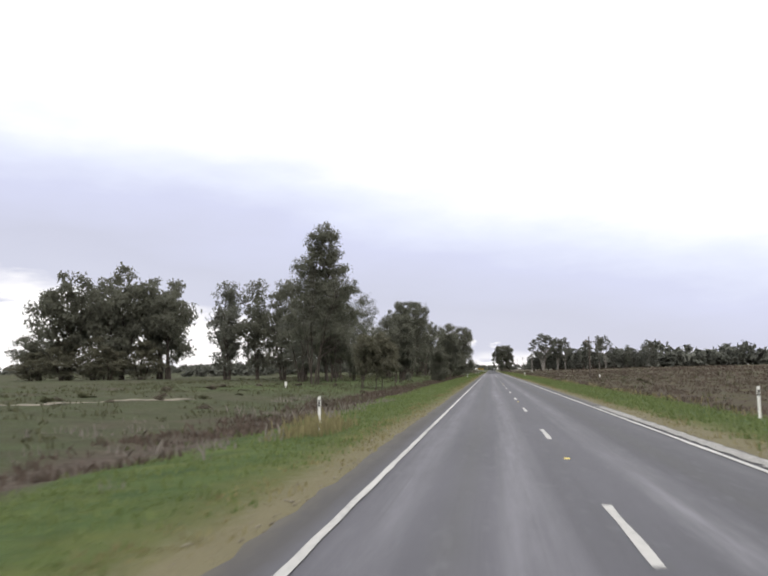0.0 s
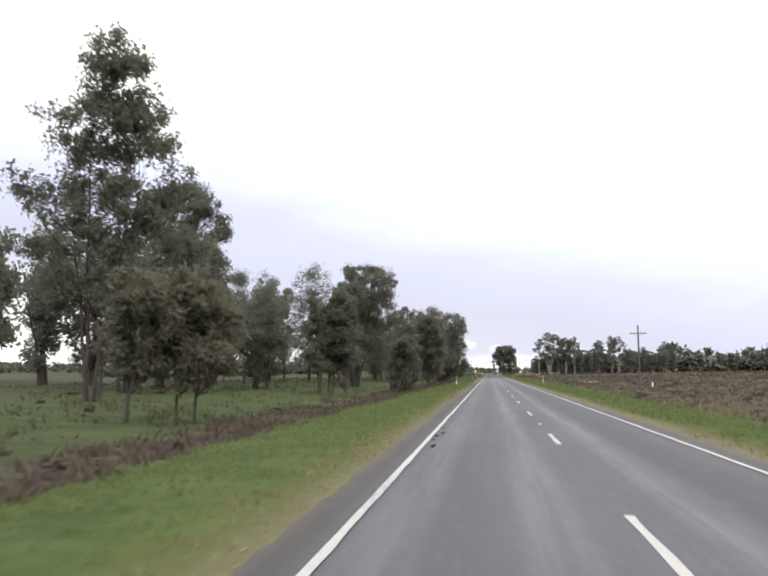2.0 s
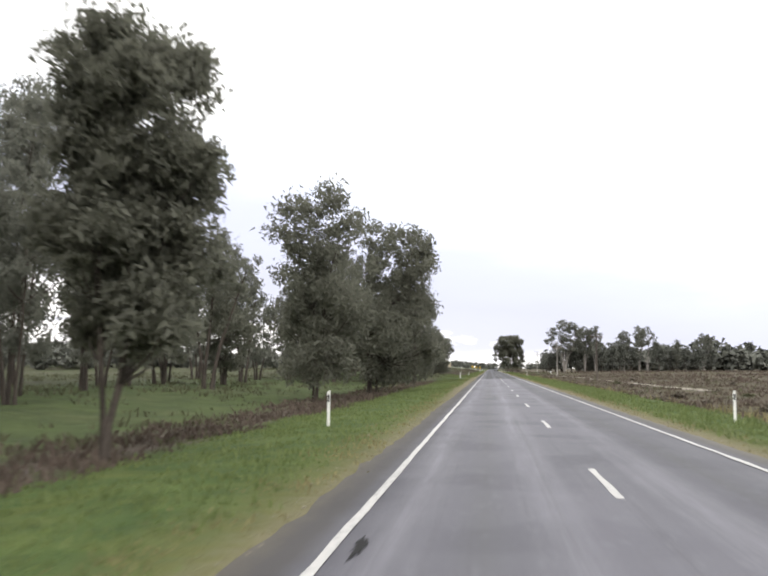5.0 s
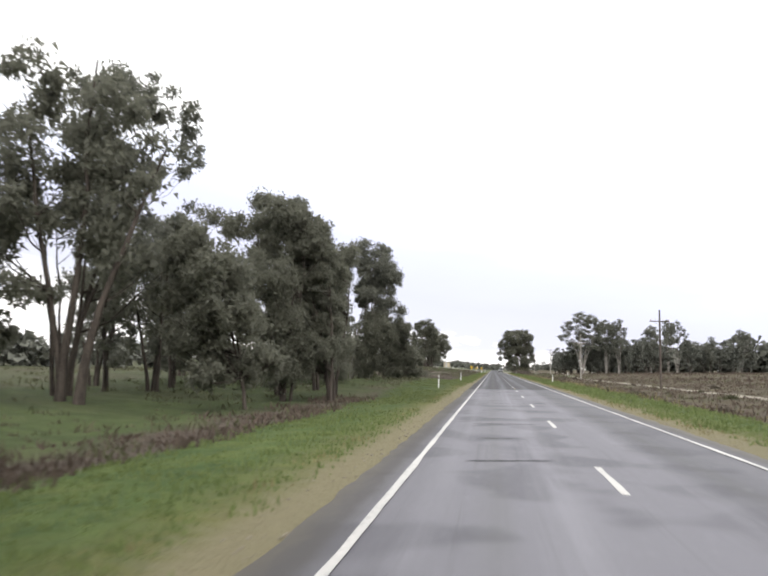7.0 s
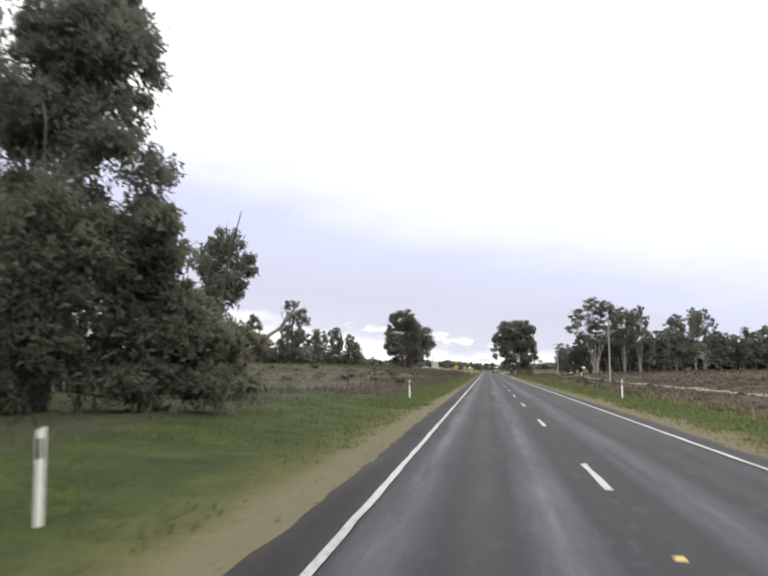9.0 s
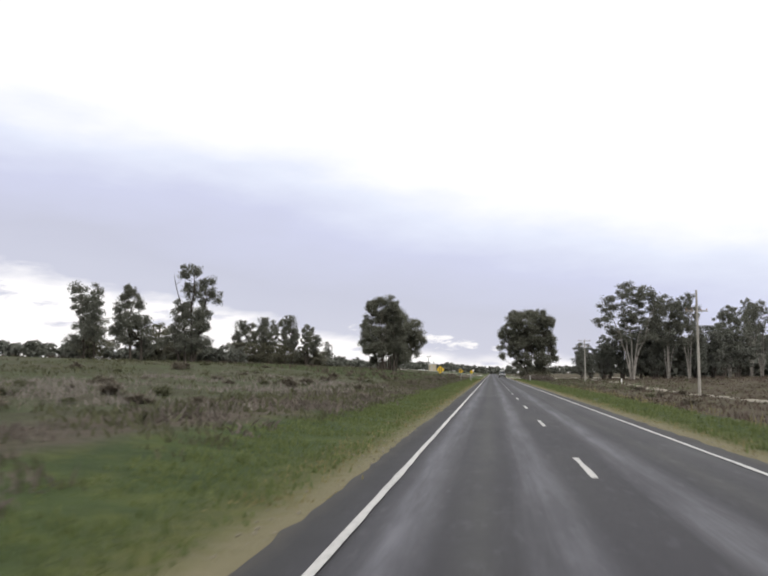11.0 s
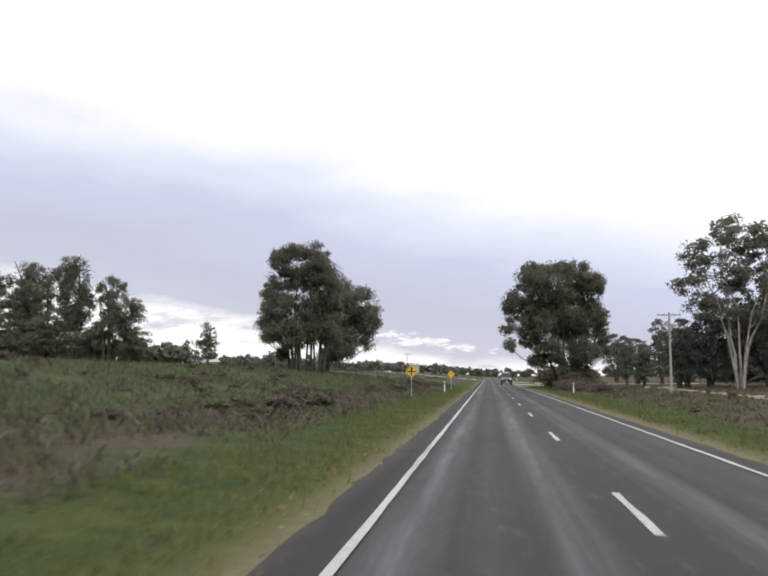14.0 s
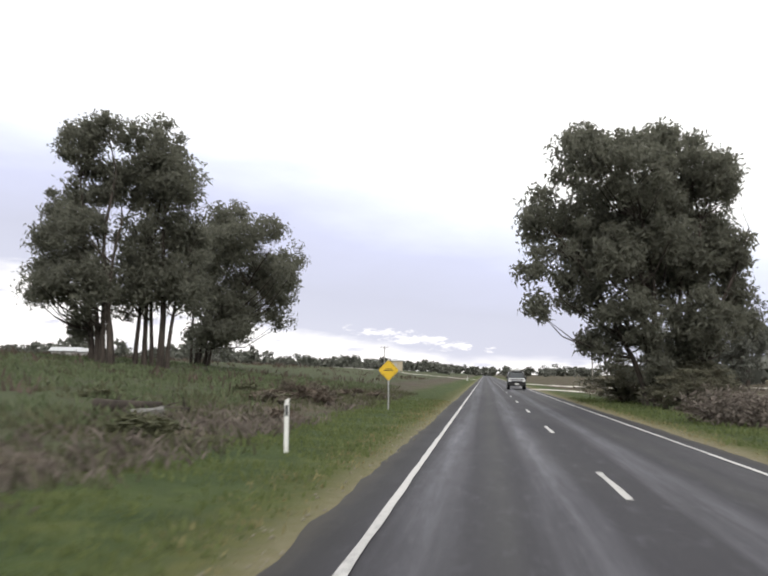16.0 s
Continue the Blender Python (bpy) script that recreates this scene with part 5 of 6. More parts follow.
shaped_gum(226, M_BARK_DARK, M_LEAF_GREY, "open-crowned gum with leaning bare stems on the verge", -14.2, 268.0,
     [(0.0, 0.2, 10.7), (-0.1, -1.4, 12.0), (0.1, -0.5, 10.0)],
     [(-1.5, 13.5, 0.8, 0.5), (-1.9, 12.8, 0.8, 0.8), (0.1, 11.5, 0.7, 0.7), (-0.6, 10.8, 0.9, 1.0), (0.6, 10.1, 0.4, 0.8), (-0.2, 9.4, 1.2, 0.8), (-1.2, 9.8, 1.0, 0.8), (1.2, 8.8, 0.3, 0.4), (-1.0, 8.1, 1.3, 0.8), (-0.5, 6.5, 1.5, 1.0)])
shaped_gum(227, M_BARK_DARK, M_LEAF_DARK, "dense dark green roadside gum with foliage hanging low", -11.1, 257.0,
     [(0.1, -0.7, 8.3), (0.0, -1.6, 9.0), (0.1, -0.1, 7.0), (-0.1, -1.7, 6.5)],
     [(-1.9, 10.9, 0.7, 0.6), (-1.0, 10.3, 0.7, 0.6), (-2.2, 9.9, 0.9, 0.7), (-0.7, 9.4, 0.7, 0.7), (-1.6, 8.6, 1.1, 0.9), (-0.2, 8.5, 0.5, 0.7), (-1.8, 7.3, 1.1, 0.9), (-0.5, 7.3, 0.9, 0.7), (-1.5, 5.9, 1.2, 0.9), (-0.1, 5.9, 0.9, 0.7), (-1.7, 4.5, 1.1, 0.9), (-0.3, 4.5, 1.0, 0.9), (-1.5, 3.0, 1.1, 0.7), (-0.1, 3.0, 0.9, 0.7), (-0.8, 2.1, 1.1, 0.5)])
shaped_gum(228, M_BARK_DARK, M_LEAF_GREY, "open-crowned gum with leaning bare stems on the verge", -32.5, 200.0,
     [(0.0, 0.9, 16.7), (0.4, -1.3, 13.3), (-0.2, 2.3, 13.3)],
     [(0.9, 18.5, 3.3, 1.9), (-0.9, 15.1, 2.6, 2.6), (2.6, 15.0, 2.2, 2.6), (-2.6, 13.4, 2.6, 2.6), (0.9, 10.7, 4.3, 3.5), (-2.6, 7.4, 3.5, 3.5), (1.7, 5.6, 3.5, 3.5), (-1.7, 3.1, 2.6, 1.7)])
shaped_gum(229, M_BARK_DARK, M_LEAF_GREY, "open-crowned gum with leaning bare stems on the verge", -34.2, 175.0,
     [(0.0, 0.6, 13.4), (-0.4, -2.3, 12.8), (0.3, 1.5, 9.9)],
     [(-3.0, 15.0, 0.9, 1.4), (0.6, 14.5, 1.8, 1.3), (-0.1, 12.0, 2.5, 2.2), (2.1, 9.9, 2.2, 2.2), (-1.5, 9.2, 2.2, 2.9), (0.7, 5.6, 2.9, 2.9), (-2.2, 4.3, 2.2, 2.2)])
shaped_gum(230, M_BARK_DARK, M_LEAF_GREY, "open-crowned gum with leaning bare stems on the verge", -31.9, 180.0,
     [(0.0, -0.7, 13.1), (0.2, 0.6, 12.2)],
     [(-1.2, 14.1, 1.0, 1.2), (0.8, 13.1, 1.2, 1.2), (-0.2, 11.2, 1.9, 1.9), (-1.6, 8.9, 1.2, 1.9), (0.8, 7.9, 1.5, 1.9), (-0.6, 5.1, 1.7, 1.9)])
shaped_gum(231, M_BARK_DARK, M_LEAF_DARK, "dense dark green roadside gum with foliage hanging low", -16.0, 128.0,
     [(0.0, -0.4, 7.2), (0.1, 0.3, 5.6)],
     [(-0.6, 8.0, 0.5, 0.5), (-0.2, 6.9, 0.7, 0.8), (-0.4, 5.6, 1.0, 0.8), (0.2, 4.4, 0.8, 0.8), (-0.4, 3.1, 0.8, 0.8), (0.1, 2.3, 0.8, 0.5)])
shaped_gum(232, M_BARK_DARK, M_LEAF_DARK, "dense dark green roadside gum with foliage hanging low", -22.6, 176.0,
     [(0.0, -0.0, 8.6), (-0.1, -1.0, 7.6)],
     [(-0.3, 8.6, 1.2, 1.1), (-1.1, 7.3, 1.1, 1.1), (0.3, 6.7, 1.4, 1.4), (-0.5, 5.2, 1.7, 1.4), (-1.3, 4.1, 1.1, 0.8), (0.7, 4.4, 1.1, 1.1)])
shaped_gum(233, M_BARK_DARK, M_LEAF_DARK, "dense dark green roadside gum with foliage hanging low", -10.8, 289.0,
     [(0.0, 0.6, 4.9), (-0.1, -0.3, 4.5), (0.1, 1.3, 3.7)],
     [(0.3, 5.6, 0.4, 0.2), (0.2, 5.1, 0.8, 0.5), (1.0, 5.0, 0.4, 0.4), (-0.5, 4.8, 0.8, 0.7), (0.6, 4.2, 0.8, 0.7), (-0.8, 3.7, 1.0, 0.8), (0.5, 3.2, 1.0, 0.8), (1.3, 2.6, 0.6, 0.7), (-0.5, 2.4, 1.1, 0.8), (0.8, 1.9, 1.1, 0.7), (1.9, 1.7, 0.8, 0.6), (-0.0, 1.0, 1.2, 0.7), (1.6, 0.8, 1.0, 0.6), (2.6, 0.6, 0.6, 0.3), (-1.1, 1.1, 0.8, 0.7)])
shaped_gum(234, M_BARK_DARK, M_LEAF_OLIVE, "low olive wattle on thin bare stems in the swale", -11.9, 300.0,
     [(0.0, -0.1, 2.2), (0.1, 0.5, 1.8)],
     [(-0.2, 2.4, 1.0, 0.7), (1.0, 2.4, 0.7, 0.4), (0.4, 1.3, 1.0, 0.8), (-0.8, 0.5, 1.0, 0.8), (0.9, 0.3, 0.5, 0.6)])
shaped_gum(235, M_BARK_DARK, M_LEAF_DARK, "dense dark green roadside gum with foliage hanging low", -33.0, 150.0,
     [(0.0, -0.4, 13.7), (0.2, 1.1, 12.1), (-0.2, -1.8, 12.6)],
     [(-0.4, 14.9, 1.4, 1.2), (-1.6, 13.4, 1.8, 1.6), (1.2, 12.5, 1.6, 1.8), (-0.3, 10.6, 2.4, 2.0), (-2.3, 9.9, 1.6, 2.0), (1.7, 9.0, 2.0, 2.0), (-0.2, 7.1, 2.4, 2.0), (-2.2, 5.6, 2.0, 1.6), (2.2, 5.2, 2.0, 1.6)])
shaped_gum(236, M_BARK_DARK, M_LEAF_DARK, "dense dark green roadside gum with foliage hanging low", -32.2, 160.0,
     [(0.0, -0.3, 12.5), (0.2, 0.5, 10.2)],
     [(-0.3, 12.9, 1.1, 1.4), (-1.1, 10.2, 1.8, 2.3), (0.7, 8.9, 1.6, 2.3), (-0.6, 6.3, 2.1, 2.1)])
shaped_gum(237, M_BARK_DARK, M_LEAF_DARK, "dense dark green roadside gum with foliage hanging low", -28.4, 135.0,
     [(0.0, -0.7, 11.5), (0.1, 0.2, 9.7), (-0.1, -1.5, 10.1)],
     [(-0.7, 12.4, 1.5, 1.2), (-1.3, 10.3, 1.8, 1.8), (0.3, 8.5, 1.5, 1.8), (-0.8, 6.2, 2.2, 1.8), (0.2, 3.8, 1.8, 1.5)])
shaped_gum(238, M_BARK_DARK, M_LEAF_GREY, "slim ragged gum with upright stems over low brush", -39.0, 428.0,
     [(0.0, 0.1, 11.7), (0.3, 1.6, 9.5), (-0.6, -0.2, 11.1), (-1.6, -1.0, 5.2)],
     [(-0.8, 11.4, 0.6, 1.0), (0.5, 11.4, 0.7, 1.1), (2.1, 10.0, 0.6, 1.7), (1.0, 8.9, 1.1, 1.7), (2.4, 8.4, 0.6, 1.4), (-0.4, 8.4, 1.0, 2.0), (-1.2, 6.3, 1.1, 1.7), (0.3, 5.2, 2.0, 2.0), (1.7, 5.7, 0.8, 2.0), (-2.5, 3.6, 1.1, 1.7), (-0.2, 2.5, 2.2, 1.4), (2.0, 2.2, 0.7, 1.1), (-3.6, 2.5, 0.8, 1.1)])
shaped_gum(239, M_BARK_DARK, M_LEAF_GREY, "slim ragged gum with upright stems over low brush", -45.6, 425.0,
     [(0.0, 0.0, 9.0), (-0.3, -1.3, 6.9), (1.4, -0.1, 4.8)],
     [(-0.2, 8.3, 1.1, 1.0), (0.7, 6.9, 0.8, 1.1), (-1.2, 6.4, 1.1, 1.7), (0.5, 4.8, 1.4, 1.7), (-2.0, 4.3, 0.8, 1.7), (1.6, 3.8, 0.8, 1.7), (-0.5, 2.8, 1.4, 1.1), (1.2, 1.7, 1.4, 1.1)])
shaped_gum(240, M_BARK_DARK, M_LEAF_GREY, "slim ragged gum with upright stems over low brush", -52.9, 428.0,
     [(-0.3, -1.2, 9.3), (0.9, -0.0, 8.7)],
     [(-1.5, 9.0, 0.9, 0.9), (0.9, 8.7, 1.2, 1.0), (-1.7, 7.1, 1.3, 1.7), (1.0, 6.5, 1.4, 1.7), (-1.3, 4.3, 1.4, 1.7), (1.4, 3.8, 1.2, 1.7), (-1.7, 2.1, 1.4, 1.2)])
shaped_gum(241, M_BARK_DARK, M_LEAF_DARK, "dense dark green roadside gum with foliage hanging low", -17.8, 286.0,
     [(0.0, 0.6, 9.8), (-0.1, -0.8, 8.4), (-2.6, -0.2, 5.1)],
     [(1.6, 10.8, 1.1, 0.9), (0.3, 10.3, 1.1, 0.9), (2.3, 9.6, 0.9, 0.9), (-0.7, 9.2, 1.1, 1.1), (1.0, 8.6, 1.3, 1.1), (-0.2, 7.6, 1.5, 1.3), (-1.5, 6.8, 1.1, 1.3), (0.3, 5.5, 1.5, 1.3), (-1.2, 4.3, 1.3, 1.3), (-2.8, 5.1, 1.3, 1.3), (-2.7, 3.1, 1.3, 1.1), (-0.5, 2.6, 1.3, 0.9)])
shaped_gum(242, M_BARK_DARK, M_LEAF_DARK, "dense dark green roadside gum with foliage hanging low", -21.8, 301.0,
     [(0.0, -0.5, 8.5), (0.2, 0.8, 7.3)],
     [(-1.5, 9.1, 1.5, 1.8), (0.7, 7.8, 1.5, 1.8), (-1.1, 6.1, 1.8, 1.8), (1.1, 4.9, 1.5, 1.5), (-1.3, 3.8, 1.8, 1.5), (1.1, 2.6, 1.8, 1.2)])
shaped_gum(243, M_BARK_DARK, M_LEAF_DARK, "dense dark green roadside gum with foliage hanging low", -15.6, 262.0,
     [(0.0, -0.7, 11.7), (0.1, -0.3, 10.4), (3.8, 0.4, 8.4)],
     [(-1.0, 12.7, 1.1, 0.9), (-0.2, 10.9, 1.3, 1.2), (-0.7, 9.0, 1.2, 1.5), (-0.1, 6.6, 1.2, 1.5), (4.5, 9.4, 0.7, 1.0), (3.8, 7.5, 1.0, 1.5), (-0.1, 4.2, 1.2, 1.2), (3.8, 5.1, 1.2, 1.5), (4.0, 3.2, 1.2, 1.2)])
shaped_gum(244, M_BARK_DARK, M_LEAF_DARK, "dense dark green roadside gum with foliage hanging low", -22.2, 261.0,
     [(0.0, -0.1, 10.0), (-0.1, -1.2, 8.8)],
     [(-0.1, 10.7, 1.4, 0.9), (-1.6, 9.3, 1.5, 1.2), (1.8, 11.4, 1.1, 0.7), (-0.3, 7.1, 1.5, 1.5), (-1.4, 4.7, 1.5, 1.5), (0.1, 3.3, 1.5, 1.0)])
shaped_gum(245, M_BARK_PALE, M_LEAF_GREY, "tall gum with pale bare limbs over dark undergrowth", -13.8, 289.0,
     [(-0.1, 0.5, 10.7), (0.1, 1.8, 10.4), (-0.0, -0.7, 11.1), (0.1, 0.9, 8.7)],
     [(2.2, 10.9, 0.6, 0.6), (1.0, 11.1, 0.9, 0.6), (1.6, 10.0, 0.7, 0.6), (2.4, 9.8, 0.4, 0.6), (0.5, 9.9, 0.9, 0.7), (0.9, 8.9, 0.7, 0.6), (2.3, 8.8, 0.4, 0.4), (-0.4, 8.9, 0.9, 0.7), (0.5, 8.0, 0.7, 0.6), (2.3, 7.4, 0.5, 0.5), (1.4, 7.4, 0.7, 0.6), (-0.3, 7.5, 0.9, 0.7), (-0.4, 10.8, 0.9, 0.7)])
shaped_gum(246, M_BARK_DARK, M_LEAF_DARK, "dense dark green roadside gum with foliage hanging low", -14.8, 275.0,
     [(0.0, -0.3, 7.2), (0.2, 0.5, 6.4)],
     [(-1.3, 8.0, 1.6, 1.4), (0.3, 7.2, 1.6, 1.6), (-0.9, 4.8, 2.0, 2.0), (0.7, 3.6, 1.7, 1.8), (-0.8, 1.7, 2.0, 1.6), (1.2, 1.3, 1.4, 1.2)])

# dead limbs standing over the bushes
dv = bundle([tube([(-15.77, 309.9, 0.09), (-15.0, 310.1, 1.83), (-13.4, 310.8, 3.10), (-12.4, 311.2, 3.80), (-11.45, 311.6, 5.25)], [0.17, 0.14, 0.11, 0.09, 0.05], 7), tube([(-12.4, 311.2, 3.80), (-12.0, 311.0, 4.5), (-12.15, 311.1, 5.0)], [0.05, 0.035, 0.015], 5), tube([(-13.9, 310.5, 2.7), (-13.3, 310.3, 2.9), (-12.7, 309.9, 2.8)], [0.05, 0.035, 0.015], 5)])
tagged(new("dead_tree", mesh_from("dead_tree", *dv, M_BARK_DEAD, True)), "leaning dead bare trunk with broken branches", "dead tree")
dv = bundle([tube([(-15.16, 308.0, 0.01), (-14.9, 308.1, 4.11), (-14.3, 308.2, 7.3), (-13.75, 308.3, 9.6)], [0.13, 0.10, 0.06, 0.02], 6), tube([(-14.3, 308.2, 7.3), (-14.5, 308.2, 8.3), (-14.4, 308.0, 9.0)], [0.04, 0.025, 0.012], 5)])
tagged(new("dead_tree", mesh_from("dead_tree", *dv, M_BARK_DARK, True)), "upright dead bare pole of a tree", "dead tree")


# ---- far woods ----
def woods(name, spots, seed, label, mat, per=12):
    """A far belt of trees as one object: short stems and crowns of coarse leaf sprays."""
    r = np.random.default_rng(seed)
    C, R, wood = [], [], []
    for x, y, h in spots:
        z0 = float(height(x, y))
        w = h * (r.uniform(0.42, 0.65) if h < 12 else r.uniform(0.28, 0.42))
        for _ in range(9):
            d = r.normal(size=3)
            d /= np.linalg.norm(d)
            C.append((x + d[0] * w * 0.8, y + d[1] * w * 0.8, z0 + h * 0.5 + d[2] * h * 0.36))
            R.append((w * 0.55, w * 0.55, h * 0.17))
        wood.append(tube([(x, y, z0 - 0.3), (x + 0.3, y, z0 + h * 0.6)], [h * 0.02, h * 0.008], 4))
    hs = np.mean([s[2] for s in spots])
    lv, lf = leaves(r, C, R, per, hs * 0.34, hs * 0.20, 0.2)
    z = lv[:, 2]
    tv, tf = bundle(wood)
    tf = np.concatenate([tf[:, [0, 1, 2]], tf[:, [0, 2, 3]]])
    me = mesh_from(name, np.concatenate([lv, tv]), np.concatenate([lf, tf + len(lv)]), mat)
    return tagged(new(name, me), label, "woods", kind="stuff")


r = np.random.default_rng(8)
belt = [(x + r.uniform(-3, 3), 600 + 0.43 * (x - 45) + r.uniform(-6, 40), r.uniform(9, 13.6) if r.random() < 0.8 else r.uniform(13.6, 20.5)) for x in np.arange(50, 470, 2.0)]
woods("far_woods", belt, 1, "belt of dark gum woods beyond the brown paddock", M_LEAF_FAR)
belt = [(x + r.uniform(-4, 4), 1150 + r.uniform(-60, 120), r.uniform(5.5, 8.5) if r.random() < 0.94 else r.uniform(8.5, 12.5)) for x in np.arange(-760, 990, 2.4)]
woods("far_woods", belt, 2, "distant dark line of trees on the horizon", M_LEAF_FAR, 14)
belt = [(x, 640 + r.uniform(-25, 60) - 0.46 * (x + 76), r.uniform(2.4, 4.2)) for x in np.arange(-395, -53, 1.1)]
woods("far_woods", belt, 3, "low dark line of trees on the rise", M_LEAF_FAR)
belt = [(x, 300 - 0.47 * (x + 69) + r.uniform(-12, 45), r.uniform(1.9, 4.2)) for x in np.arange(-334, -70, 1.15)]
woods("far_woods", belt, 5, "low dark line of trees beyond the pasture", M_LEAF_FAR)
belt = [(x, 290 + 1.45 * (x + 53) + r.uniform(-8, 20), r.uniform(2.3, 4.6)) for x in np.arange(-90, -44, 0.7)]
woods("far_woods", belt, 6, "low dark scrub line at the end of the pasture", M_LEAF_FAR)
belt = [(x, 439 + r.uniform(-3, 6), r.uniform(1.4, 2.8)) for x in np.arange(-73, -37, 0.7)]
woods("low_brush", belt, 7, "low dark brush under the slim paddock gums", M_LEAF_FAR)
belt = [(x, 508 + r.uniform(-3, 5), r.uniform(1.5, 2.8)) for x in np.arange(-79, -36, 0.6)]
woods("low_brush", belt, 9, "low dark brush under a row of gums", M_LEAF_FAR)
belt = [(x + r.uniform(-2, 2), 800 + r.uniform(-40, 80), r.uniform(3, 5.7)) for x in np.arange(-198, -18, 1.7)]
woods("far_woods", belt, 4, "scattered dark trees beyond the crossing", M_LEAF_FAR)


# ---- grass and weeds ----
def grass(name, n, xr, yr, mat, h, w, blades, seed, label, keep=None, spread=0.12, lean=0.5):
    """Tufts of bent blades scattered over a stretch of ground, as one object."""
    r = np.random.default_rng(seed)
    x, y = r.uniform(*xr, n), r.uniform(*yr, n)
    if keep is not None:
        k = keep(x, y, r)
        x, y = x[k], y[k]
    n = len(x)
    size = (0.55 + 0.9 * r.random(n) ** 1.5)
    bx = np.repeat(x, blades) + r.normal(0, spread, n * blades) * np.repeat(size, blades)
    by = np.repeat(y, blades) + r.normal(0, spread, n * blades) * np.repeat(size, blades)
    hh = h * np.repeat(size, blades) * (0.6 + 0.7 * r.random(n * blades))
    ang = r.uniform(0, 2 * math.pi, n * blades)
    ln = lean * hh * r.random(n * blades)
    la = r.uniform(0, 2 * math.pi, n * blades)
    dx, dy = np.cos(ang) * w / 2, np.sin(ang) * w / 2
    z = height(bx, by) - 0.03
    tipx, tipy = bx + np.cos(la) * ln, by + np.sin(la) * ln
    mx, my = bx + np.cos(la) * ln * 0.35, by + np.sin(la) * ln * 0.35
    V = np.stack([np.stack([bx - dx, by - dy, z], 1), np.stack([bx + dx, by + dy, z], 1), np.stack([mx + dx * 0.9, my + dy * 0.9, z + hh * 0.6], 1), np.stack([tipx, tipy, z + hh], 1)], 1).reshape(-1, 3)
    i = np.arange(n * blades) * 4
    return tagged(new(name, mesh_from(name, V, np.stack([i, i + 1, i + 2, i + 3], 1), mat)), label, "grass", kind="stuff")


def patchy(s, cut):
    return lambda x, y, r: np.sin(x * 0.9 / s + np.sin(y * 0.4 / s) * 2.0) * np.sin(y * 0.7 / s + x * 0.3 / s) + r.normal(0, 0.35, len(x)) > cut


def unbared(rule):
    """The same rule, without the bare gravel stretch."""
    return lambda x, y, r: rule(x, y, r) & ((y < 190) | (y > 335) | (x < -4.5))


grass("verge_grass", 16000, (-8.9, -4.2), (-4, 238), M_GRASS, 0.10, 0.05, 4, 21, "lush green verge grass along the road", patchy(1.0, -0.55))
# blades under the gums take the darker green to stand for tree shade
grass("verge_grass", 4200, (-8.9, -4.3), (232, 312), M_GRASS_DEEP, 0.10, 0.05, 4, 42, "verge grass under the gums, coloured darker green for their shade", patchy(1.6, -0.15))
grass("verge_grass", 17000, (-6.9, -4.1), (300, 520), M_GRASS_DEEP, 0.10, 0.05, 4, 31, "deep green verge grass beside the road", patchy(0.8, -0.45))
grass("verge_grass", 8500, (3.9, 7.4), (4, 310), M_GRASS, 0.15, 0.055, 5, 22, "lush green verge grass along the road", patchy(1.0, -0.6))
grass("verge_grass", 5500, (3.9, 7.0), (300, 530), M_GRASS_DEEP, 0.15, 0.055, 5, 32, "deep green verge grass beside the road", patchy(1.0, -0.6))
grass("edge_weeds", 2600, (-4.8, -3.75), (-4, 520), M_GRASS_DRY, 0.06, 0.04, 6, 35, "short dry weeds at the gravel edge", unbared(patchy(0.9, 0.1)), 0.16, 0.9)
grass("dry_grass", 7000, (-4.7, -3.7), (-4, 520), M_GRASS_DRY, 0.09, 0.035, 5, 23, "short dry straw grass at the gravel edge", unbared(patchy(0.7, -0.1)))
grass("dry_grass", 4500, (3.45, 4.3), (4, 530), M_GRASS_DRY, 0.09, 0.035, 5, 24, "short dry straw grass at the gravel edge", patchy(0.7, -0.2))
grass("dry_grass", 800, (-16, -6.6), (0, 60), M_WEED_PALE, 0.30, 0.035, 7, 25, "tall dry grass heads in the swale", patchy(2.4, 0.35), 0.2)
grass("brown_weeds", 6000, (-12.2, -8.3), (0, 262), M_WEED, 0.22, 0.07, 6, 26, "brown dead weeds in the roadside swale", patchy(2.0, -0.1), 0.22, 0.9)
grass("olive_weeds", 5000, (-12, -6.3), (335, 530), M_WEED_OLIVE, 0.22, 0.06, 6, 39, "olive weeds and rough grass along the verge", patchy(1.8, -0.1), 0.22, 0.8)
grass("brown_weeds", 9000, (-11, -6.5), (310, 525), M_WEED_MAUVE, 0.19, 0.05, 7, 33, "mauve-brown dead weeds in a band along the verge", patchy(2.0, 0.1), 0.20, 1.2)
grass("olive_weeds", 13000, (-46, -8.8), (5, 540), M_WEED_OLIVE, 0.24, 0.08, 6, 27, "olive green weeds and rough pasture", patchy(3.0, -0.1), 0.25, 0.9)
grass("brown_weeds", 12000, (7.2, 46), (10, 560), M_WEED, 0.26, 0.09, 6, 28, "red-brown dead weeds in the paddock", patchy(2.2, -0.3), 0.26, 0.9)
grass("brown_weeds", 5000, (44, 145), (20, 600), M_WEED, 0.5, 0.3, 5, 36, "red-brown dead weeds far out in the paddock", patchy(6.0, -0.2), 0.7, 0.9)
grass("olive_weeds", 3800, (8, 92), (10, 560), M_WEED_OLIVE, 0.3, 0.14, 6, 37, "olive weeds in the paddock", patchy(5.0, 0.2), 0.4, 0.9)
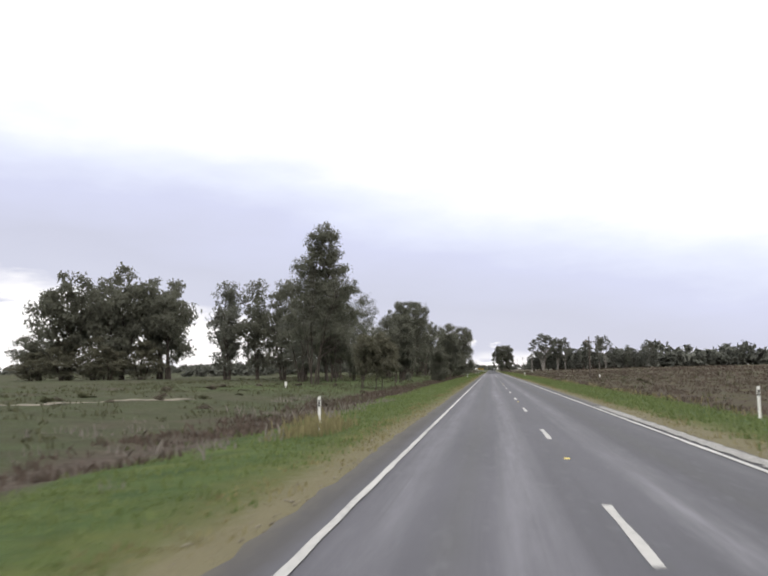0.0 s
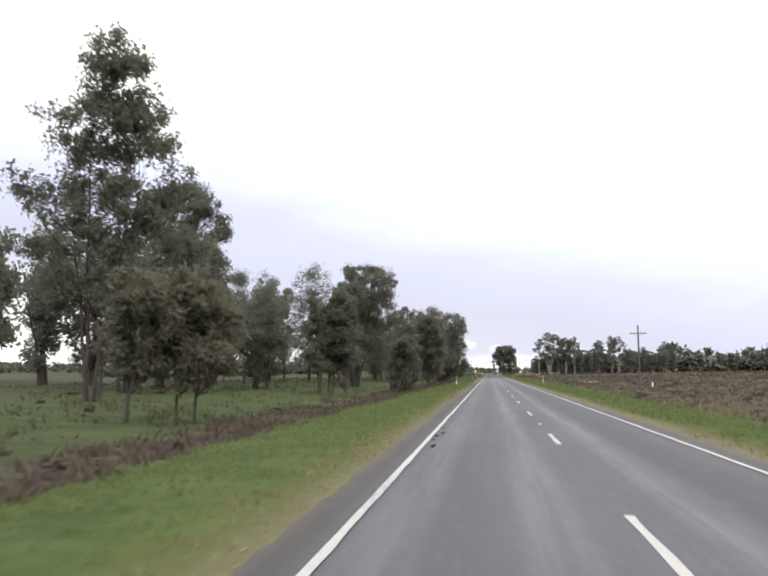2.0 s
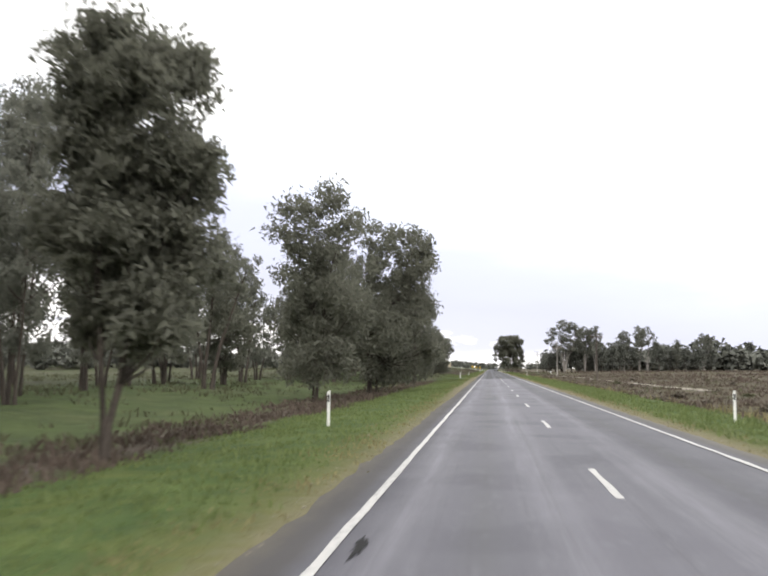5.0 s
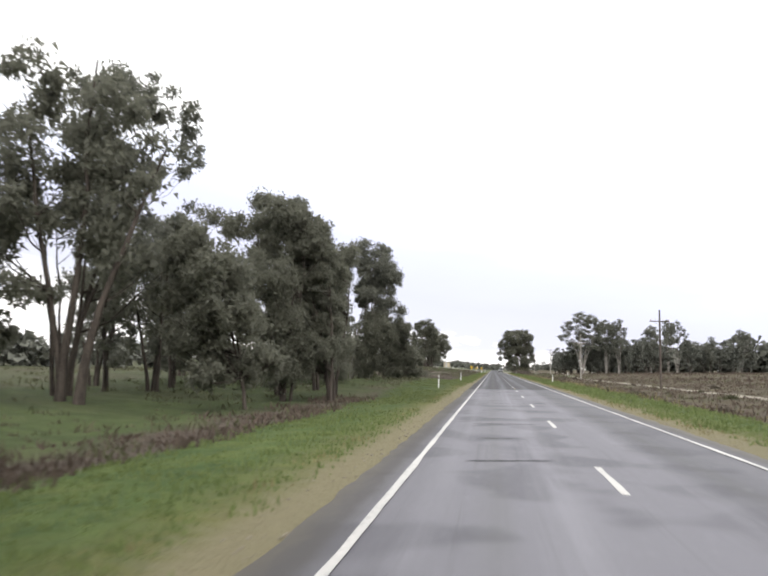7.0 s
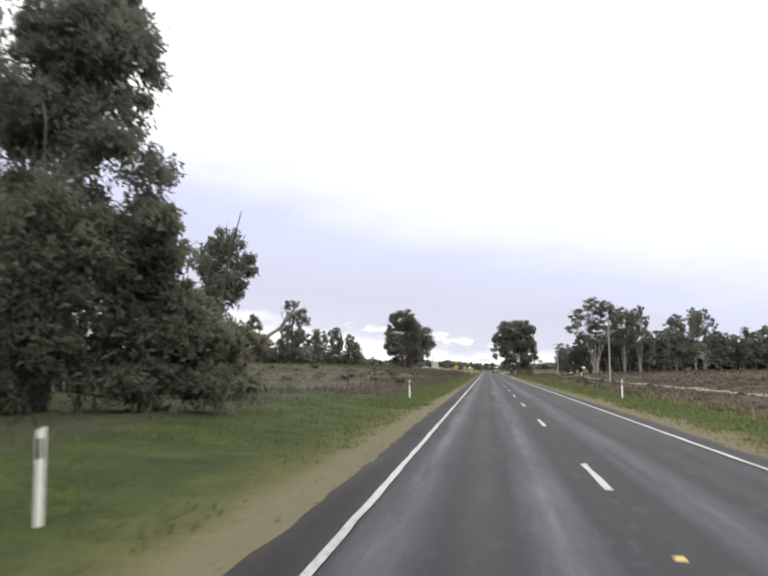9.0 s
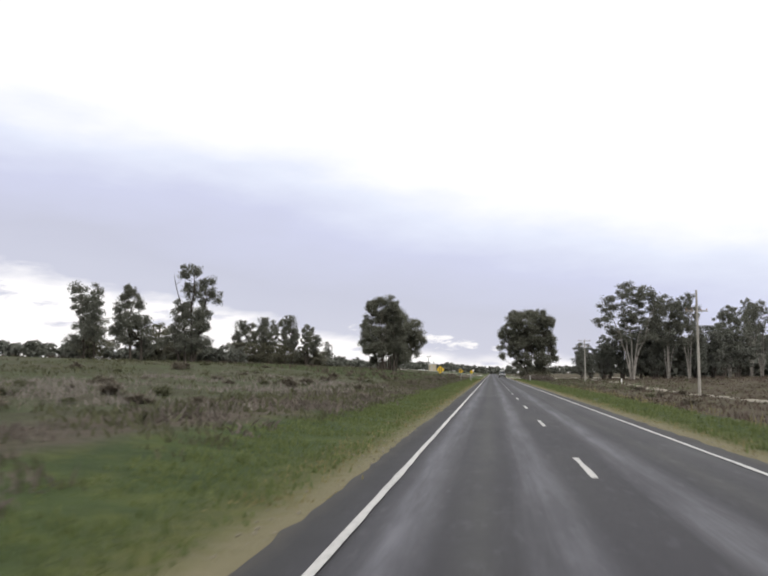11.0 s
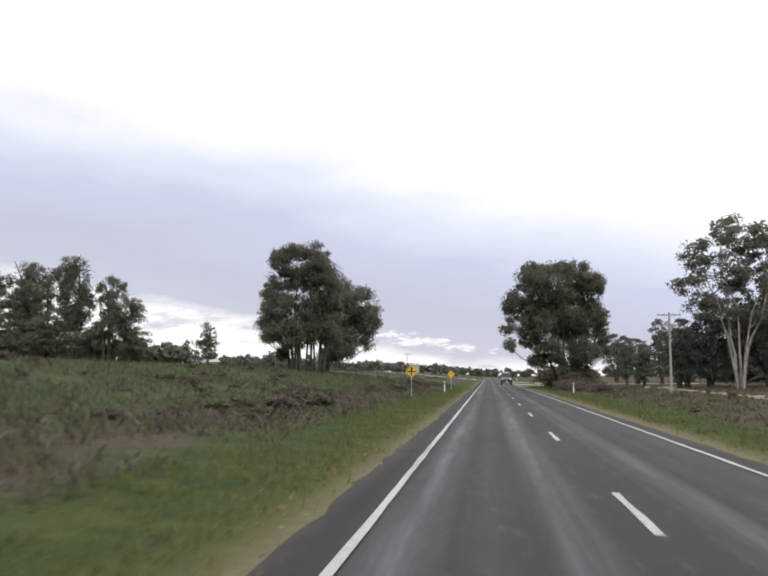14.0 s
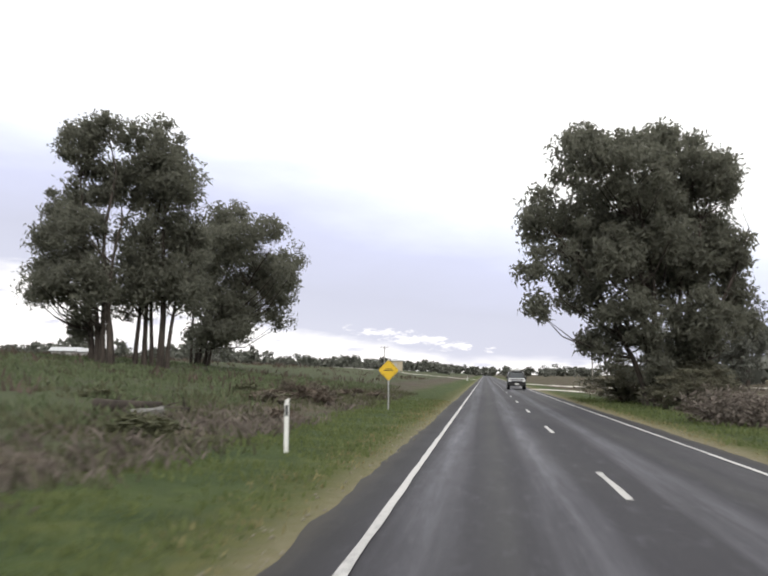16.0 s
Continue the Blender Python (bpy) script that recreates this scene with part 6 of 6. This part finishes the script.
grass("rough_grass", 9000, (-34, -9.6), (428, 545), M_WEED_GREEN, 0.24, 0.07, 6, 40, "grey-green rough grass beyond the weed band", patchy(2.2, -0.35), 0.26, 0.8)
grass("rough_grass", 1500, (7.0, 24), (440, 560), M_WEED_GREEN, 0.24, 0.07, 6, 41, "grey-green rough grass beside the gravel track", patchy(2.2, -0.1), 0.26, 0.8)
grass("brown_weeds", 1900, (-72, -12), (425, 625), M_WEED, 0.42, 0.12, 6, 38, "brown scrub and dead weeds on the rise", patchy(4.5, 0.0), 0.4, 0.8)
grass("pale_weeds", 3600, (-25, -9.2), (314, 400), M_WEED_PALE, 0.26, 0.06, 6, 43, "pale lilac-grey dead weeds beyond the verge", patchy(3.2, 0.1), 0.26, 0.8)
grass("dry_grass", 1200, (6.6, 10.6), (10, 430), M_GRASS_DRY, 0.34, 0.035, 7, 29, "tall dry grass heads beside the verge", patchy(2.0, 0.1), 0.2)
grass("dry_grass", 90, (-6.9, -5.3), (17, 22), M_GRASS_DRY, 0.42, 0.025, 7, 34, "tall dry grass round the guide post", patchy(1.5, -0.4), 0.14, 0.35)


# ---- loose stones at the seal's edge ----
r = np.random.default_rng(91)
n = 3600
px = np.where(r.random(n) < 0.6, -3.5 - np.abs(r.normal(0, 0.28, n)), 3.2 + np.abs(r.normal(0, 0.22, n)))
py = r.uniform(2, 500, n)
sz = r.uniform(0.010, 0.032, n)
corner = np.array([(1, 0, 0), (0, 1, 0), (-1, 0, 0), (0, -1, 0), (0, 0, 0.7), (0, 0, -0.6)])
V = (corner[None] * sz[:, None, None] * r.uniform(0.6, 1.3, (n, 6, 1)) + np.stack([px, py, height(px, py) + 0.012], 1)[:, None]).reshape(-1, 3)
tri = np.array([(0, 1, 4), (1, 2, 4), (2, 3, 4), (3, 0, 4), (1, 0, 5), (2, 1, 5), (3, 2, 5), (0, 3, 5)])
F = (np.arange(n)[:, None, None] * 6 + tri[None]).reshape(-1, 3)
tagged(new("loose_gravel", mesh_from("loose_gravel", V, F, leafy("gravel_stone", (0.16, 0.142, 0.112), (0.27, 0.245, 0.20), 0.95, 0.0))), "loose stones and clods along the seal edge", "gravel", kind="stuff")


# ---- shrubs, logs and stones ----
def shrub(seed, mat, flat, twigs):
    """Low bush one metre across: short stems with clumps of small leaves."""
    r = np.random.default_rng(seed)
    C, wood = [], []
    for _ in range(16):
        a, q = r.uniform(0, 6.283), r.random() ** 0.6 * 0.36
        c = np.array([q * math.cos(a), q * math.sin(a), (0.06 + 0.62 * r.random()) * (1 - (q / 0.5) ** 2) * flat])
        C.append(c)
        wood.append(tube([(0.1 * c[0], 0.1 * c[1], -0.1), tuple(c * 0.6), tuple(c * (1.0 + twigs * r.random()))], [0.02, 0.012, 0.004], 3))
    R = np.full((16, 3), 0.20) * r.uniform(0.7, 1.3, (16, 1))
    lv, lf = leaves(r, C, R, 35, 0.23, 0.05, -0.9)
    lv[:, 2] = np.maximum(lv[:, 2], -0.02)
    tv, tf = bundle(wood)
    t = new("shrub")
    a = new("stem", mesh_from("stem", tv, tf, M_BARK_DEAD))
    a.parent = t
    a = new("foliage", mesh_from("foliage", lv, lf, mat))
    a.parent = t
    return tagged(t, "low brown tussock bush in rough pasture", "shrub", "paddock shrubs")


r = np.random.default_rng(77)
scrub = shrub(4, M_WEED_RED, 1.2, 0.2)
tagged(scrub, "dark red-brown dead scrub in the roadside swale", "shrub", "swale scrub")
kinds = [shrub(1, M_WEED_DARK, 1.2, 0.1), shrub(2, M_WEED_OLIVE, 1.1, 0.2), shrub(3, M_WEED_DARK, 1.4, 0.15)]
places = []
for _ in range(52):
    y = r.uniform(322, 512)
    x = -8.2 - 26 * r.random() ** 1.3
    places.append((x, y, r.uniform(0.8, 1.4), r.uniform(0.6, 0.95)))
for _ in range(14):
    places.append((r.uniform(-11, -7.6), r.uniform(440, 512), r.uniform(0.8, 1.7), r.uniform(0.6, 1.1)))
for _ in range(40):
    places.append((r.uniform(-30, -9.8), r.uniform(6, 120), r.uniform(0.5, 1.1), r.uniform(0.35, 0.7)))
for _ in range(60):
    places.append((8.2 + 34 * r.random() ** 1.4, r.uniform(12, 520), r.uniform(0.6, 1.4), r.uniform(0.4, 0.9)))
for _ in range(64):
    places.append((-8.4 - 20 * r.random() ** 1.5, r.uniform(345, 470), r.uniform(0.45, 1.0), r.uniform(0.3, 0.6)))
for _ in range(11):
    places.append((r.uniform(-11.2, -8.0), r.uniform(436, 456), r.uniform(0.8, 1.6), r.uniform(0.45, 0.8)))
for k, (x, y, w, h) in enumerate(places):
    m = Matrix.Translation((x, y, float(height(x, y)))) @ Matrix.Rotation(r.uniform(0, 6.28), 4, "Z") @ Matrix.Diagonal((w, w, h, 1))
    if k < 3:
        kinds[k].matrix_basis = m
    else:
        copy_thing(kinds[k % 3], m)

for k in range(13):
    x, y, w, h = r.uniform(-10.5, -7.4), r.uniform(490, 518), r.uniform(0.9, 1.7), r.uniform(0.5, 0.9)
    m = Matrix.Translation((x, y, float(height(x, y)))) @ Matrix.Rotation(r.uniform(0, 6.28), 4, "Z") @ Matrix.Diagonal((w, w, h, 1))
    if k == 0:
        scrub.matrix_basis = m
    else:
        copy_thing(scrub, m)


def brush_mound(x, y, w, h, seed, label):
    """A heap of dead brush."""
    r = np.random.default_rng(seed)
    t = new("brush_heap")
    C = [(r.normal(0, w * 0.28), r.normal(0, w * 0.2), h * (0.15 + 0.6 * r.random())) for _ in range(34)]
    lv, lf = leaves(r, C, np.full((34, 3), 0.2 * w), 130, 0.22, 0.06, -0.1)
    lv[:, 2] = np.maximum(lv[:, 2], -0.05)
    a = new("foliage", mesh_from("foliage", lv, lf, M_WEED_MAUVE))
    a.parent = t
    wood = [tube([(c[0] * 0.5, c[1] * 0.5, -0.1), (c[0], c[1], c[2]), (c[0] * 1.3, c[1] * 1.3, c[2] + 0.3 * h)], [0.03, 0.02, 0.006], 4) for c in C[:16]]
    a = new("branch", mesh_from("branch", *bundle(wood), M_BARK_DEAD))
    a.parent = t
    t.location = (x, y, float(height(x, y)))
    return tagged(t, label, "brush heap", "brush heaps")


brush_mound(7.1, 501, 3.3, 1.0, 5, "tan-brown heap of dead brush beside the verge")
brush_mound(9.5, 504, 3.3, 1.0, 6, "tan-brown heap of dead brush beside the verge")


def fallen_log(x, y, length, rad, turn, seed, stubs):
    r = np.random.default_rng(seed)
    t = new("fallen_log")
    f = np.linspace(-0.5, 0.5, 7)
    path = np.stack([f * length, 0.05 * length * np.sin(f * 5), rad * 0.8 + 0.03 * length * f ** 2], 1)
    a = new("trunk", mesh_from("trunk", *tube(path, rad * (1.1 - 0.5 * (f + 0.5)), 9), M_LOG, True))
    a.parent = t
    for _ in range(stubs):
        k = r.integers(1, 6)
        d = np.array([r.normal(0, 0.5), r.normal(0, 0.6), abs(r.normal(0.6, 0.3))]) * length * 0.3
        a = new("branch", mesh_from("branch", *tube([path[k], path[k] + d * 0.5 + (0, 0, 0.05), path[k] + d], [rad * 0.35, rad * 0.2, rad * 0.06], 6), M_LOG, True))
        a.parent = t
    t.matrix_basis = pose(x, y, float(height(x, y)), 0, 0, turn)
    return tagged(t, "dark fallen log with broken branches in grass", "log", "fallen logs")


fallen_log(-11.0, 492.5, 1.7, 0.17, 12, 1, 3)
fallen_log(-10.2, 493.3, 1.4, 0.14, -20, 2, 3)
fallen_log(-7.4, 474.5, 1.3, 0.11, 25, 3, 5)
fallen_log(-8.1, 476.0, 1.1, 0.10, 100, 4, 5)


def stone_slab(x, y, l, w, h, turn, seed):
    r = np.random.default_rng(seed)
    bm = bmesh.new()
    bmesh.ops.create_cube(bm, size=1.0, matrix=Matrix.Diagonal((l, w, h, 1)))
    bmesh.ops.subdivide_edges(bm, edges=bm.edges[:], cuts=2, use_grid_fill=True)
    for v in bm.verts:
        v.co += Vector(r.normal(0, 0.04, 3)) * Vector((l, w, h)).length * 0.5
    me = bpy.data.meshes.new("stone_slab")
    bm.to_mesh(me)
    bm.free()
    me.materials.append(M_STONE)
    o = new("stone_slab", me)
    o.matrix_basis = pose(x, y, float(height(x, y)) + h * 0.4, 4, -6, turn)
    return tagged(o, "pale grey broken slab lying in the grass", "stone slab")


stone_slab(-10.2, 491.7, 0.9, 0.5, 0.22, 20, 1)


# ---- things along the road ----
def part(name, bm, mat, parent, label=""):
    me = bpy.data.meshes.new(name)
    bm.to_mesh(me)
    bm.free()
    me.materials.append(mat)
    o = new(name, me)
    o.parent = parent
    return tagged(o, label)


def box_bm(cx, cy, cz, sx, sy, sz, bevel=0.0):
    bm = bmesh.new()
    bmesh.ops.create_cube(bm, size=1.0, matrix=Matrix.Translation((cx, cy, cz)) @ Matrix.Diagonal((sx, sy, sz, 1)))
    if bevel:
        bmesh.ops.bevel(bm, geom=bm.edges[:], offset=bevel, segments=2, affect="EDGES")
    return bm


def cyl_bm(r1, r2, z0, z1, sides=10, cx=0.0, cy=0.0):
    bm = bmesh.new()
    bmesh.ops.create_cone(bm, cap_ends=True, segments=sides, radius1=r1, radius2=r2, depth=z1 - z0, matrix=Matrix.Translation((cx, cy, (z0 + z1) / 2)))
    return bm


def guide_post():
    t = new("guide_post")
    bm = box_bm(0, 0, 0.38, 0.082, 0.022, 1.16, 0.006)
    for v in bm.verts:
        if v.co.z > 0.9:
            v.co.z += 0.03 * (v.co.x / 0.05)
    part("blade", bm, M_WHITE, t)
    part("delineator", box_bm(0.0, -0.0135, 0.76, 0.05, 0.006, 0.20, 0.002), M_BLACK, t, "dark reflector strip")
    return tagged(t, "white plastic guide post standing in verge grass", "guide post", "guide posts")


gp = None
for x, y in ((-6.07, 19.7), (6.8, 23.0), (-5.9, 171.3), (5.9, 175.6), (-5.9, 275.2), (5.6, 313.5), (-5.5, 311.0), (-5.37, 486.5), (5.9, 490.8), (-5.4, 648.0), (6.2, 652.0)):
    z = float(height(x, y))
    m = pose(x, y, z, 0, 0, 0)
    if gp is None:
        gp = guide_post()
        gp.matrix_basis = m
    else:
        copy_thing(gp, m)


def marker_stub(x, y, h):
    t = new("marker_post")
    part("stub", box_bm(0, 0, h / 2 - 0.1, 0.22, 0.05, h + 0.2, 0.01), M_WHITE, t)
    t.location = (x, y, float(height(x, y)))
    return tagged(t, "short white marker post in the paddock", "marker post", "marker posts")


marker_stub(-22.3, 82.0, 0.65)
marker_stub(22.0, 484, 0.75)
marker_stub(22.6, 186.6, 0.75)


def power_pole(x, y, top, mat, arms, label):
    t = new("power_pole")
    z = float(height(x, y))
    H = top - z
    part("pole", cyl_bm(0.15, 0.10, -0.4, H, 12), mat, t)
    for drop, w in arms:
        a = part("crossarm", box_bm(0, 0.16, H - drop, w, 0.10, 0.12, 0.01), mat, t)
        for k in (-0.45, -0.2, 0.2, 0.45):
            bm = cyl_bm(0.045, 0.03, H - drop + 0.06, H - drop + 0.26, 8, k * w, 0.16)
            i = part("insulator", bm, M_PORCELAIN, a, "brown insulator")
        for s in (-1, 1):
            bm = box_bm(0, 0, 0, 0.03, 0.03, 0.9)
            bmesh.ops.transform(bm, matrix=Matrix.Translation((s * 0.33, 0.2, H - drop - 0.32)) @ Matrix.Rotation(s * 0.8, 4, "Y"), verts=bm.verts)
            part("brace", bm, M_STEEL, t)
    t.location = (x, y, z)
    return tagged(t, label, "power pole", "power poles")


power_pole(20.2, 183.2, 8.2, M_POLE_DARK, [(1.2, 2.4)], "dark timber power pole with one crossarm in the paddock")
power_pole(19.25, 317.9, 9.1, M_POLE_DARK, [(1.4, 2.4)], "dark timber power pole with one crossarm in the paddock")
power_pole(19.0, 413.0, 9.8, M_POLE_PALE, [(2.1, 2.2)], "weathered pale timber power pole with a crossarm")
power_pole(18.4, 510.5, 8.6, M_POLE_PALE, [(0.3, 2.6), (1.4, 2.2)], "weathered timber power pole with two crossarms")
power_pole(19.0, 640.0, 8.8, M_POLE_PALE, [(0.3, 2.6)], "weathered timber power pole with a crossarm")
power_pole(-29.0, 700.0, 8.8, M_POLE_PALE, [(0.3, 2.2)], "distant timber power pole with a crossarm")


def flat_bm(polys, y, depth):
    """Extruded outlines in the x-z plane, facing -y."""
    bm = bmesh.new()
    for pts in polys:
        vs = [bm.verts.new((x, y, z)) for x, z in pts]
        f = bm.faces.new(vs)
        g = bmesh.ops.extrude_face_region(bm, geom=[f])["geom"]
        bmesh.ops.translate(bm, verts=[v for v in g if isinstance(v, bmesh.types.BMVert)], vec=(0, depth, 0))
    bmesh.ops.recalc_face_normals(bm, faces=bm.faces)
    return bm


def diamond(d, c=0.05):
    """A diamond of half-diagonal d with clipped corners."""
    return [(-c, d - c), (c, d - c), (d - c, c), (d - c, -c), (c, -(d - c)), (-c, -(d - c)), (-(d - c), -c), (-(d - c), c)]


def warning_sign(x, y, centre, d, symbol, label, post_mat=None):
    t = new("warning_sign")
    z = float(height(x, y))
    c = centre - z
    part("post", cyl_bm(0.032, 0.032, -0.3, c + d * 0.8, 10, 0, 0.045), post_mat or M_STEEL, t, "slim sign post")
    moved = lambda polys: [[(px, pz + c) for px, pz in p] for p in polys]
    pl = part("panel", flat_bm(moved([diamond(d)]), 0.0, 0.006), M_YELLOW, t, "yellow diamond panel")
    e, q = d - 0.07, 0.012
    for sx, sz in ((1, 1), (-1, 1), (-1, -1), (1, -1)):
        edge = [(sx * 0.035, sz * e), (sx * e, sz * 0.035), (sx * (e - q), sz * (0.035 - q / 2)), (sx * (0.035 - q / 2), sz * (e - q))]
        part("border", flat_bm(moved([edge]), -0.006, 0.004), M_BLACK, pl, "black border line")
    for p in [[(0.8 * sx, 0.8 * sz) for sx, sz in q] for q in symbol]:
        part("symbol", flat_bm(moved([p]), -0.006, 0.004), M_BLACK, pl, "black painted symbol")
    t.location = (x, y, z)
    return tagged(t, label, "road sign", "warning signs")


def bow(sgn):
    """One side of the narrow-bridge sign: a bar that bends outward at both ends."""
    pts = [(0.16, -0.27), (0.125, -0.19), (0.105, 0.0), (0.125, 0.19), (0.16, 0.27)]
    inner = [(sgn * (px - 0.05), pz * 0.96) for px, pz in pts]
    outer = [(sgn * (px + 0.05), pz) for px, pz in pts]
    return inner + outer[::-1]


narrow = [bow(-1), bow(1)]
cross = [[(-0.06, -0.38), (0.06, -0.38), (0.06, 0.20), (-0.06, 0.20)], [(-0.38, -0.06), (-0.064, -0.06), (-0.064, 0.05), (-0.38, 0.05)], [(0.064, -0.06), (0.38, -0.06), (0.38, 0.05), (0.064, 0.05)], [(-0.14, 0.204), (0.14, 0.204), (0.0, 0.40)]]
bars = [[(-0.24, -0.03), (0.24, -0.03), (0.24, 0.01), (-0.24, 0.01)], [(-0.16, 0.05), (0.16, 0.05), (0.16, 0.08), (-0.16, 0.08)]]
warning_sign(-6.8, 414.6, 1.82, 0.43, narrow, "yellow diamond warning sign with narrow-bridge symbol on a weathered timber post", M_POLE_DARK)
warning_sign(-6.60, 468.57, 1.78, 0.43, cross, "yellow diamond warning sign with a crossroad symbol on steel post")
warning_sign(-5.6, 504.8, 1.65, 0.43, bars, "yellow diamond warning sign with dark bars on steel post")


# ---- far buildings and boards ----
def shed(x, y, w, d, h, roof, wall_mat, roof_mat, label, turn=0.0):
    t = new("farm_shed")
    part("wall", box_bm(0, 0, h / 2, w, d, h), wall_mat, t)
    bm = bmesh.new()
    e = 0.4
    vs = [bm.verts.new(v) for v in ((-w / 2 - e, -d / 2 - e, h), (w / 2 + e, -d / 2 - e, h), (w / 2 + e, d / 2 + e, h), (-w / 2 - e, d / 2 + e, h), (-w / 2 - e, 0, h + roof), (w / 2 + e, 0, h + roof))]
    for f in ((0, 1, 5, 4), (2, 3, 4, 5), (0, 4, 3), (1, 2, 5), (3, 2, 1, 0)):
        bm.faces.new([vs[k] for k in f])
    part("roof", bm, roof_mat, t)
    part("door", box_bm(-w * 0.2, -d / 2 - 0.03, h * 0.4, w * 0.22, 0.06, h * 0.8), M_STEEL, t)
    t.matrix_basis = pose(x, y, float(height(x, y)) - 0.1, 0, 0, turn)
    return tagged(t, label, "building")


M_WALL_TAN = simple("wall_tan", (0.42, 0.36, 0.27), 0.8)
M_WALL_PALE = simple("wall_pale", (0.36, 0.35, 0.34), 0.8)
M_ROOF = simple("roof_iron", (0.42, 0.43, 0.45), 0.5, 0.3)
shed(-31, 751, 3.4, 3.0, 3.4, 0.4, M_WALL_TAN, M_ROOF, "tan shed with a grey iron roof near the crossing", 20)
shed(-156, 556, 19.2, 7.4, 2.6, 1.6, M_WALL_PALE, M_ROOF, "pale farm building with grey roof on the rise", 10)
shed(-72, 607, 4.4, 3.7, 1.1, 0.7, M_WALL_PALE, M_ROOF, "pale farm building with grey roof on the rise", 15)
shed(-65, 601, 3.3, 3.0, 1.0, 0.6, M_WALL_PALE, M_ROOF, "small pale farm building with grey roof on the rise", 30)


# ---- car in the other lane ----
def car(x, y):
    t = new("car")
    paint = simple("car_paint", (0.016, 0.017, 0.020), 0.25, 0.3)
    glass = simple("car_glass", (0.02, 0.025, 0.03), 0.08)
    tyre = simple("tyre_rubber", (0.02, 0.02, 0.02), 0.9)
    lamp = simple("lamp_lens", (0.75, 0.76, 0.78), 0.15)
    prof = [(-2.25, 0.42), (-2.3, 0.75), (-2.2, 1.0), (-1.25, 1.1), (-0.55, 1.68), (0.2, 1.78), (1.9, 1.76), (2.25, 1.15), (2.3, 0.5), (2.0, 0.35), (-1.95, 0.35)]
    bm = bmesh.new()
    rows = []
    for sx, pinch in ((-0.9, 0.0), (-0.86, 0.03), (0.86, 0.03), (0.9, 0.0)):
        rows.append([bm.verts.new(((sx * (0.84 if z > 1.2 else 1.0)), yy, z + pinch)) for yy, z in prof])
    for a, c in zip(rows, rows[1:]):
        for k in range(len(prof)):
            j = (k + 1) % len(prof)
            bm.faces.new((a[k], a[j], c[j], c[k]))
    bm.faces.new(rows[0][::-1])
    bm.faces.new(rows[-1])
    bmesh.ops.recalc_face_normals(bm, faces=bm.faces)
    part("body", bm, paint, t)
    bm = bmesh.new()
    vs = [bm.verts.new(v) for v in ((-0.70, -1.19, 1.17), (0.70, -1.19, 1.17), (0.62, -0.62, 1.66), (-0.62, -0.62, 1.66))]
    bm.faces.new(vs)
    bmesh.ops.translate(bm, verts=bm.verts, vec=(0, -0.03, 0.03))
    part("windscreen", bm, glass, t, "dark windscreen glass")
    for s in (-1, 1):
        part("headlight", box_bm(s * 0.68, -2.33, 0.86, 0.34, 0.06, 0.15, 0.02), lamp, t, "clear headlight lens")
        part("mirror", box_bm(s * 0.98, -0.95, 1.18, 0.2, 0.12, 0.16, 0.03), paint, t)
    part("grille", box_bm(0, -2.33, 0.79, 0.9, 0.05, 0.14, 0.01), M_BLACK, t, "black grille")
    part("bumper", box_bm(0, -2.31, 0.55, 1.74, 0.12, 0.22, 0.04), M_BLACK, t, "dark bumper")
    part("number_plate", box_bm(0, -2.385, 0.56, 0.37, 0.02, 0.13), M_WHITE, t, "blank pale plate")
    part("roof_rack", box_bm(0, 0.8, 1.86, 1.2, 1.6, 0.05, 0.01), M_BLACK, t)
    for sx in (-1, 1):
        for yy in (-1.4, 1.4):
            bm = bmesh.new()
            bmesh.ops.create_cone(bm, cap_ends=True, segments=20, radius1=0.36, radius2=0.36, depth=0.24, matrix=Matrix.Translation((sx * 0.80, yy, 0.36)) @ Matrix.Rotation(math.pi / 2, 4, "Y"))
            w = part("tyre", bm, tyre, t)
            bm = bmesh.new()
            bmesh.ops.create_cone(bm, cap_ends=True, segments=14, radius1=0.22, radius2=0.20, depth=0.05, matrix=Matrix.Translation((sx * 0.93, yy, 0.36)) @ Matrix.Rotation(math.pi / 2, 4, "Y"))
            part("rim", bm, M_STEEL, w, "alloy rim")
    silver = simple("car_silver", (0.55, 0.56, 0.57), 0.3, 0.2)
    bm = box_bm(0, -1.72, 1.085, 1.56, 0.86, 0.05, 0.015)
    bmesh.ops.rotate(bm, verts=bm.verts, cent=(0, -1.72, 1.085), matrix=Matrix.Rotation(radians(6), 3, "X"))
    part("fascia", box_bm(0, -2.27, 0.95, 1.66, 0.1, 0.2, 0.03), silver, t, "pale silver front panel")
    part("roof_box", box_bm(0, 0.4, 2.0, 1.1, 1.5, 0.2, 0.05), M_WHITE, t, "white roof box")
    part("bonnet", bm, silver, t, "pale silver bonnet")
    part("roof", box_bm(0, 0.85, 1.805, 1.36, 2.0, 0.03, 0.012), silver, t, "pale silver roof panel")
    for s in (-1, 1):
        part("bull_bar", box_bm(s * 0.5, -2.42, 0.74, 0.06, 0.06, 0.62, 0.02), M_BLACK, t, "black bull bar")
    part("bull_bar", box_bm(0, -2.42, 1.03, 1.3, 0.06, 0.06, 0.02), M_BLACK, t, "black bull bar")
    t.location = (x, y, 0.01)
    return tagged(t, "dark four-wheel-drive wagon on the asphalt road", "car")


car(1.4, 560.0)
